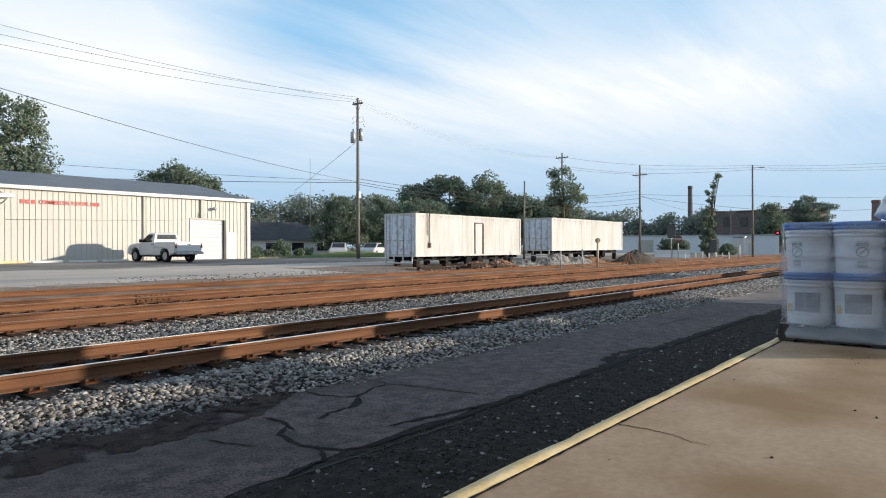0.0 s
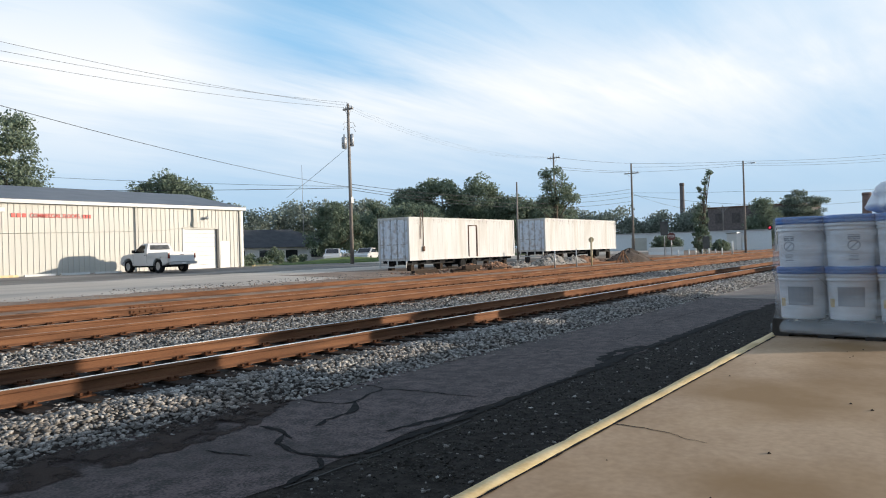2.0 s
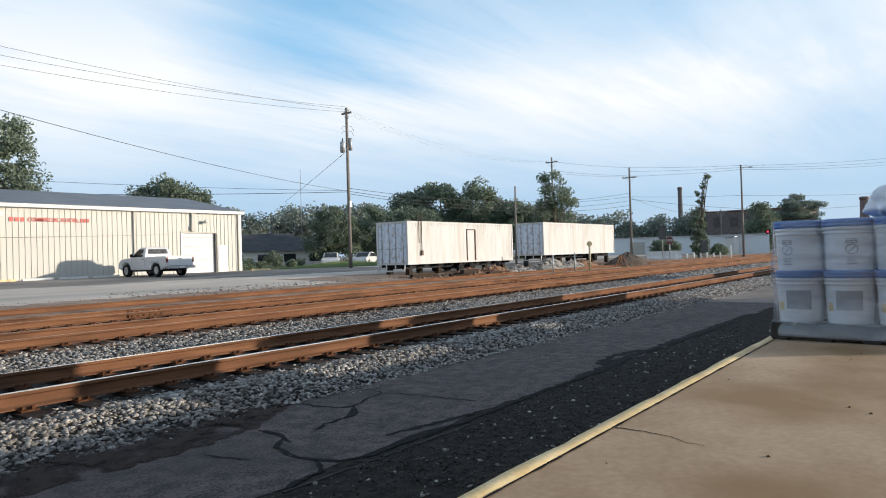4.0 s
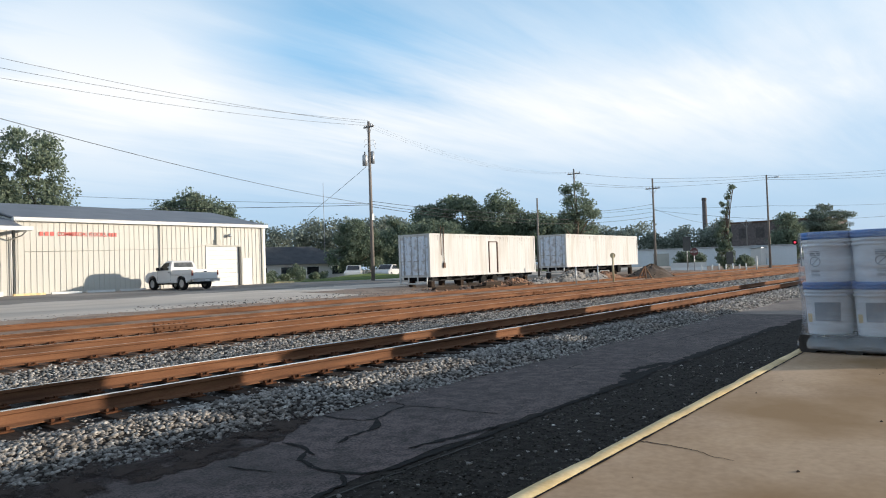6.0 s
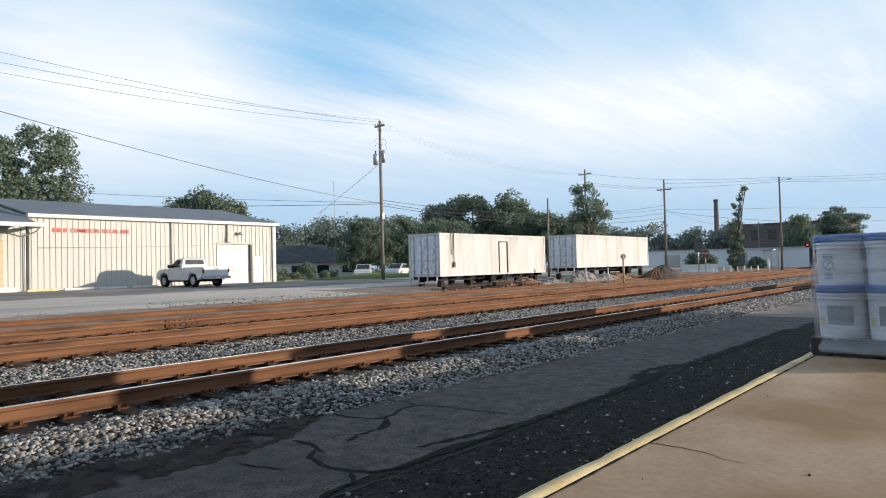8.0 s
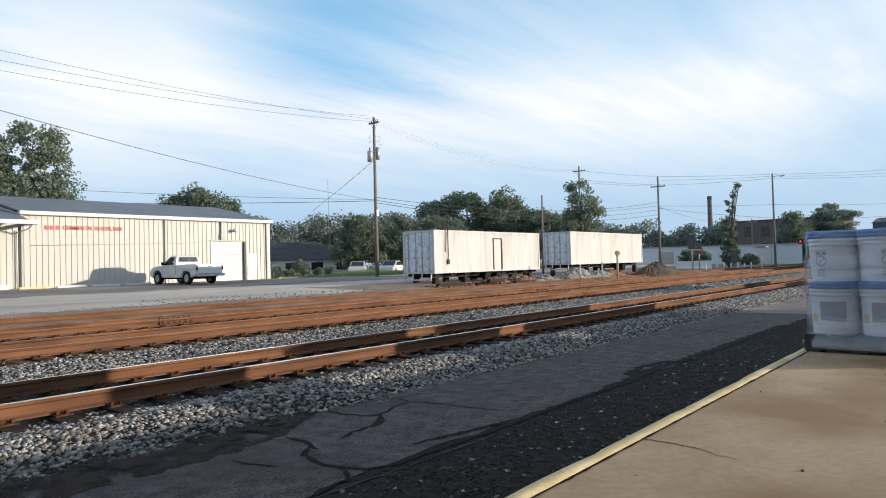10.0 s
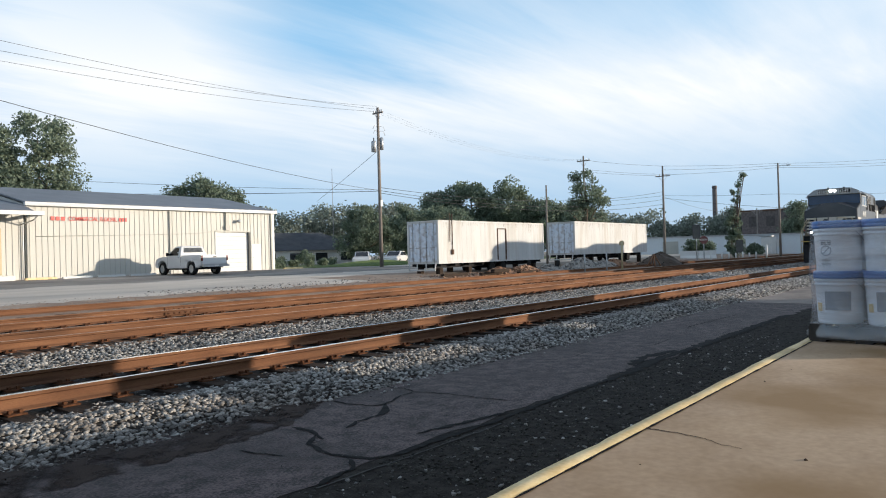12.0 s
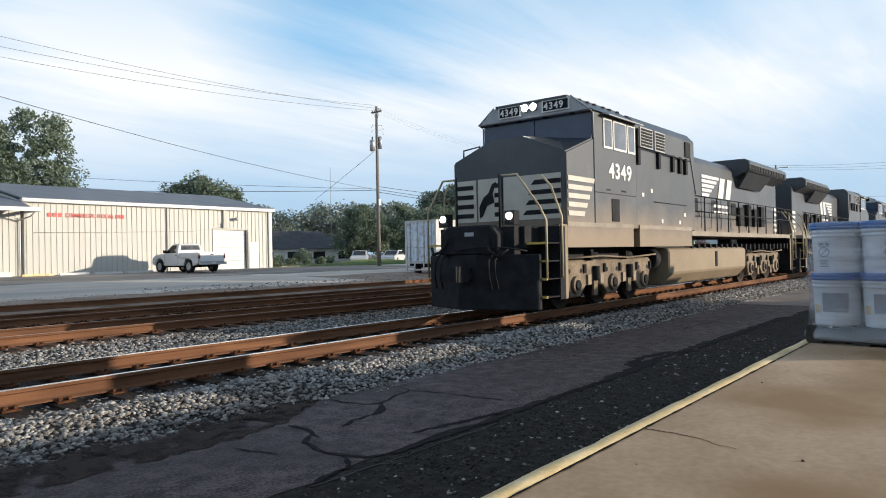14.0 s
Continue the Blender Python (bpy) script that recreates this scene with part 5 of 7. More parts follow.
def locomotive(label, lead, wheels):
    t = thing("locomotive", pose(0, 0, 0), label, "locomotive", "coupled locomotives")
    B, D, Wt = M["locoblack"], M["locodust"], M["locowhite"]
    # frame and deck
    bm = new_bm()
    box(bm, 8.86, 21.74, -1.50, 1.50, 1.66, 1.80)
    bevelled(bm, .02)
    part("sill", bm, D, t, "dusty tan walkway sill")
    bm = new_bm()
    box(bm, .46, 1.41, -1.04, 1.04, 1.36, 1.80)
    bevelled(bm, .02)
    part("front_deck", bm, M["blacksteel"], t)
    for s in (-1, 1):
        for xa, xb in ((1.42, 4.75), (5.12, 8.85)):
            bm = new_bm()
            y0, y1 = sorted((s * 1.20, s * 1.492))
            box(bm, xa, xb, y0, y1, 1.36, 1.86)
            bevelled(bm, .012)
            part("side_skirt", bm, B, t, "dust-covered body skirt")
            bm = new_bm()
            y0, y1 = sorted((s * 1.47, s * 1.502))
            box(bm, xa, xb, y0, y1, 1.80, 1.90)
            bevelled(bm, .008)
            part("sill_strip", bm, D, t, "dusty tan sill strip")
    bm = new_bm()
    box(bm, 1.42, 8.86, -1.2, 1.2, 1.42, 1.80)
    part("underframe", bm, M["blacksteel"], t)
    bm = new_bm()
    box(bm, 1.3, 21.2, -.55, .55, 1.0, 1.42)
    part("centre_frame", bm, M["blacksteel"], t)
    # pilot and plough
    for x0, sgn in ((.45, -1), (21.75, 1)):
        bm = new_bm()
        box(bm, min(x0, x0 + sgn * .22), max(x0, x0 + sgn * .22), -.94, .94, .70, 1.80)
        bevelled(bm, .02)
        part("pilot", bm, M["blacksteel"], t)
        bm = new_bm()
        a = x0 + sgn * .22
        prism(bm, [(x0 - sgn * .06, -1.40), (x0 + sgn * .06, -1.38), (x0 + sgn * .56, -.22), (x0 + sgn * .56, .22), (x0 + sgn * .06, 1.38), (x0 - sgn * .06, 1.40)], .12, 1.24, "z")
        bevelled(bm, .02)
        part("snow_plough", bm, M["blacksteel"], t)
        bm = new_bm()
        prism(bm, [(-.72, 1.24), (-.72, 1.66), (-.54, 1.84), (.54, 1.84), (.72, 1.66), (.72, 1.24)], min(a, a + sgn * .30), max(a, a + sgn * .30), "x")
        bevelled(bm, .03)
        part("anticlimber", bm, M["blacksteel"], t)
        bm = new_bm()
        box(bm, min(a, a + sgn * .72), max(a, a + sgn * .72), -.12, .12, .74, .98)
        box(bm, min(a + sgn * .5, a + sgn * .92), max(a + sgn * .5, a + sgn * .92), -.16, .20, .70, 1.02)
        bevelled(bm, .03)
        part("coupler", bm, M["blacksteel"], t)
        bm = new_bm()
        for y in (-.75, -.6, .6, .75):
            pipe(bm, [(a + sgn * .22, y, 1.30), (a + sgn * .42, y, 1.12), (a + sgn * .44, y * 1.02, .8), (a + sgn * .36, y * 1.04, .55)], .022, 6)
        part("air_hose", bm, M["rubber"], t)
        bm = new_bm()
        pipe(bm, [(a + sgn * .30, -.52, 1.55), (a + sgn * .42, -.60, 1.32), (a + sgn * .40, -.80, 1.20), (a + sgn * .28, -.98, 1.36)], .034, 7)
        pipe(bm, [(a + sgn * .30, .52, 1.55), (a + sgn * .42, .62, 1.30), (a + sgn * .36, .86, 1.26), (a + sgn * .26, .98, 1.40)], .034, 7)
        part("cable_loop", bm, M["rubber"], t)
        bm = new_bm()
        pipe(bm, [(a + sgn * .10, -1.30, 1.30), (a + sgn * .34, -1.05, 1.36), (a + sgn * .40, -.40, 1.40), (a + sgn * .40, .3, 1.34)], .018, 6)
        part("uncoupling_lever", bm, M["blacksteel"], t)
        for s in (-1, 1):
            # steps in the corner of the pilot, with a dark bulkhead behind
            for k in range(4):
                bm = new_bm()
                xs = sorted((x0 - sgn * .10, x0 - sgn * .58))
                box(bm, xs[0], xs[1], s * 1.27 - .23, s * 1.27 + .23, .36 + k * .36, .385 + k * .36)
                st = part("step", bm, M["blacksteel"], t)
                bm = new_bm()
                xe = sorted((x0 - sgn * .07, x0 - sgn * .11))
                box(bm, xe[0], xe[1], s * 1.27 - .23, s * 1.27 + .23, .35 + k * .36, .395 + k * .36)
                part("step_edge", bm, M["stepyellow"], st, "yellow painted step edge")
            bm = new_bm()
            xs = sorted((x0 - sgn * .60, x0 - sgn * .82))
            box(bm, xs[0], xs[1], s * 1.27 - .24, s * 1.27 + .21, .30, 1.80)
            part("step_bulkhead", bm, M["blacksteel"], t)
            bm = new_bm()
            xs = sorted((x0 - sgn * .60, x0 - sgn * .95))
            ys = sorted((s * 1.481, s * 1.50))
            box(bm, xs[0], xs[1], ys[0], ys[1], .30, 1.84)
            part("step_side_plate", bm, M["tank"], t, "dusty tan plate beside the steps")
            bm = new_bm()
            pipe(bm, [(x0 - sgn * .05, s * 1.52, .75), (x0 - sgn * .05, s * 1.52, 1.9), (x0 + sgn * .05, s * 1.42, 2.2), (x0 + sgn * .10, s * .95, 2.85), (x0 + sgn * .10, s * .55, 2.85)], .024, 8)
            pipe(bm, [(x0 - sgn * .66, s * 1.53, .75), (x0 - sgn * .66, s * 1.53, 2.0), (x0 - sgn * .50, s * 1.38, 2.62), (x0 - sgn * .45, s * 1.20, 2.85)], .024, 8)
            part("grab_rail", bm, M["handrail"], t, "cream painted grab rail")
            bm = new_bm()
            pipe(bm, [(x0 + sgn * .14, s * .55, 1.8), (x0 + sgn * .14, s * .55, 2.88)], .022, 6)
            part("end_rail", bm, M["blacksteel"], t)
    # nose
    bm = new_bm()
    W1, WB = 1.455, 1.485
    front = [(1.46, -1.48, 1.8), (1.42, -W1, 1.8), (1.42, W1, 1.8), (1.46, 1.48, 1.8)]
    top = [(1.46, -1.48, 3.38), (1.42, -W1, 3.40), (1.42, W1, 3.40), (1.46, 1.48, 3.38)]
    back_lo = [(2.7, -WB, 1.8), (2.7, WB, 1.8)]
    back_hi = [(2.7, -WB, 3.80), (2.7, WB, 3.80)]
    v = {}
    for name, pts in (("f", front), ("t", top), ("bl", back_lo), ("bh", back_hi)):
        v[name] = [bm.verts.new(p) for p in pts]
    crest = [bm.verts.new(p) for p in ((1.43, -.40, 3.82), (1.43, .40, 3.82), (2.7, -.60, 3.90), (2.7, .60, 3.90))]
    for i in range(3):
        bm.faces.new((v["f"][i], v["f"][i + 1], v["t"][i + 1], v["t"][i]))
    bm.faces.new((v["bl"][0], v["f"][0], v["t"][0], v["bh"][0]))
    bm.faces.new((v["f"][3], v["bl"][1], v["bh"][1], v["t"][3]))
    bm.faces.new((v["t"][1], v["t"][2], crest[1], crest[0]))
    bm.faces.new((v["t"][0], v["t"][1], crest[0]))
    bm.faces.new((v["t"][2], v["t"][3], crest[1]))
    bm.faces.new((crest[0], crest[1], crest[3], crest[2]))
    bm.faces.new((v["t"][0], crest[0], crest[2], v["bh"][0]))
    bm.faces.new((crest[1], v["t"][3], v["bh"][1], crest[3]))
    bm.faces.new((v["bl"][0], v["bl"][1], v["f"][3], v["f"][2], v["f"][1], v["f"][0]))
    bm.faces.new((v["bh"][0], crest[2], crest[3], v["bh"][1], v["bl"][1], v["bl"][0]))
    bmesh.ops.recalc_face_normals(bm, faces=bm.faces)
    bevelled(bm, .03, 2)
    nose = part("nose", bm, B, t)
    # nose door, in a shallow frame
    bm = new_bm()
    box(bm, 1.385, 1.42, .12, .78, 1.85, 3.02)
    bevelled(bm, .012)
    part("nose_door", bm, B, nose)
    bm = new_bm()
    # white band with black bars: white panel first
    for y0, y1, x in ((-1.36, .08, 1.413), (.82, 1.36, 1.413), (.15, .75, 1.378)):
        bm.faces.new([bm.verts.new(p) for p in ((x, y0, 1.98), (x, y1, 1.98), (x, y1, 2.94), (x, y0, 2.94))])
    thin(bm, .006)
    part("white_band", bm, M["dustywhite"], nose, "white painted nose band")
    for k in range(4):
        z0 = 2.08 + k * .215
        for y0, y1, x, lean in ((-1.36, -.42 - .07 * k, 1.405, -.09), (.15, .30, 1.370, 0), (1.36, .90, 1.405, .0)):
            bm = new_bm()
            bm.faces.new([bm.verts.new(p) for p in ((x, y0, z0), (x, y1, z0), (x, y1 + lean, z0 + .10), (x, y0, z0 + .10))])
            thin(bm, .004)
            part("nose_bar", bm, M["blacksteel"], nose)
    # emblem: a plain dark leaning shape
    bm = new_bm()
    bm.faces.new([bm.verts.new((1.368, y, z)) for y, z in ((.70, 2.06), (.62, 2.10), (.50, 2.34), (.30, 2.40), (.34, 2.60), (.24, 2.86), (.36, 2.82), (.46, 2.62), (.60, 2.52), (.72, 2.30))])
    thin(bm, .003)
    part("emblem", bm, M["blacksteel"], nose, "plain dark emblem")
    for k in range(5):
        z0 = 2.03 + k * .185
        for yy in (-1.496, 1.496):
            bm = new_bm()
            bm.faces.new([bm.verts.new(p) for p in ((1.48, yy, z0), (2.18 + .12 * k, yy, z0), (2.22 + .12 * k, yy, z0 + .105), (1.48, yy, z0 + .105))])
            thin(bm, .005)
            part("side_bar", bm, M["dustywhite"], nose, "dusty white bar wrapping round the nose")
    # cab
    bm = new_bm()
    sec = [(-1.49, 1.8), (-1.49, 4.42), (-1.02, 4.72), (1.02, 4.72), (1.49, 4.42), (1.49, 1.8)]
    prism(bm, sec, 2.7, 5.0, "x")
    bevelled(bm, .025)
    cab = part("cab", bm, B, t)
    bm = new_bm()
    prism(bm, [(2.46, 4.74), (5.0, 4.74), (5.0, 4.80), (2.46, 4.80)], -.96, .96, "y")
    for s in (-1, 1):
        bm.faces.new([bm.verts.new(p) for p in ((2.5, s * .96, 4.79), (5.05, s * .96, 4.79), (5.05, s * 1.55, 4.40), (2.62, s * 1.55, 4.40))])
    part("cab_roof", bm, B, cab)
    # windscreen panes
    for y0, y1 in ((-1.45, -.012), (.012, 1.45)):
        bm = new_bm()
        zt0, zt1 = [4.36 if abs(y) > 1 else 4.42 for y in (y0, y1)]
        zb0, zb1 = [3.74 if abs(y) > 1 else 3.82 for y in (y0, y1)]
        bm.faces.new([bm.verts.new(p) for p in ((2.670, y0, zb0), (2.670, y1, zb1), (2.685, y1, zt1), (2.685, y0, zt0))])
        thin(bm, .02)
        part("windscreen", bm, M["locoglass"], cab, "dark windscreen pane, reflected sky put into its blue")
    bm = new_bm()
    for y in (-1.05, -.35, .35, 1.05):
        box(bm, 2.60, 2.66, y - .02, y + .10, 4.38, 4.42)
    part("wiper", bm, M["rubber"], cab)
    # brow with number boards and headlights
    bm = new_bm()
    prism(bm, [(-1.50, 4.40), (-1.04, 4.76), (1.04, 4.76), (1.50, 4.40)], 2.50, 2.76, "x")
    bevelled(bm, .02)
    part("brow", bm, M["brow"], cab, "dusty brow over the windscreen")
    for y0, y1 in ((-1.02, -.32), (.26, .88)):
        bm = new_bm()
        box(bm, 2.465, 2.50, y0, y1, 4.48, 4.75)
        bevelled(bm, .01)
        nb = part("number_board", bm, Wt, cab)
        bm = new_bm()
        box(bm, 2.458, 2.466, y0 + .03, y1 - .03, 4.505, 4.725)
        part("board_face", bm, M["blacksteel"], nb)
        if lead:
            for i, ch in enumerate("4349"):
                lettering(ch, .22, pose(2.452, y1 - .055 - i * .131, 4.535, 90, 0, -90), Wt, nb, "digit", .004)
    for y in (-.10, .13):
        bm = new_bm()
        tube(bm, (2.44, y, 4.65), (2.52, y, 4.65), .095, .105, 18)
        hl = part("headlight", bm, M["steelgrey"], cab)
        bm = new_bm()
        tube(bm, (2.425, y, 4.65), (2.442, y, 4.65), .080, .085, 18)
        part("lens", bm, M["lamp_on"] if lead else M["glass"], hl)
    for s in (-1, 1):
        bm = new_bm()
        box(bm, .20, .40, s * .85 - .115, s * .85 + .115, 1.84, 2.12)
        bevelled(bm, .02)
        dl = part("ditch_light", bm, M["blacksteel"], t)
        bm = new_bm()
        tube(bm, (.18, s * .85, 2.01), (.205, s * .85, 2.01), .066, .070, 18)
        part("lens", bm, M["lamp_on"] if lead else M["glass"], dl)
    # plate on the anticlimber, grab bar on the nose shoulder, roof gear
    bm = new_bm()
    box(bm, -.085, -.072, -.16, .06, 1.62, 1.70)
    part("builder_plate", bm, M["brow"], t)
    bm = new_bm()
    pipe(bm, [(1.6, 1.30, 3.50), (1.6, 1.30, 3.68), (2.3, 1.34, 3.86), (2.3, 1.34, 3.74)], .018, 6)
    part("nose_grab", bm, M["blacksteel"], t)
    bm = new_bm()
    for yy in (-.55, .35):
        tube(bm, (2.95, yy, 4.80), (2.95, yy, 4.90), .06, .05, 8)
    box(bm, 3.4, 3.8, -.2, .2, 4.80, 4.86)
    part("roof_antenna", bm, M["blacksteel"], cab)
    # side windows
    for s in (-1, 1):
        for x0, x1 in ((3.16, 3.62), (3.68, 4.40), (4.46, 4.90)):
            bm = new_bm()
            y0, y1 = sorted((s * 1.492, s * 1.512))
            box(bm, x0, x1, y0, y1, 3.62, 4.32)
            w = part("side_window", bm, Wt, cab, "pale framed side window")
            bm = new_bm()
            y0, y1 = sorted((s * 1.512, s * 1.518))
            box(bm, x0 + .05, x1 - .05, y0, y1, 3.67, 4.27)
            part("pane", bm, M["sideglass"], w)
        bm = new_bm()
        prism(bm, [(s * 1.49, 4.40), (s * 1.70, 4.33), (s * 1.70, 4.355), (s * 1.49, 4.43)], 3.08, 5.0, "x")
        part("sun_visor", bm, M["brow"], cab, "pale visor over the side windows")
        bm = new_bm()
        pipe(bm, [(2.50, s * 1.04, 4.775), (2.50, s * 1.50, 4.41), (2.685, s * 1.49, 4.36), (2.69, s * 1.488, 3.80)], .018, 6)
        part("cab_edge", bm, M["brow"], cab, "pale weathered edge of the cab front")
        bm = new_bm()
        for xx in (2.75, 3.15, 3.5, 3.95, 4.3, 4.75):
            box(bm, xx, xx + .10, s * 1.10 - .03, s * 1.10 + .03, 4.66, 4.735)
        part("roof_cleats", bm, M["blacksteel"], cab)
        if lead:
            m = pose(3.42, -1.498, 2.96, 90, 0, 0) if s < 0 else pose(4.5, 1.498, 2.98, 90, 0, 180)
            for i, ch in enumerate("4349"):
                lettering(ch, .50, m @ pose(i * .322, 0, 0) @ Matrix.Diagonal((1.17, 1, 1, 1)), Wt, cab, "road_digit", .004, "white road digit on the cab side")
        bm = new_bm()
        y0, y1 = sorted((s * 1.49, s * 1.505))
        box(bm, 3.55, 3.95, y0, y1, 1.95, 2.48)
        g = part("side_grille", bm, M["blacksteel"], cab)
        bm = new_bm()
        y0, y1 = sorted((s * 1.49, s * 1.50))
        box(bm, 4.1, 4.35, y0, y1, 2.66, 2.70)
        box(bm, 3.3, 3.5, y0, y1, 2.66, 2.69)
        box(bm, 2.7, 4.9, y0, y1, 2.585, 2.60)
        part("stencil", bm, M["blacksteel"], cab)
    # wide equipment cabinet behind the cab
    bm = new_bm()
    sec = [(-1.47, 1.8), (-1.47, 4.42), (-1.25, 4.66), (1.25, 4.66), (1.47, 4.42), (1.47, 1.8)]
    prism(bm, sec, 5.0, 9.25, "x")
    bevelled(bm, .03)
    cabn = part("equipment_cabinet", bm, B, t)
    for s in (-1, 1):
        for x0, x1 in ((5.25, 6.05), (6.2, 6.9)):
            bm = new_bm()
            y0, y1 = sorted((s * 1.44, s * 1.50))
            box(bm, x0, x1, y0, y1, 3.86, 4.38)
            gr = part("grille", bm, M["brow"], cabn, "pale framed louvre")
            for k in range(6):
                bm = new_bm()
                y0, y1 = sorted((s * 1.50, s * 1.512))
                box(bm, x0 + .05, x1 - .05, y0, y1, 3.90 + k * .078, 3.955 + k * .078)
                part("slat", bm, M["blacksteel"], gr)
        for x0 in (5.02, 6.35, 7.35, 7.9, 8.35):
            bm = new_bm()
            y0, y1 = sorted((s * 1.47, s * 1.54))
            box(bm, x0, x0 + .14, y0, y1, 3.40, 4.30 if x0 < 6 else 3.85)
            bevelled(bm, .02)
            part("drain_bracket", bm, M["blacksteel"], cabn)
        bm = new_bm()
        y0, y1 = sorted((s * 1.47, s * 1.50))
        box(bm, 8.45, 8.85, y0, y1, 3.92, 4.35)
        part("hatch", bm, M["blacksteel"], cabn)
        bm = new_bm()
        pipe(bm, [(5.0, s * 1.54, 3.84), (8.7, s * 1.54, 3.80)], .018, 6)
        pipe(bm, [(6.1, s * 1.48, 2.52), (8.5, s * 1.48, 2.52)], .012, 6)
        pipe(bm, [(8.85, s * 1.47, 4.0), (9.3, s * 1.47, 2.9)], .02, 6)
        part("cabinet_rail", bm, M["blacksteel"], cabn)
        bm = new_bm()
        y0, y1 = sorted((s * 1.47, s * 1.482))
        for x0, z0 in ((5.9, 2.75), (6.6, 1.98), (7.9, 1.98), (5.35, 2.62), (8.3, 2.2)):
            box(bm, x0, x0 + .12, y0, y1, z0, z0 + .1)
        part("stencil", bm, M["locowhite"], cabn)
    # narrow hood
    bm = new_bm()
    sec = [(-.93, 1.8), (-.93, 4.06), (-.74, 4.28), (.74, 4.28), (.93, 4.06), (.93, 1.8)]
    prism(bm, sec, 9.25, 21.0, "x")
    bevelled(bm, .03)
    hood = part("engine_hood", bm, B, t)
    for s in (-1, 1):
        for k in range(9):
            bm = new_bm()
            y0, y1 = sorted((s * .93, s * .945))
            box(bm, 9.35 + k * 1.02, 10.23 + k * 1.02, y0, y1, 1.95, 3.0)
            bevelled(bm, .004)
            dd = part("hood_door", bm, B, hood)
            bm = new_bm()
            y0, y1 = sorted((s * .945, s * .975))
            box(bm, 10.11 + k * 1.02, 10.15 + k * 1.02, y0, y1, 2.3, 2.5)
            part("latch", bm, M["locodust"], dd)
            if k % 2:
                bm = new_bm()
                y0, y1 = sorted((s * .945, s * .955))
                box(bm, 9.45 + k * 1.02, 10.0 + k * 1.02, y0, y1, 2.45, 2.9)
                part("vent", bm, M["blacksteel"], dd)
        bm = new_bm()
        y = s * .948
        bars(bm, [(11.45, 13.15 - .26 * k, 3.60 - k * .15, 3.70 - k * .15, .10) for k in range(5)], y)
        f = [[(13.10, 3.00), (13.62, 3.00), (13.88, 3.70), (13.36, 3.70)], [(13.92, 3.00), (14.44, 3.00), (14.70, 3.70), (14.18, 3.70)]]
        for quad in f:
            bm.faces.new([bm.verts.new((x, y, z)) for x, z in quad])
        thin(bm, .005)
        part("hood_marking", bm, Wt, hood, "white bars and plain block marking")
        bm = new_bm()
        y0, y1 = sorted((s * .945, s * .957))
        for k in range(2):
            for j in range(4):
                box(bm, 12.6 + j * .42, 12.92 + j * .42, y0, y1, 2.45 + k * .22, 2.55 + k * .22)
        part("stencil", bm, Wt, hood)
    bm = new_bm()
    box(bm, 10.9, 12.0, -.35, .35, 4.27, 4.50)
    bevelled(bm, .05)
    part("exhaust_stack", bm, M["blacksteel"], hood)
    bm = new_bm()
    prism(bm, [(-.94, 3.86), (-1.46, 4.10), (-1.46, 4.40), (-1.30, 4.52), (1.30, 4.52), (1.46, 4.40), (1.46, 4.10), (.94, 3.86)], 15.1, 20.6, "x")
    bevelled(bm, .03)
    rad = part("radiator", bm, B, t)
    for s in (-1, 1):
        bm = new_bm()
        for k in range(14):
            f = [(15.0 + k * .39, s * 1.47, 4.13), (15.3 + k * .39, s * 1.47, 4.13), (15.3 + k * .39, s * 1.47, 4.30), (15.0 + k * .39, s * 1.47, 4.30)]
            bm.faces.new([bm.verts.new(p) for p in f])
        thin(bm, .02)
        part("radiator_screen", bm, M["blacksteel"], rad)
        bm = new_bm()
        bm.faces.new([bm.verts.new(p) for p in ((15.1, s * 1.40, 4.02), (18.3, s * 1.40, 4.02), (18.1, s * 1.02, 3.50), (15.3, s * 1.02, 3.50))])
        thin(bm, .03)
        part("shutter_flap", bm, B, rad, "grey sloping shutter flap")
        for k in range(4):
            bm = new_bm()
            y0, y1 = sorted((s * .93, s * 1.08))
            box(bm, 15.2 + k * .95, 15.7 + k * .95, y0, y1, 2.1, 2.75 + .15 * (k % 2))
            bevelled(bm, .03)
            part("equipment_box", bm, M["blacksteel"], hood)
        bm = new_bm()
        bars(bm, [(20.4, 20.98, 1.95 + k * .22, 2.07 + k * .22, 0) for k in range(5)], s * .940)
        thin(bm, .005)
        part("end_bars", bm, Wt, hood)
    # walkway rails
    for s in (-1, 1):
        xs = [9.0 + 1.18 * k for k in range(11)]
        for x in xs:
            bm = new_bm()
            tube(bm, (x, s * 1.44, 1.80), (x, s * 1.44, 2.86), .020, .020, 8)
            part("rail_post", bm, M["blacksteel"], t)
        bm = new_bm()
        for z in (2.40, 2.86):
            pipe(bm, [(8.7, s * 1.44, z), (xs[-1] + .5, s * 1.44, z)], .018, 8)
        part("handrail", bm, M["blacksteel"], t)
        bm = new_bm()
        pipe(bm, [(8.9, s * 1.30, 1.36), (21.2, s * 1.30, 1.36)], .04, 8)
        for k in range(22):
            box(bm, 9.0 + k * .55, 9.12 + k * .55, s * 1.36 - .08, s * 1.36 + .08, 1.22, 1.42)
        part("air_pipe", bm, M["blacksteel"], t)
        # air reservoirs and gear between bogie and tank
        bm = new_bm()
        tube(bm, (6.55, s * 1.05, 1.02), (6.9, s * 1.05, 1.02), .28, .28, 16)
        part("air_reservoir", bm, M["blacksteel"], t)
    # fuel tank
    bm = new_bm()
    prism(bm, [(-1.20, .30), (-1.50, .62), (-1.50, 1.24), (-1.40, 1.32), (1.40, 1.32), (1.50, 1.24), (1.50, .62), (1.20, .30)], 7.05, 14.2, "x")
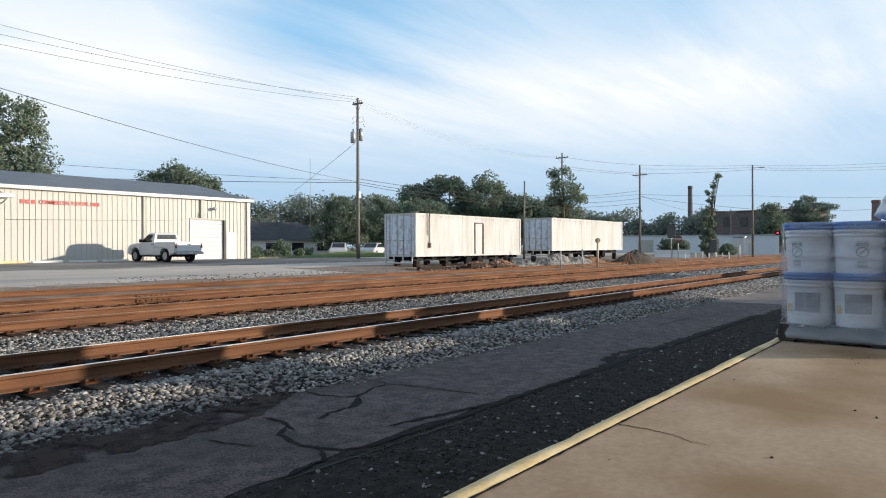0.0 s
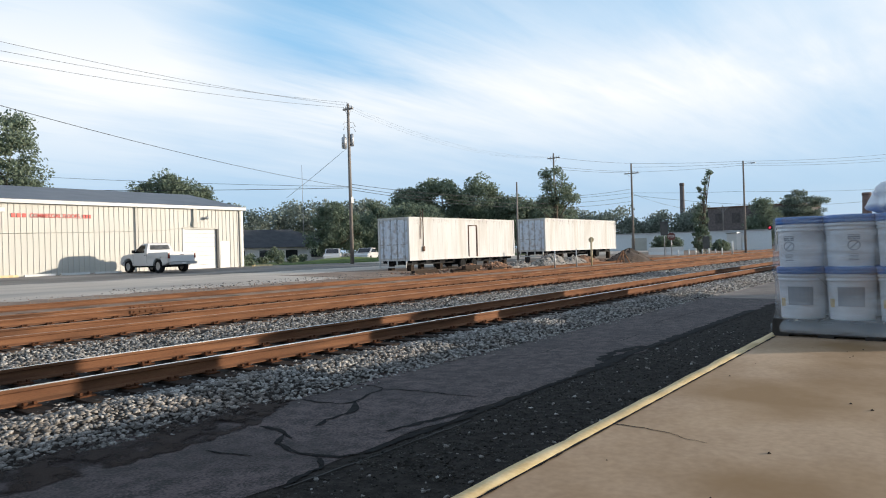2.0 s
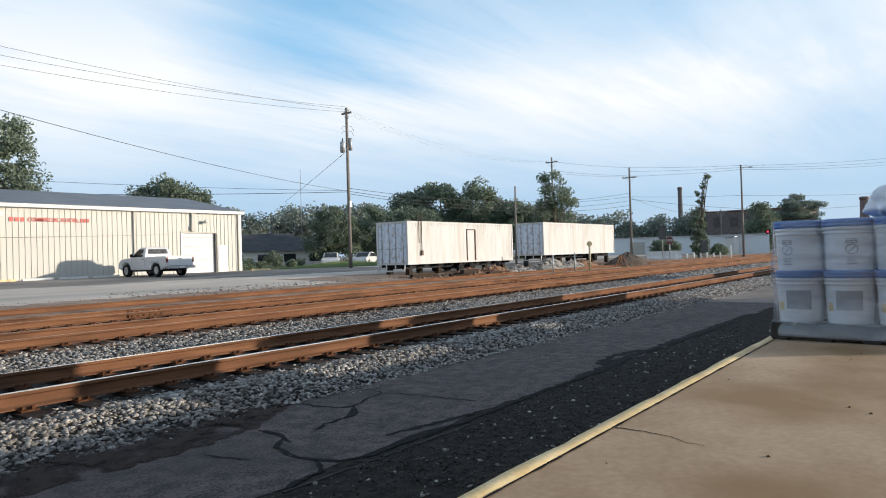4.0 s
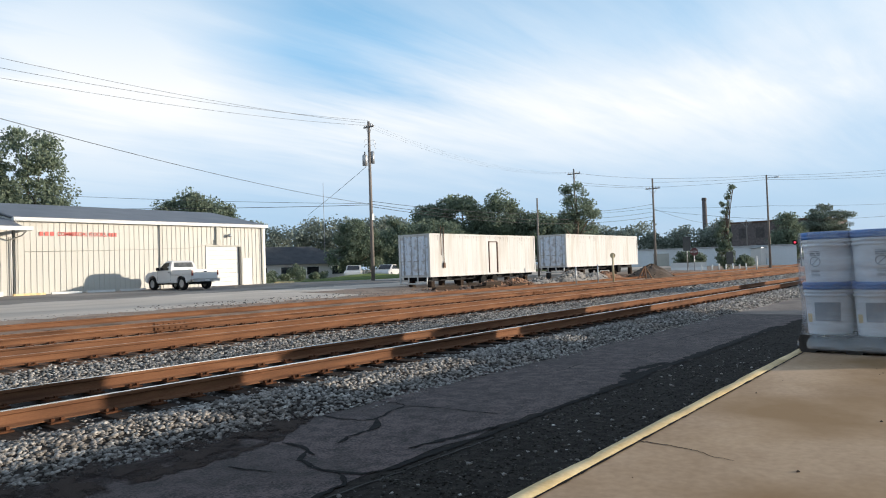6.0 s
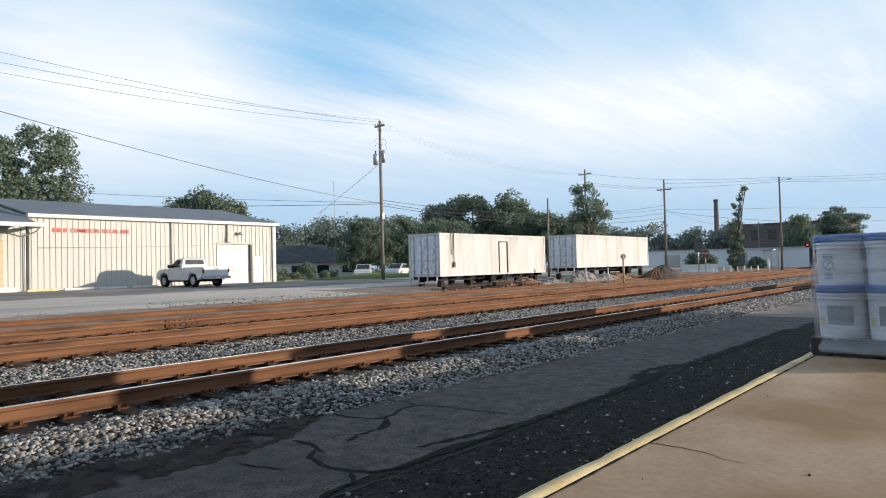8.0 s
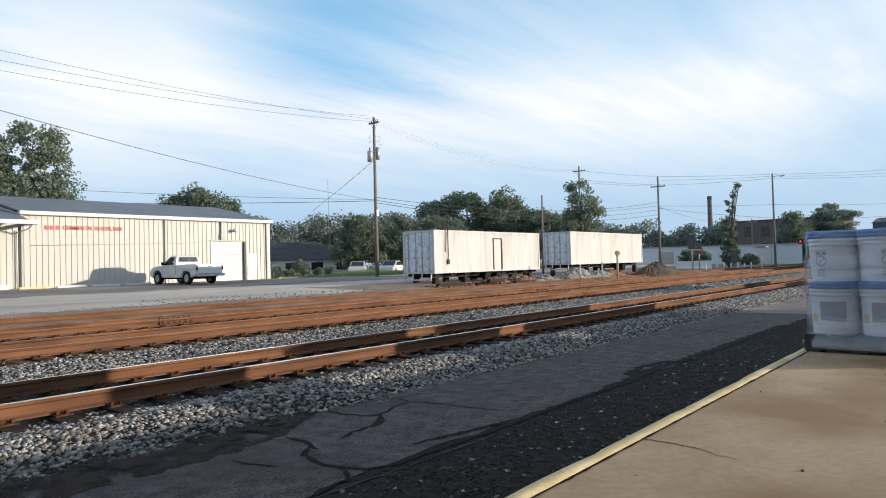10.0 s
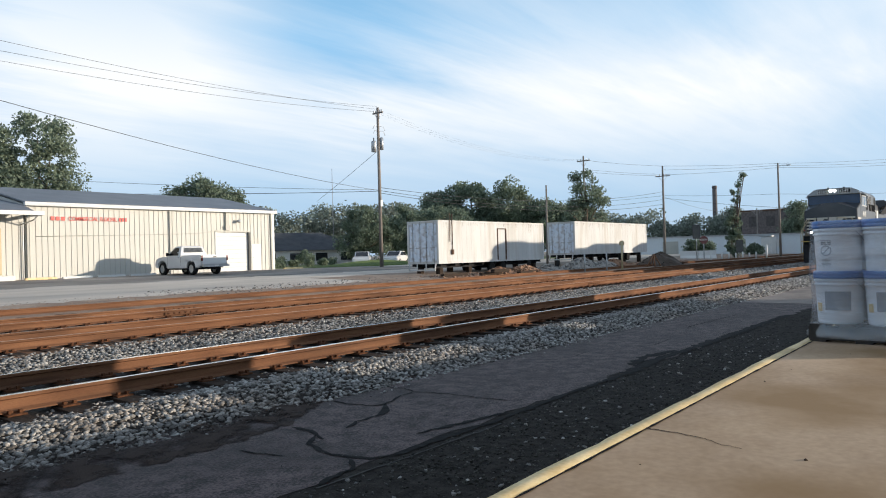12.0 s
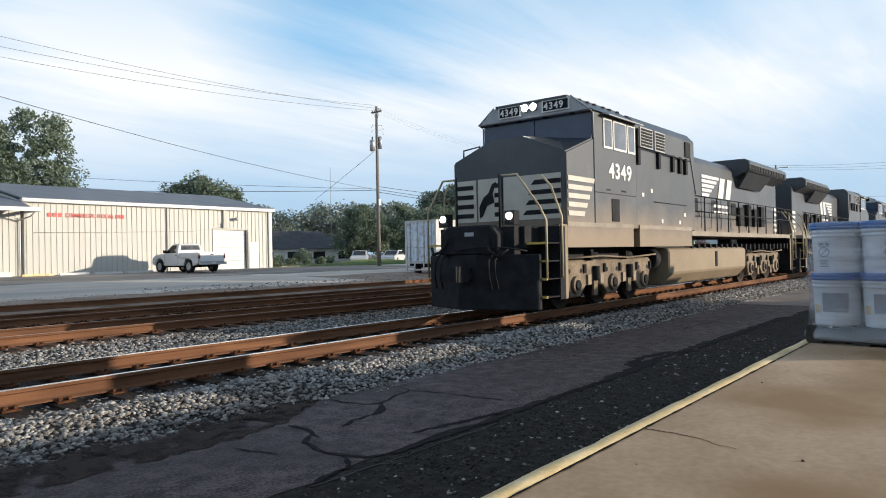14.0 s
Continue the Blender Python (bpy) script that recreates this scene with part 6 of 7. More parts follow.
    bevelled(bm, .04)
    tank = part("fuel_tank", bm, M["tank"], t, "dusty tan fuel tank")
    for s in (-1, 1):
        bm = new_bm()
        y0, y1 = sorted((s * 1.50, s * 1.53))
        box(bm, 10.9, 11.05, y0, y1, .72, 1.2)
        part("sight_gauge", bm, M["blacksteel"], tank)
    bogie(t, 2.25, (0, 1.85, 3.70), wheels)
    bogie(t, 15.9, (0, 1.85, 3.70), wheels)
    return t


M["stepyellow"] = material("yellow_step_paint", (0.55, 0.36, 0.06), (0.72, 0.50, 0.12), 4, 0.6, bump=0.02)
M["brow"] = material("pale_brow_paint", (0.30, 0.31, 0.32), (0.42, 0.43, 0.44), 3, 0.6, bump=0.02)
# the blue of the reflected sky is put into the windscreen's colour
M["locoglass"] = material("sky_blue_cab_glass", (0.012, 0.032, 0.075), (0.022, 0.052, 0.110), 2, 0.18, bump=0)
# side panes: a bright reflection is put into this pale colour
M["sideglass"] = material("pale_reflection_cab_glass", (0.10, 0.115, 0.14), (0.22, 0.24, 0.27), 1.6, 0.12, bump=0)
M["dustywhite"] = material("dusty_white_paint", (0.46, 0.42, 0.35), (0.60, 0.56, 0.49), 2, 0.55, bump=0.0)
lead_wheels, other = [], []
loco = locomotive("black freight locomotive with white nose bars and lit headlights", True, lead_wheels)
second = locomotive("black trailing locomotive with white bars and markings", False, other)
trailing = [second] + [copy_thing(second, pose(0, 0, 0)) for k in range(3)]
TRACK_Y = 8.55


def train_front(t):
    """Where the lead unit's front stands: it comes in gathering speed."""
    u = 14.0 - t
    return 11.55 + 19.15 * u - 0.48 * u * u


def motions():
    for k, unit in enumerate([loco] + trailing):
        # the second unit runs with its long hood leading
        back = k == 1
        walk(unit, [(i / 2, pose(train_front(i / 2) + 22.75 * k + (22.2 if back else 0), TRACK_Y, RAIL_TOP, 0, 0, 180 if back else 0)) for i in range(29)])
    # the lead unit's wheels roll with the way it goes
    for w, ax in lead_wheels:
        walk(w, [(f / 30, pose(ax, 0, .52) @ Euler((0, (train_front(f / 30) - train_front(0)) / .52, 0)).to_matrix().to_4x4()) for f in range(0, 421)])


# ---- trees and hedges ----
def leaf_mesh(name, clumps, per, size, mat, seed, flat=0.0):
    """Leaves as small quads scattered round clump centres (x, y, z, radius)."""
    rng = np.random.default_rng(seed)
    c = np.repeat(np.array(clumps, float), per, axis=0)
    n = len(c)
    d = rng.normal(size=(n, 3))
    d /= np.linalg.norm(d, axis=1, keepdims=True)
    d *= (rng.random((n, 1)) ** 0.45) * c[:, 3:4]
    d[:, 2] *= 0.75 - flat
    p = c[:, :3] + d
    u = rng.normal(size=(n, 3))
    u /= np.linalg.norm(u, axis=1, keepdims=True)
    v = np.cross(u, rng.normal(size=(n, 3)))
    v /= np.linalg.norm(v, axis=1, keepdims=True)
    s = size * rng.uniform(0.6, 1.3, (n, 1))
    w = s * rng.uniform(0.45, 0.8, (n, 1))
    quad = np.stack((p - u * s, p + v * w, p + u * s, p - v * w), axis=1).reshape(-1, 3)
    me = bpy.data.meshes.new(name)
    me.vertices.add(4 * n)
    me.vertices.foreach_set("co", quad.ravel())
    me.loops.add(4 * n)
    me.loops.foreach_set("vertex_index", np.arange(4 * n, dtype=np.int32))
    me.polygons.add(n)
    me.polygons.foreach_set("loop_start", np.arange(0, 4 * n, 4, dtype=np.int32))
    me.update(calc_edges=True)
    me.materials.append(mat)
    return me


def tree(x, y, top, masses, label, mat="leaf", seed=0, clumps=70, per=70, size=.22, base=None, trunk=.28, lean=(0, 0), category="tree", name="tree", crad=(.7, 1.5), flat=0.0):
    """masses: crown lobes as (dx, dy, height, radius, height radius) over the foot."""
    rng = random.Random(seed)
    z0 = height(y) if base is None else base
    t = thing(name, pose(x, y, z0), label, category)
    h = top - z0
    bm = new_bm()
    pts = []
    n = 7
    for i in range(n + 1):
        f = i / n
        pts.append(Vector((lean[0] * f + rng.uniform(-.12, .12) * (i > 0), lean[1] * f + rng.uniform(-.12, .12) * (i > 0), h * .82 * f - (0.2 if i == 0 else 0))))
    for i in range(n):
        tube(bm, pts[i], pts[i + 1], trunk * (1 - .85 * i / n), trunk * (1 - .85 * (i + 1) / n), 9, caps=(i in (0, n - 1)))
    part("trunk", bm, M["bark"], t)
    centres = []
    lobes = [m[3] ** 2 * m[4] for m in masses]
    tot = sum(lobes)
    for m, vol in zip(masses, lobes):
        k = max(4, int(clumps * vol / tot))
        for i in range(k):
            a, b = rng.uniform(0, 2 * math.pi), rng.uniform(-1, 1)
            r = rng.uniform(.45, 1.0) ** .5
            q = math.sqrt(1 - b * b)
            centres.append((m[0] + m[3] * r * q * math.cos(a), m[1] + m[3] * r * q * math.sin(a), m[2] + m[4] * r * b, rng.uniform(*crad)))
        bm = new_bm()
        for i in range(3):
            c = centres[-1 - i]
            s = pts[rng.randint(2, 5)]
            mid = (s + Vector(c[:3])) / 2 + Vector((0, 0, .3))
            tube(bm, s, mid, trunk * .32, trunk * .2, 6)
            tube(bm, mid, c[:3], trunk * .2, .03, 6)
        part("limb", bm, M["bark"], t)
    me = leaf_mesh("crown", centres, int(per * 2.0), size * .66, M[mat], seed + 50, flat)
    ob = new("crown", me)
    ob.parent = t
    return t


GREEN = "broad green deciduous tree with dense summer leaves"
tree(31.0, 80, 18.6, [(0, 0, 12.7, 3.6, 4.5), (-4.4, 1, 11.0, 3.6, 4.2), (.8, 0, 8.2, 3.9, 3.8), (-9, 2, 9.0, 4.0, 4.8), (-3, 0, 6.5, 5, 4)], "tall leafy oak rising behind the metal building", seed=1, clumps=330, per=60, size=.26, crad=(.8, 1.5))
tree(48.2, 76.3, 12.6, [(0, 0, 8.0, 2.8, 2.6), (-2.8, 1, 8.0, 1.2, 2.6), (2.4, -1.8, 7.0, 2.2, 2.4)], "rounded green tree behind the metal building roof", seed=2, clumps=170, per=60, size=.24)
tree(36.0, 96, 11.2, [(0, 0, 8.2, 4.0, 1.6), (5, 0, 7.6, 3, 1.2)], "low tree crown showing over the grey roof", seed=3, clumps=40, per=60, size=.28)
# trees behind the containers
tree(67.5, 56.5, 7.6, [(0, 0, 3.7, 3.2, 2.4), (-2.8, 1.5, 3.0, 2.8, 2.2), (2.6, -1.6, 3.8, 2.4, 2.4)], GREEN, seed=4, clumps=230, per=70, size=.24)
tree(75.8, 56.1, 12.0, [(0, 0, 7.0, 3.4, 3.4), (2.6, -4.0, 6.9, 3.4, 3.4), (-2.2, 3, 6.0, 3.0, 3.4), (1, -1, 3.6, 4.2, 2.6)], GREEN, seed=5, clumps=320, per=70, size=.25)
tree(81.2, 47.5, 9.6, [(0, 0, 4.8, 3.4, 2.8), (2, -2.6, 4.2, 3.0, 2.4)], GREEN, seed=6, clumps=170, per=70, size=.24)
tree(70.9, 36.4, 11.2, [(0, 0, 7.4, 1.5, 2.4), (.5, -.8, 5.2, 1.6, 2.6), (-.4, 1.0, 4.6, 1.7, 2.4), (-.4, .8, 9.6, .8, .7)], "airy tree with loose ragged top behind the container", seed=7, clumps=80, per=48, size=.19, crad=(.5, 1.0))
# trees at the roadside behind the pole
for k, (x, y, top, r) in enumerate(((53.0, 53.3, 6.6, 2.0), (57.8, 51.3, 7.6, 2.6), (60.5, 48.0, 7.2, 2.5), (63.5, 52.5, 7.8, 2.6))):
    tree(x, y, top, [(0, 0, 3.8, r, 2.3), (1.0, -1.2, 3.0, r * .8, 1.8), (-1.0, 1.2, 2.6, r * .8, 1.7)], "young broadleaf roadside tree with drooping leaves", seed=20 + k, clumps=95, per=70, size=.19, crad=(.5, 1.0), trunk=.16)
# far right
tree(81.8, 23.75, 9.9, [(0, 0, 1.6, 1.0, 1.6), (0, .12, 3.7, .85, 1.2), (0, .1, 5.3, .42, .8), (0, -.15, 6.5, .36, .7), (0, -.2, 7.3, .50, .5), (0, -.5, 8.1, .26, .6), (0, -.95, 9.1, .36, .35)], "thin vine-covered dead trunk with ragged leaf clumps", seed=31, clumps=120, per=30, size=.15, trunk=.15, crad=(.18, .44), lean=(0, -.7))
tree(112.6, 23.6, 8.4, [(0, 0, 4.4, 2.0, 3.0), (-.3, .9, 3.0, 1.7, 2.2), (.3, -1.2, 3.2, 1.7, 2.4)], "dense green tree beside the crossing", seed=32, clumps=90, per=60, size=.24)
tree(123.5, 20.6, 9.7, [(0, 0.3, 8.6, 1.5, .7), (0, -.6, 7.4, 3.0, .7), (0, .2, 6.0, 3.6, .8), (0, -.6, 4.2, 3.6, 1.2), (0, 0, 2.6, 3, 1.2)], "dark cedar with flat layered branches", "pineleaf", seed=33, clumps=190, per=60, size=.22, flat=.3, crad=(.8, 1.3))
tree(90.9, 30.9, 3.0, [(0, .4, 1.0, 1.2, 1.0), (.3, -.8, .9, 1.0, .8)], "dark bushy scrub before the pale long building", seed=34, clumps=46, per=60, size=.18, trunk=.1, name="shrub", category="shrub", crad=(.4, .8))
tree(100.5, 26.8, 2.2, [(0, 0, .6, 1.2, .7)], "dark bushy scrub before the pale long building", seed=35, clumps=30, per=60, size=.18, trunk=.1, name="shrub", category="shrub", crad=(.4, .7))

# shrubs by the building
for k, (x, y, r, h) in enumerate(((42.6, 50.2, .95, 1.3), (43.6, 52.3, .8, 1.8), (38.6, 49.5, .55, .7), (39.6, 51.0, .6, .8), (45.5, 51.6, .7, .8), (40.7, 50.2, .6, .9), (37.6, 49.0, .5, .6), (47.2, 52.6, .8, .9), (41.5, 53.0, .8, 1.1))):
    t = thing("shrub", pose(x, y, height(y) - .12), "clipped round green shrub on the grass" if k == 0 else "leafy green garden shrub", "shrub")
    cs = [(random.Random(k * 9 + i).uniform(-r, r) * .6, random.Random(k * 7 + i).uniform(-r, r) * .6, h * (.25 + .6 * random.Random(k * 5 + i).random()), r * .5) for i in range(14)]
    ob = new("foliage", leaf_mesh("foliage", cs, 90, .09, M["leaf"], 70 + k))
    ob.parent = t


def woods(name, x0, y0, x1, y1, h0, h1, n, per, size, seed, label, base=1.0):
    """A far wood edge: crowns stand along a line, uneven in height and depth, haze put into their colour."""
    rng = random.Random(seed)
    cs = []
    for i in range(n):
        f = rng.random()
        x, y = x0 + (x1 - x0) * f, y0 + (y1 - y0) * f
        bump = .5 + .5 * math.sin(f * 23 + seed) * math.sin(f * 9.1 + 2 * seed)
        top = h0 + (h1 - h0) * bump
        r = rng.uniform(1.2, 2.6)
        z = base + (top - r * .5) * rng.random() ** .6
        q = rng.uniform(-3, 5)
        nx, ny = -(y1 - y0), (x1 - x0)
        ln = math.hypot(nx, ny)
        cs.append((x + q * nx / ln, y + q * ny / ln, z, r))
    ob = new(name, leaf_mesh(name, cs, int(per * 1.6), size * .72, M["leafhaze"], seed))
    return tagged(ob, label, "trees", kind="stuff")


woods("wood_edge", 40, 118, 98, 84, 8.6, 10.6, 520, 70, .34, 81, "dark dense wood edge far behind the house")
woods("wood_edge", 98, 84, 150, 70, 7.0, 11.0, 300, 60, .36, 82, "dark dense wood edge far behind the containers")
woods("wood_edge", 143, 66, 168, 30, 6.0, 9.5, 300, 60, .40, 83, "green tree line behind the pale long building, haze put into its colour")
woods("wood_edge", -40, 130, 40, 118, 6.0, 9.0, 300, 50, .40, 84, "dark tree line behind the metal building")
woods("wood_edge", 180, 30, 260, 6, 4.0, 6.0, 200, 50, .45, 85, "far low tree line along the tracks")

# ---- ballast and grit ----
def stones(name, count, x0, x1, y0, y1, size, mat, seed, label, bias=1.0, sink=.3, mound=None):
    """Loose broken stones: squashed, jittered octahedra with cut corners."""
    rng = np.random.default_rng(seed)
    x = x0 + (x1 - x0) * rng.random(count) ** bias
    y = y0 + (y1 - y0) * rng.random(count)
    z = np.interp(y, [p[0] for p in PROFILE], [p[1] for p in PROFILE])
    if mound:
        # strewn over a heap: centre, half-widths and height
        cx, cy, rx, ry, top = mound
        f, turn = np.sqrt(rng.random(count)) * 1.08, rng.uniform(0, 2 * np.pi, count)
        x, y = cx + rx * f * np.cos(turn), cy + ry * f * np.sin(turn)
        z = np.interp(y, [p[0] for p in PROFILE], [p[1] for p in PROFILE]) + top * np.clip(1 - f ** 1.25, 0, 1)
    s = size * rng.uniform(.55, 1.35, count)
    base = np.array([(1, .2, 0), (-.9, .35, .1), (.15, 1, -.1), (-.2, -.95, .15), (.3, .1, .8), (-.25, -.1, -.8), (.55, -.6, .5), (-.5, .6, .55)])
    tris = [(0, 2, 4), (2, 7, 4), (7, 1, 4), (1, 3, 4), (3, 6, 4), (6, 0, 4), (0, 5, 2), (2, 5, 1), (2, 1, 7), (1, 5, 3), (3, 5, 0), (3, 0, 6)]
    nv, nt = len(base), len(tris)
    pts = base[None] * rng.uniform(.65, 1.25, (count, nv, 3)) * (s[:, None, None] * np.array([1, .85, .7]))
    a = rng.uniform(0, 2 * np.pi, count)
    b = rng.uniform(-.7, .7, count)
    ca, sa, cb, sb = np.cos(a), np.sin(a), np.cos(b), np.sin(b)
    px, py, pz = pts[..., 0], pts[..., 1], pts[..., 2]
    py, pz = py * cb[:, None] - pz * sb[:, None], py * sb[:, None] + pz * cb[:, None]
    px, py = px * ca[:, None] - py * sa[:, None], px * sa[:, None] + py * ca[:, None]
    co = np.stack((px + x[:, None], py + y[:, None], pz + (z + s * sink * rng.uniform(-.3, 1.4, count))[:, None]), axis=-1)
    idx = (np.array(tris)[None] + (np.arange(count) * nv)[:, None, None]).reshape(-1)
    me = bpy.data.meshes.new(name)
    me.vertices.add(count * nv)
    me.vertices.foreach_set("co", co.ravel())
    me.loops.add(len(idx))
    me.loops.foreach_set("vertex_index", idx.astype(np.int32))
    me.polygons.add(count * nt)
    me.polygons.foreach_set("loop_start", np.arange(0, len(idx), 3, dtype=np.int32))
    me.update(calc_edges=True)
    me.materials.append(mat)
    ob = new(name, me)
    return tagged(ob, label, "gravel", kind="stuff")


ROCK = "loose pale grey crushed stone ballast beside the rails"
stones("ballast_stones", 15000, 1.0, 22, 6.12, 7.40, .034, M["stone"], 1, ROCK, 1.5)
stones("ballast_stones", 900, 1.0, 22, 7.3, 7.75, .026, M["stone"], 12, ROCK, 1.5, .1)
stones("ballast_stones", 9000, 22, 60, 6.10, 7.55, .052, M["stone"], 2, ROCK, 1.3)
stones("ballast_stones", 2600, 1.0, 24, 7.9, 9.2, .028, M["stone"], 3, "crushed stone between the main rails", 1.3, .1)
stones("ballast_stones", 19000, 2.0, 34, 9.55, 13.1, .036, M["stone"], 4, "crushed stone between two tracks", 1.3)
stones("ballast_stones", 7000, 34, 90, 9.40, 13.2, .075, M["stone"], 5, "crushed stone between two tracks", 1.2)
stones("ballast_stones", 3500, 3.0, 60, 13.5, 20.6, .040, M["clod"], 6, "rusty brown stones between the far tracks", 1.2)
stones("grit_stones", 5500, 4, 30, 2.7, 3.95, .015, M["gritdark"], 27, "dark grit below the platform", 1.6)
stones("grit_stones", 9000, .5, 12, 1.2, 3.95, .013, M["gritdark"], 7, "dark grit below the platform", 1.4)
stones("grit_stones", 1300, .5, 14, 1.3, 3.9, .016, M["grit"], 38, "scattered small stones below the platform", 1.2)
stones("grit_stones", 420, .5, 14, 1.3, 3.9, .024, M["stone"], 8, "scattered loose stones below the platform", 1.2)
stones("ballast_stones", 120, 1.5, 20, 5.85, 6.2, .024, M["stone"], 9, "strayed stones on the asphalt edge", 1.2, .8)
stones("grit_stones", 700, 1.2, 12, 4.1, 6.1, .007, M["grit"], 34, "fine pale grit strewn over the asphalt", 1.2, 1.2)
stones("dirt_clods", 1800, 29, 66, 21.9, 25.4, .085, M["clod"], 10, "reddish clods and broken rubble on the shoulder", 1.0)
stones("gravel_bits", 2600, 3, 40, 21.8, 25.2, .028, M["clod"], 11, "dark gravel bits on the dirt shoulder", 1.0)
stones("gravel_bits", 350, 4, 34, 22.2, 26.0, .032, M["stone"], 31, "pale broken stones on the dirt shoulder", 1.0)
stones("dirt_clods", 500, 14, 32, 22.4, 26.8, .045, M["grit"], 32, "dark crumbled asphalt along the lot's edge", 1.0)


# ---- poles and lines ----
def utility_pole(x, y, top, label, arms=(), r=.16, extras=None, lean=0.0):
    z0 = height(y)
    t = thing("utility_pole", pose(x, y, z0, 0, 0, 0), label, "utility pole", "utility poles")
    h = top - z0
    bm = new_bm()
    tube(bm, (0, 0, -.4), (lean, 0, h), r, r * .62, 12)
    part("pole", bm, M["pole"], t)
    for z, w in arms:
        bm = new_bm()
        c = lean * (z - z0) / h
        box(bm, c - .06, c + .06, -w, w, z - z0 - .06, z - z0 + .06)
        bevelled(bm, .01)
        arm = part("crossarm", bm, M["pole"], t)
        for y_ in (-w + .1, -w * .45, w * .45, w - .1):
            bm = new_bm()
            lathe(bm, [(.03, 0), (.06, .03), (.035, .07), (.06, .11), (.03, .17)], 10, (c, y_, z - z0 + .06))
            part("insulator", bm, M["steelgrey"], arm)
        bm = new_bm()
        pipe(bm, [(c, -w * .6, z - z0 - .05), (c + .05, 0, z - z0 - .75), (c, w * .6, z - z0 - .05)], .018, 5)
        part("brace", bm, M["steelgrey"], t)
    return t, z0


p1, z1 = utility_pole(41.65, 40.1, 13.9, "weathered wooden utility pole with transformer and crossarm", ((13.45, .55),), .17)
bm = new_bm()
lathe(bm, [(.10, 0), (.21, .03), (.21, .85), (.16, .92), (.05, .95)], 16, (-.32, .22, 10.2 - z1))
can = part("transformer", bm, M["steelgrey"], p1, "grey transformer can")
bm = new_bm()
lathe(bm, [(.04, .95), (.06, 1.0), (.035, 1.06), (.06, 1.1), (.02, 1.2)], 8, (-.32, .22, 10.2 - z1))
part("bushing", bm, M["rubber"], can)
bm = new_bm()
lathe(bm, [(.08, 0), (.15, .02), (.15, 1.0), (.06, 1.05)], 14, (.22, -.15, 10.4 - z1))
part("arrester", bm, M["steelgrey"], p1)
bm = new_bm()
for z in (12.4, 12.0):
    pipe(bm, [(-.5, .1, z - z1 - .3), (-.3, .1, z - z1), (0, 0, z - z1 - .1), (.35, -.2, z - z1), (.5, -.3, z - z1 - .4)], .02, 5)
part("cutout", bm, M["steelgrey"], p1)
bm = new_bm()
box(bm, -.12, .12, -.22, -.16, 5.0, 5.5)
part("meter_box", bm, M["trim"], p1)
utility_pole(78.2, 40.4, 13.3, "slim wooden utility pole behind the container", ((12.7, .85),), .15)
utility_pole(51.8, 30.4, 7.3, "short leaning wooden pole between the containers", (), .10, lean=.15)
utility_pole(87.6, 34.1, 12.2, "wooden utility pole beside the crossing road", ((10.9, .95),), .17)
p4, z4 = utility_pole(91.5, 21.3, 11.6, "wooden pole with a street light arm", (), .15, lean=-.12)
bm = new_bm()
pipe(bm, [(0, 0, 10.9), (.1, -.5, 11.05), (.15, -.9, 11.0)], .03, 6)
part("lamp_arm", bm, M["steelgrey"], p4)
bm = new_bm()
box(bm, .05, .25, -1.35, -.85, 10.92, 11.06)
bevelled(bm, .03)
part("lamp_head", bm, M["steelgrey"], p4)
utility_pole(116.1, 30.3, 7.5, "small wooden utility pole before the long building", ((7.0, .8),), .13)
mast = thing("radio_mast", pose(63.9, 70.3, .95), "thin grey radio mast behind the trees", "mast")
bm = new_bm()
tube(bm, (0, 0, 0), (0, 0, 12.6), .06, .03, 6)
part("mast_tube", bm, M["steelgrey"], mast)


def wire(a, b, sag, r=.012, label="thin dark overhead wire"):
    a, b = Vector(a), Vector(b)
    bm = new_bm()
    n = 18
    pts = []
    for i in range(n + 1):
        f = i / n
        p = a.lerp(b, f)
        p.z -= sag * 4 * f * (1 - f)
        pts.append(p)
    pipe(bm, pts, r, 5)
    return tagged(part("overhead_wire", bm, M["wire"]), label, "wire", "overhead wires")


# away from the tall pole, over the lot
for dy, z0, za, ya in ((-.45, 13.65, 12.6, 36.7), (.05, 14.0, 12.05, 37.2), (.45, 13.65, 11.65, 37.6)):
    wire((41.65, 40.1 + dy, z0), (5.0, ya - .2, za), .55, .010)
wire((41.65, 40.1, 7.05), (3.6, 27.4, 8.5), .5, .014)
wire((41.65, 40.1, 7.1), (-10.0, 86.0, 12.6), 1.0, .014)
wire((41.65, 40.1, 7.0), (8.0, 77.0, 8.7), .5, .022, "thick black overhead cable")
wire((41.5, 40.3, 10.2), (45.9, 52.8, 7.2), .05, .016, "taut guy wire from the tall pole")
for z, zb in ((7.3, 8.6), (7.05, 7.6), (6.85, 7.0)):
    wire((41.65, 40.1, z), (87.6, 34.1, zb + .3), 1.15, .020)
for dy in (-.8, .0, .8):
    wire((78.2, 40.4 + dy, 12.85), (41.65, 40.1 + dy * .5, 13.6), 1.3, .004)
    wire((78.2, 40.4 + dy, 12.8 - abs(dy) * 1.6), (87.6, 34.1 + dy, 12.2 if dy == 0 else 11.05), .12, .014)
for k, (za, zb) in enumerate(((12.2, 12.9), (11.7, 12.4), (11.05, 12.0))):
    wire((87.6, 34.1, za), (91.5, 21.3, 11.55 - k * .25), .1, .014)
    wire((91.5, 21.3, 11.55 - k * .25), (112.0, 6.0, zb), .25, .014)
wire((87.6, 34.1, 8.4), (91.5, 21.3, 7.85), .1, .014)
wire((91.5, 21.3, 7.85), (112.0, 6.0, 8.2), .2, .014)
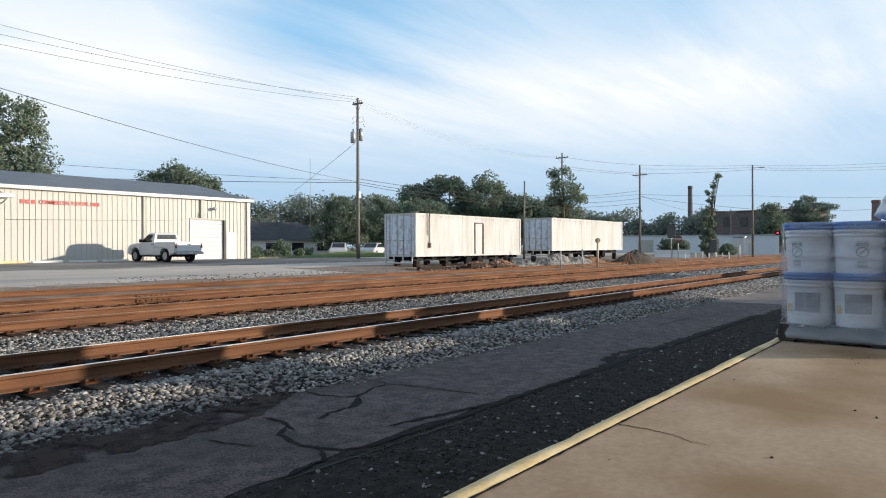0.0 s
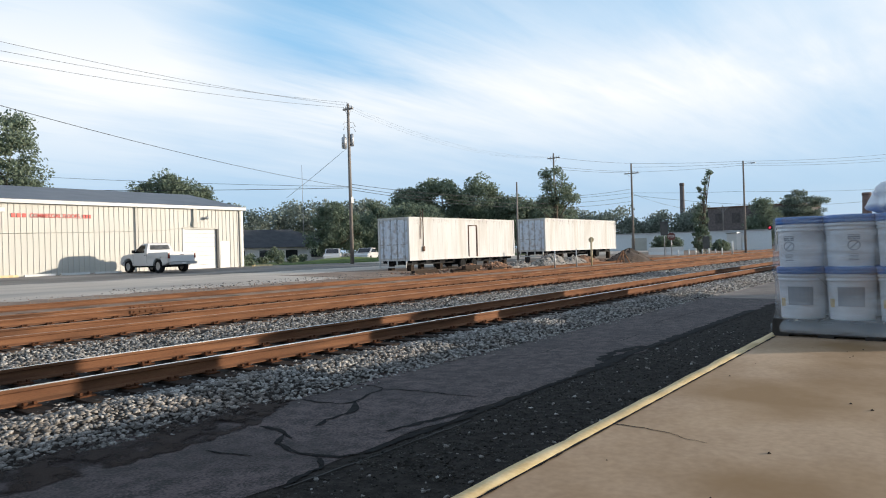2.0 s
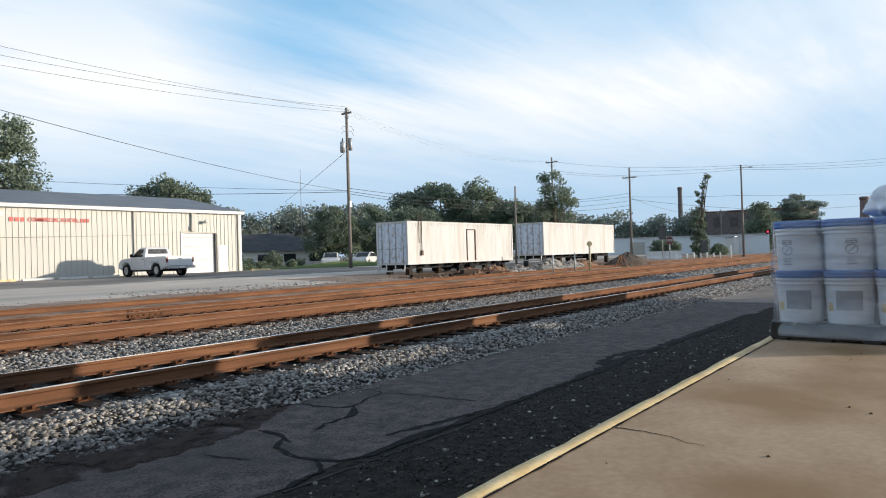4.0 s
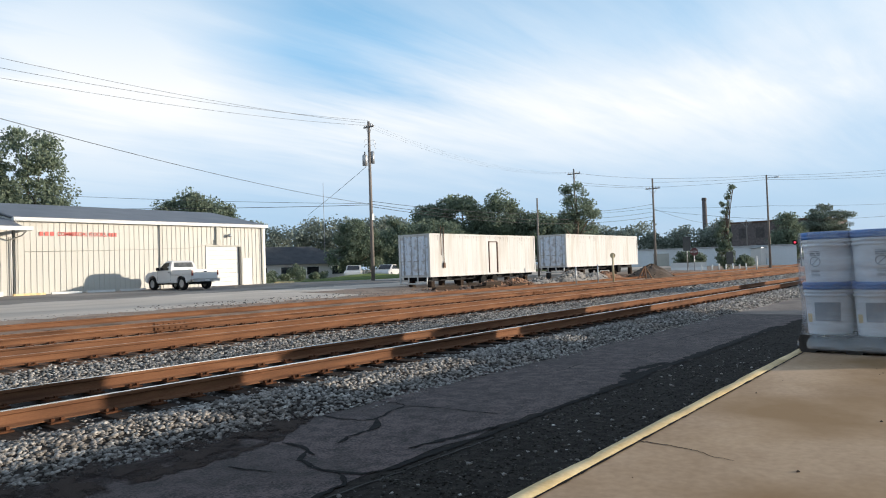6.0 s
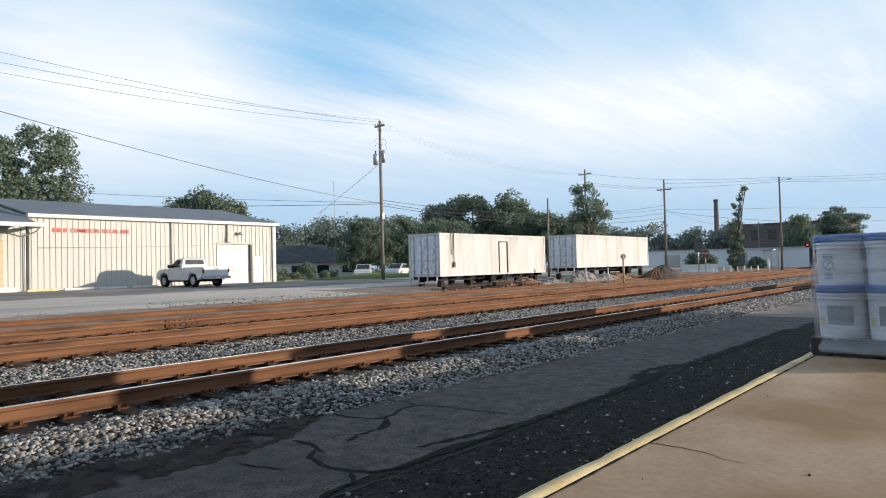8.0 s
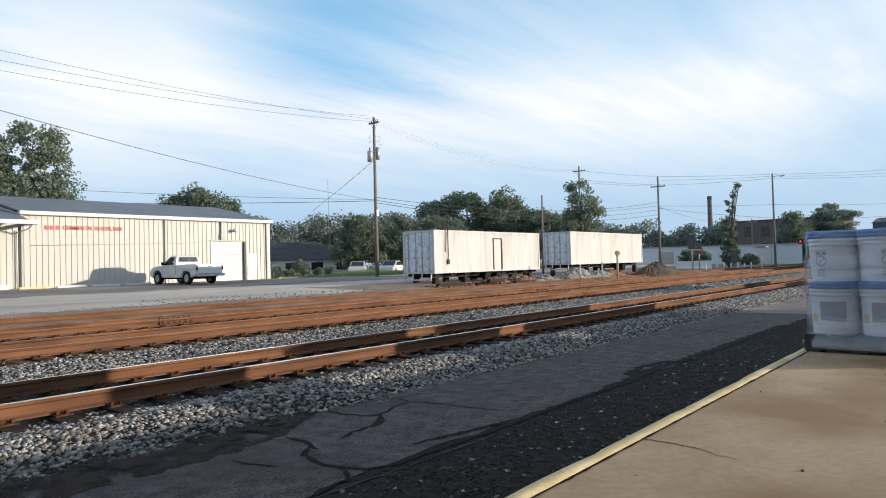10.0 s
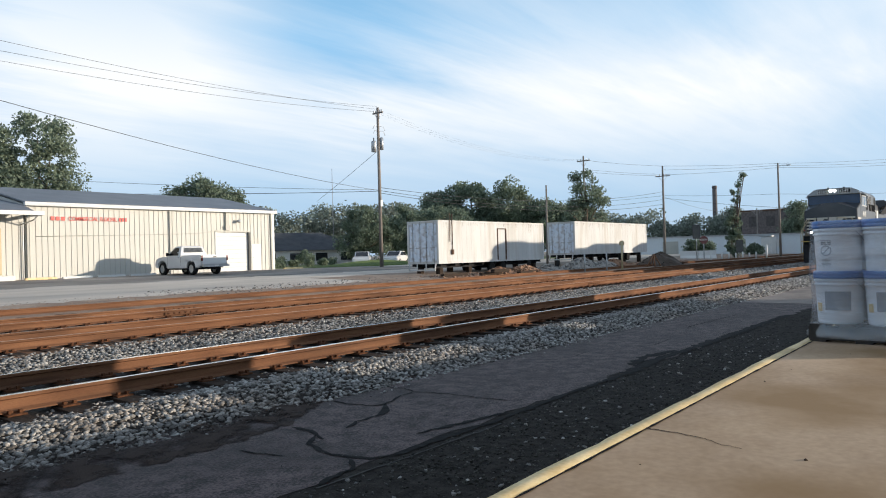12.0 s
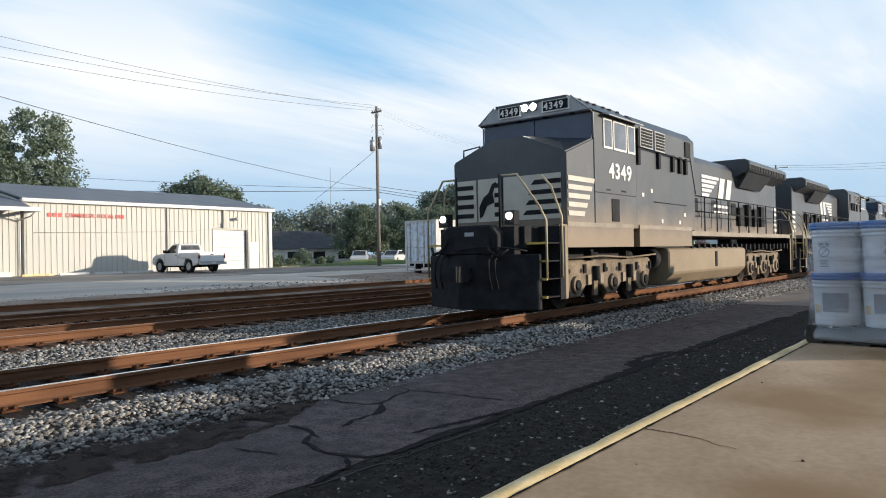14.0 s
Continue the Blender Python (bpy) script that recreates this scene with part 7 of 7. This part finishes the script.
wire((87.6, 34.1, 8.3), (116.1, 30.3, 7.0), .9, .016)
wire((87.6, 34.1, 8.1), (98.3, 18.3, 6.1), .25, .018)
wire((98.3, 18.3, 6.1), (112, 6.0, 6.9), .2, .016)
wire((78.2, 40.4, 7.6), (87.6, 34.1, 8.4), .1, .016)
wire((51.8, 30.4, 6.2), (78.2, 40.4, 7.4), .5, .014)


# ---- far buildings ----
def slab_house(m, L, W, wall_h, roof_h, label, wall, roof, windows=(), overhang=.5):
    t = thing("house", m, label, "house")
    bm = new_bm()
    box(bm, 0, L, 0, W, -.2, wall_h)
    part("wall", bm, wall, t)
    bm = new_bm()
    o = overhang
    base = [(-o, -o), (L + o, -o), (L + o, W + o), (-o, W + o)]
    v = [bm.verts.new((x, y, wall_h + .02)) for x, y in base] + [bm.verts.new((W * .45, W / 2, wall_h + roof_h)), bm.verts.new((L - W * .45, W / 2, wall_h + roof_h))]
    for f in ((0, 1, 5, 4), (1, 2, 5), (2, 3, 4, 5), (3, 0, 4), (3, 2, 1, 0)):
        bm.faces.new([v[i] for i in f])
    part("roof", bm, roof, t)
    for x0, x1, z0, z1 in windows:
        bm = new_bm()
        box(bm, x0 - .06, x1 + .06, -.04, .0, z0 - .06, z1 + .06)
        w = part("window", bm, M["trim"], t)
        bm = new_bm()
        box(bm, x0, x1, -.055, -.041, z0, z1)
        part("pane", bm, M["glass"], w)
    return t


M["pale"] = material("pale_far_wall", (0.60, 0.66, 0.70), (0.72, 0.76, 0.79), 0.3, 0.8, bump=0.05, grain=4, stain=(0.50, 0.52, 0.52), stain_scale=0.15, stain_amount=0.5)
M["shingle"] = material("dark_shingle", (0.035, 0.038, 0.045), (0.075, 0.078, 0.085), 1.2, 0.85, bump=0.3, grain=12)
slab_house(pose(43.5, 66.5, .62, 0, 0, -24), 17.0, 9.0, 1.9, 2.2, "low pale house with a dark shingle roof", M["trim"], M["shingle"],
           [(2.0 + k * 3.0, 3.4 + k * 3.0, .7, 1.6) for k in range(5)])

long_b = thing("long_building", pose(98.5, 46.8, .6, 0, 0, -68), "long pale flat-roofed warehouse beyond the crossing", "warehouse")
bm = new_bm()
box(bm, 0, 27.0, 0, 8, -.3, 2.55)
part("wall", bm, M["pale"], long_b)
bm = new_bm()
box(bm, -.1, 27.1, -.15, 8.1, 2.56, 2.72)
part("roof_edge", bm, M["steelgrey"], long_b)
for k in range(5):
    bm = new_bm()
    box(bm, 3 + k * 4.6, 5.2 + k * 4.6, -.06, -.004, .0 if k % 2 else .9, 2.0)
    part("loading_door", bm, M["darktrim"] if k % 2 else M["trim"], long_b)
gable = thing("white_shed", pose(105.9, 25.85, .3, 0, 0, -18), "small bright white shed at the end of the warehouse", "shed")
bm = new_bm()
prism(bm, [(0, 0), (2.3, 0), (2.3, 2.4), (0, 2.6)], 0, 3.5, "x")
part("wall", bm, M["trim"], gable)
bm = new_bm()
box(bm, 1.2, 2.0, -.03, -.002, 0, 1.9)
part("shed_door", bm, M["steelgrey"], gable)
bm = new_bm()
box(bm, -.15, 3.65, -.15, 2.45, 2.62, 2.70)
part("shed_roof", bm, M["steelgrey"], gable)

# far brick, greyed because distance haze is put into its colour
M["hazebrick"] = material("haze_grey_brick", (0.09, 0.075, 0.072), (0.17, 0.145, 0.14), 2.5, 0.9, bump=0.2)
M["board"] = material("weathered_board", (0.055, 0.048, 0.046), (0.11, 0.098, 0.094), 2, 0.9, bump=0.1)
mill = thing("brick_mill", pose(146, 24, 1.0), "old red brick mill building behind the trees", "mill")
bm = new_bm()
box(bm, 0, 22, 0, 17, -.2, 7.4)
part("wall", bm, M["hazebrick"], mill)
bm = new_bm()
box(bm, -.2, 22.2, -.2, 17.2, 7.41, 7.7)
part("parapet", bm, M["rustdark"], mill)
for k in range(5):
    for s in range(2):
        bm = new_bm()
        box(bm, -.06, -.004, 1.2 + k * 3.2, 2.8 + k * 3.2, 1.2 + s * 3.2, 3.2 + s * 3.2)
        part("window", bm, M["board"], mill, "boarded-up window")


def chimney(x, y, top, r, label, mat):
    t = thing("chimney", pose(x, y, .9), label, "chimney", "mill chimneys")
    bm = new_bm()
    tube(bm, (0, 0, 0), (0, 0, top - 1.6), r * 1.25, r * .98, 18)
    part("shaft", bm, mat, t)
    bm = new_bm()
    lathe(bm, [(r * 1.0, 0), (r * 1.12, .15), (r * 1.12, .5), (r * .95, .7)], 18, (0, 0, top - 1.6))
    part("crown", bm, mat, t)
    return t


chimney(171.6, 54.2, 16.3, .52, "tall round brick mill chimney, haze put into its grey colour", M["hazebrick"])
chimney(189.2, 17.3, 12.2, .9, "square-topped brick mill chimney", M["brick"])
chimney(190.5, 14.6, 11.6, .8, "lower brick mill chimney", M["brick"])


# ---- cars behind the road ----
def sedan(m, paint, label):
    t = thing("car", m, label, "car", "parked cars")
    bm = new_bm()
    prism(bm, [(-2.2, .35), (-2.2, .75), (-1.9, .88), (-1.25, .92), (1.0, .95), (1.9, .85), (2.2, .65), (2.2, .35)], -.85, .85, "y")
    bevelled(bm, .08, 2)
    part("body", bm, paint, t)
    bm = new_bm()
    prism(bm, [(-1.45, .90), (-.85, 1.38), (.35, 1.40), (1.15, .92)], -.72, .72, "y")
    bevelled(bm, .06, 2)
    part("cabin", bm, paint, t)
    for s in (-1, 1):
        bm = new_bm()
        bm.faces.new([bm.verts.new((x, s * .735, z)) for x, z in ((-1.2, .95), (-.78, 1.30), (.30, 1.32), (.9, .95))])
        thin(bm, .01)
        part("side_glass", bm, M["glass"], t)
    bm = new_bm()
    bm.faces.new([bm.verts.new(p) for p in ((1.12, -.62, .96), (1.12, .62, .96), (.42, .58, 1.36), (.42, -.58, 1.36))])
    thin(bm, .01)
    part("windscreen", bm, M["glass"], t)
    for x in (-1.35, 1.35):
        for s in (-1, 1):
            bm = new_bm()
            tube(bm, (x, s * .62, .32), (x, s * .87, .32), .32, .32, 18)
            bevelled(bm, .03)
            w = part("tyre", bm, M["rubber"], t)
            bm = new_bm()
            tube(bm, (x, s * .86, .32), (x, s * .885, .32), .19, .19, 12)
            part("hubcap", bm, M["steelgrey"], w)
    return t


sedan(pose(49.8, 50.6, height(50.6) - .1, 0, 0, 222), M["paint"], "white sedan parked behind the road")
sedan(pose(52.6, 48.6, height(48.6) - .1, 0, 0, 205), M["paint"], "white sedan parked by the roadside trees")
sedan(pose(79.0, 43.5, height(43.5), 0, 0, 10), M["paint"], "white car passing behind the container")


# ---- heaps and clutter beside the track ----
def heap(x, y, rx, ry, h, mat, label, seed, bumps=.18):
    rng = random.Random(seed)
    bm = new_bm()
    n, m = 34, 9
    rows_ = []
    for j in range(m + 1):
        f = j / m
        row = []
        for i in range(n):
            a = 2 * math.pi * i / n
            k = 1 + bumps * noise.noise(Vector((math.cos(a) * 2 + seed, math.sin(a) * 2, f * 3)))
            z = h * (1 - f ** 1.25) * (1 + bumps * noise.noise(Vector((math.cos(a) * 3, math.sin(a) * 3 + seed, f * 4)))) - (.1 if j == m else 0)
            row.append(bm.verts.new((rx * f * k * math.cos(a), ry * f * k * math.sin(a), z)))
        rows_.append(row)
    for a, b in zip(rows_[:-1], rows_[1:]):
        for i in range(n):
            bm.faces.new((a[i], b[i], b[(i + 1) % n], a[(i + 1) % n]))
    bmesh.ops.remove_doubles(bm, verts=bm.verts, dist=.001)
    ob = part("soil_mound", bm, mat)
    ob.matrix_basis = pose(x, y, height(y))
    return tagged(ob, label, "heap", "heaps beside the track")


M["darksoil"] = material("dark_soil", (0.045, 0.032, 0.024), (0.11, 0.08, 0.06), 2.5, 0.95, bump=0.7, grain=20)
M["greyrock"] = material("grey_rubble", (0.20, 0.18, 0.16), (0.40, 0.37, 0.33), 4, 0.95, bump=0.8, grain=16)
heap(55.5, 22.0, 3.2, 1.6, 1.05, M["darksoil"], "heap of dark soil beside the track", 3)
heap(48.5, 22.8, 2.6, 1.2, .62, M["dirt"], "heap of red dirt before the containers", 5)
heap(43.6, 22.9, 3.0, 1.1, .78, M["greyrock"], "heap of grey broken rubble", 6, .3)
heap(46.6, 22.7, 1.9, 1.0, .60, M["greyrock"], "lower heap of grey broken rubble", 16, .3)
heap(40.0, 23.4, 1.8, .9, .42, M["greyrock"], "low heap of rubble under the container", 7, .35)
heap(37.2, 23.5, 1.6, .8, .46, M["dirt"], "low heap of red dirt under the container", 8, .4)
heap(34.6, 23.6, 1.4, .7, .40, M["dirt"], "low heap of red dirt beside the timbers", 18, .4)
for k, (cx, cy, rx, ry, top, n, size, mat) in enumerate((
        (43.6, 22.9, 3.0, 1.1, .78, 900, .085, "stone"), (46.6, 22.7, 1.9, 1.0, .60, 500, .08, "stone"), (40.0, 23.4, 1.8, .9, .42, 380, .09, "stone"),
        (48.5, 22.8, 2.6, 1.2, .62, 260, .09, "clod"), (37.2, 23.5, 1.6, .8, .46, 260, .11, "clod"), (34.6, 23.6, 1.4, .7, .40, 220, .11, "clod"),
        (60.0, 23.6, 2.6, 1.0, .5, 160, .09, "clod"), (55.5, 22.0, 3.2, 1.6, 1.05, 260, .07, "gritdark"))):
    stones("heap_rubble", n, 0, 1, 0, 1, size, M[mat], 60 + k, "broken rubble lying on the heap", 1.0, .3, (cx, cy, rx, ry, top))
heap(47.0, 45.8, 9.0, 1.7, .50, M["grass"], "low mown grass bank beside the road", 27, .12)
heap(60.0, 23.6, 2.6, 1.0, .5, M["dirt"], "heap of red dirt before the containers", 9)
for k, (x, y, ln, turn, z) in enumerate(((30.6, 23.9, 2.5, 6, 0), (33.5, 23.2, 2.5, -4, 0), (36.2, 22.7, 2.4, 9, 0), (33.8, 23.0, 2.3, 12, .18))):
    bm = new_bm()
    box(bm, -ln / 2, ln / 2, -.12, .12, 0, .18)
    bevelled(bm, .02)
    ob = part("old_tie", bm, M["tie"])
    ob.matrix_basis = pose(x, y, height(y) + .01 + z, 0, 0, turn)
    tagged(ob, "old tarred timber tie lying on the dirt", "railway tie", "loose ties")
for k, (x, y, r) in enumerate(((39.0, 24.3, .36), (42.2, 24.0, .34))):
    bm = new_bm()
    prof = [(r * .55, -.1), (r * .95, -.1), (r, 0), (r * .95, .1), (r * .55, .1)]
    rings = [[bm.verts.new((q * math.cos(2 * math.pi * i / 20), d, q * math.sin(2 * math.pi * i / 20))) for i in range(20)] for q, d in prof]
    for a, b in zip(rings, rings[1:] + rings[:1]):
        for i in range(20):
            bm.faces.new((a[i], a[(i + 1) % 20], b[(i + 1) % 20], b[i]))
    bmesh.ops.recalc_face_normals(bm, faces=bm.faces)
    ob = part("loose_tyre", bm, M["rubber"])
    ob.matrix_basis = pose(x, y, height(y) + r * .93, 12, 0, 25)
    tagged(ob, "worn black tyre leaning by the containers", "tyre")


def marker(x, y, h, label, mat, head=None, r=.05):
    t = thing("marker_post", pose(x, y, height(y)), label, "post", "posts beside the track")
    bm = new_bm()
    tube(bm, (0, 0, -.1), (0, 0, h), r, r, 8)
    part("post", bm, mat, t)
    if head:
        bm = new_bm()
        tube(bm, (-.02, 0, h - .1), (.02, 0, h - .1), head, head, 12)
        bmesh.ops.rotate(bm, verts=bm.verts, cent=(0, 0, h - .1), matrix=Matrix.Rotation(radians(40), 3, "Z"))
        part("disc", bm, M["handrail"], t)
    return t


marker(45.8, 20.9, 1.95, "pale marker post with a round head", M["handrail"], .19, .07)
marker(44.0, 21.2, 1.25, "short leaning pale pipe", M["steelgrey"], None, .05)
marker(41.0, 21.3, 1.15, "short leaning pale pipe", M["steelgrey"], None, .05)
marker(68.0, 22.0, .75, "short white marker post", M["trim"], None, .06)
for k in range(6):
    marker(76.5 + k * .9, 23.6 - k * .45, .62 + .1 * (k % 2), "short white bollard by the crossing", M["trim"], None, .08)
marker(84.0, 21.0, 1.5, "white marker post by the crossing", M["trim"], None, .10)
# trestle
tr = thing("trestle", pose(51.5, 20.9, height(20.9)), "rusty orange trestle barrier beside the track", "barrier")
for a, b in (((-.6, -.3, 0), (0, 0, 1.0)), ((.6, -.3, 0), (0, 0, 1.0)), ((-.5, .4, 0), (0, 0, 1.0)), ((.9, .6, 0), (0, 0, .95))):
    bm = new_bm()
    tube(bm, a, b, .04, .04, 6)
    part("leg", bm, M["dirt"], tr)
# white concrete barriers
for k in range(2):
    bm = new_bm()
    prism(bm, [(-.3, 0), (.3, 0), (.12, .35), (.09, .85), (-.09, .85), (-.12, .35)], -.9, .9, "x")
    ob = part("road_barrier", bm, M["trim"])
    ob.matrix_basis = pose(75.4 + k * .72, 26.7 - k * 1.7, height(26) - .02, 0, 0, -67)
    tagged(ob, "white concrete road barrier by the crossing", "barrier", "road barriers")


# the shade lying on the sign is put into this dark red
M["shadedred"] = material("shaded_red_sign", (0.15, 0.06, 0.055), (0.22, 0.085, 0.075), 3, 0.6, bump=0)


def sign_post(x, y, h, label, kind_):
    t = thing("road_sign", pose(x, y, height(y), 0, 0, -70), label, "road sign")
    bm = new_bm()
    tube(bm, (0, 0, -.1), (0, 0, h), .045, .045, 8)
    part("post", bm, M["steelgrey"], t)
    if kind_ == "octagon":
        bm = new_bm()
        prism(bm, [(.42 * math.cos(radians(22.5 + 45 * i)), h - .35 + .42 * math.sin(radians(22.5 + 45 * i))) for i in range(8)], -.06, -.045, "y")
        f = part("sign_face", bm, M["shadedred"], t, "red octagonal sign face with shade put into its colour")
        lettering("STOP", .27, pose(-.33, -.064, h - .44, 90, 0, 0), M["trim"], f, "sign_word", .002)
    else:
        bm = new_bm()
        box(bm, -.36, .36, -.06, -.045, h - 1.5, h - .1)
        bevelled(bm, .01)
        part("sign_face", bm, M["jambshade_signback"], t, "dark weathered sign back")
    return t


sign_post(71.2, 23.7, 2.35, "red octagonal stop sign on a steel post", "octagon")
sign_post(70.0, 24.0, 3.6, "tall dark sign board on a post", "board")
sign_post(80.5, 22.9, 2.1, "small weathered sign on a white post", "board")

signal = thing("crossing_signal", pose(93.2, 18.2, height(18.2)), "crossing signal mast with lit red lamps", "signal")
bm = new_bm()
tube(bm, (0, 0, -.1), (0, 0, 3.9), .07, .06, 10)
part("mast", bm, M["steelgrey"], signal)
bm = new_bm()
box(bm, -.05, .05, -.75, .75, 3.08, 3.14)
part("lamp_bar", bm, M["steelgrey"], signal)
for s in (-.62, .62):
    bm = new_bm()
    tube(bm, (-.06, s, 3.11), (-.03, s, 3.11), .30, .30, 20)
    d = part("backboard", bm, M["rubber"], signal)
    bm = new_bm()
    tube(bm, (-.10, s, 3.11), (-.062, s, 3.11), .13, .13, 16)
    part("red_lens", bm, M["red_on"], d)
bm = new_bm()
box(bm, -.35, .35, .3, .9, 0, 1.0)
bevelled(bm, .03)
cbox = part("control_box", bm, M["trim"])
cbox.matrix_basis = pose(94.5, 17.6, height(17.6))
tagged(cbox, "white steel control cabinet by the crossing", "cabinet")
CRACKS = [
    ([(6.39, 6.2), (6.43, 5.89), (6.34, 5.63), (6.44, 5.19), (6.47, 4.64), (6.5, 4.35)], 0.016),
    ([(6.34, 5.63), (5.98, 5.58), (5.62, 5.42), (5.48, 5.54), (5.43, 5.85), (5.45, 6.1)], 0.022),
    ([(5.62, 5.42), (5.45, 5.26), (5.3, 5.15), (5.15, 5.12)], 0.05),
    ([(5.15, 5.12), (4.9, 5.11), (4.64, 5.01)], 0.032),
    ([(4.38, 5.52), (4.39, 5.29), (4.3, 5.05), (4.24, 4.88)], 0.03),
    ([(4.3, 5.05), (4.07, 4.87), (3.98, 4.69), (3.96, 4.56), (3.97, 4.3), (4.04, 4.1), (4.24, 3.99)], 0.03),
    ([(3.57, 5.23), (3.62, 5.03), (3.69, 4.74)], 0.016),
    ([(4.24, 4.0), (4.75, 4.0), (5.23, 3.98), (5.64, 3.95), (6.2, 3.97), (6.68, 3.98), (7.2, 3.99), (8.72, 3.98)], 0.055),
    ([(8.72, 3.98), (10.03, 4.1), (11.05, 4.06), (14.09, 4.05), (17.95, 4.05)], 0.13),
    ([(9.4, 4.2), (10.2, 4.34), (11.1, 4.2)], 0.13),
    ([(4.85, 4.3), (5.3, 4.2), (5.7, 4.12), (6.0, 4.05)], 0.05),
    ([(3.95, 4.27), (3.83, 4.05), (3.77, 4.01), (3.58, 4.0), (3.35, 3.93)], 0.04),
    ([(14.33, 5.19), (15.33, 5.18), (17.53, 5.1)], 0.02),
    ([(9.2, 5.5), (9.7, 5.3), (10.4, 5.35)], 0.012),
    ([(11.0, 4.9), (11.6, 4.75), (12.5, 4.8)], 0.014),
]
DECK_CRACK = ((2.35, 1.0), (2.345, .93), (2.34, 0.86), (2.325, 0.79), (2.28, 0.73), (2.265, 0.65))


# ---- cracks in the asphalt and the deck, joint bars on the far rails ----
strip_cracks = thing("asphalt_cracks", pose(0, 0, 0), "dark open cracks in the worn asphalt strip", "cracks", kind="structure")
for k, (pts, w) in enumerate(CRACKS):
    part("crack", crack(pts, w, k), M["crack"], strip_cracks)
bm = new_bm()
prev = None
rng = random.Random(2)
for i in range(26):
    f = i / 25
    k = min(int(f * 5), 4)
    (xa, ya), (xb, yb) = DECK_CRACK[k], DECK_CRACK[k + 1]
    x, y = xa + (xb - xa) * (f * 5 - k), ya + (yb - ya) * (f * 5 - k)
    x += rng.uniform(-.006, .006)
    y += rng.uniform(-.006, .006)
    w = .0045 * (1 - .7 * f)
    row = (bm.verts.new((x - w, y, 1.0315)), bm.verts.new((x + w, y, 1.0315)))
    if prev:
        bm.faces.new((prev[0], prev[1], row[1], row[0]))
    prev = row
part("deck_crack", bm, M["crack"], platform)
bars_ = thing("joint_bars", pose(0, 0, 0), "rusty bolted joint bars on the far rails", "joint bar", kind="structure")
for y, x in ((17.4, 9.75), (18.9, 10.6), (13.4, 26.0), (17.4, 29.0)):
    bm = new_bm()
    box(bm, x, x + 1.0, y - .055, y - .037, RAIL_TOP - .13, RAIL_TOP - .05)
    jb = part("joint_bar", bm, M["rust"], bars_)
    for k in range(6):
        bm = new_bm()
        tube(bm, (x + .09 + k * .165, y - .085, RAIL_TOP - .09), (x + .09 + k * .165, y - .055, RAIL_TOP - .09), .024, .024, 6)
        part("bolt", bm, M["clip"], jb)
# a few dark crumbs on the deck
bm = new_bm()
rng = random.Random(44)
for k in range(26):
    x, y, r = rng.uniform(1.6, 5.2), rng.uniform(-.3, .9), rng.uniform(.004, .012)
    v = [bm.verts.new((x + r * dx, y + r * dy * .6, 1.031 + r * dz)) for dx, dy, dz in ((1, .2, 0), (.2, 1, 0), (-1, .3, 0), (-.1, -1, 0), (.1, .1, .5))]
    for i in range(4):
        bm.faces.new((v[i], v[(i + 1) % 4], v[4]))
tagged(part("deck_crumbs", bm, M["tie"]), "dark crumbs of dirt lying on the platform", "crumbs", kind="stuff")


motions()
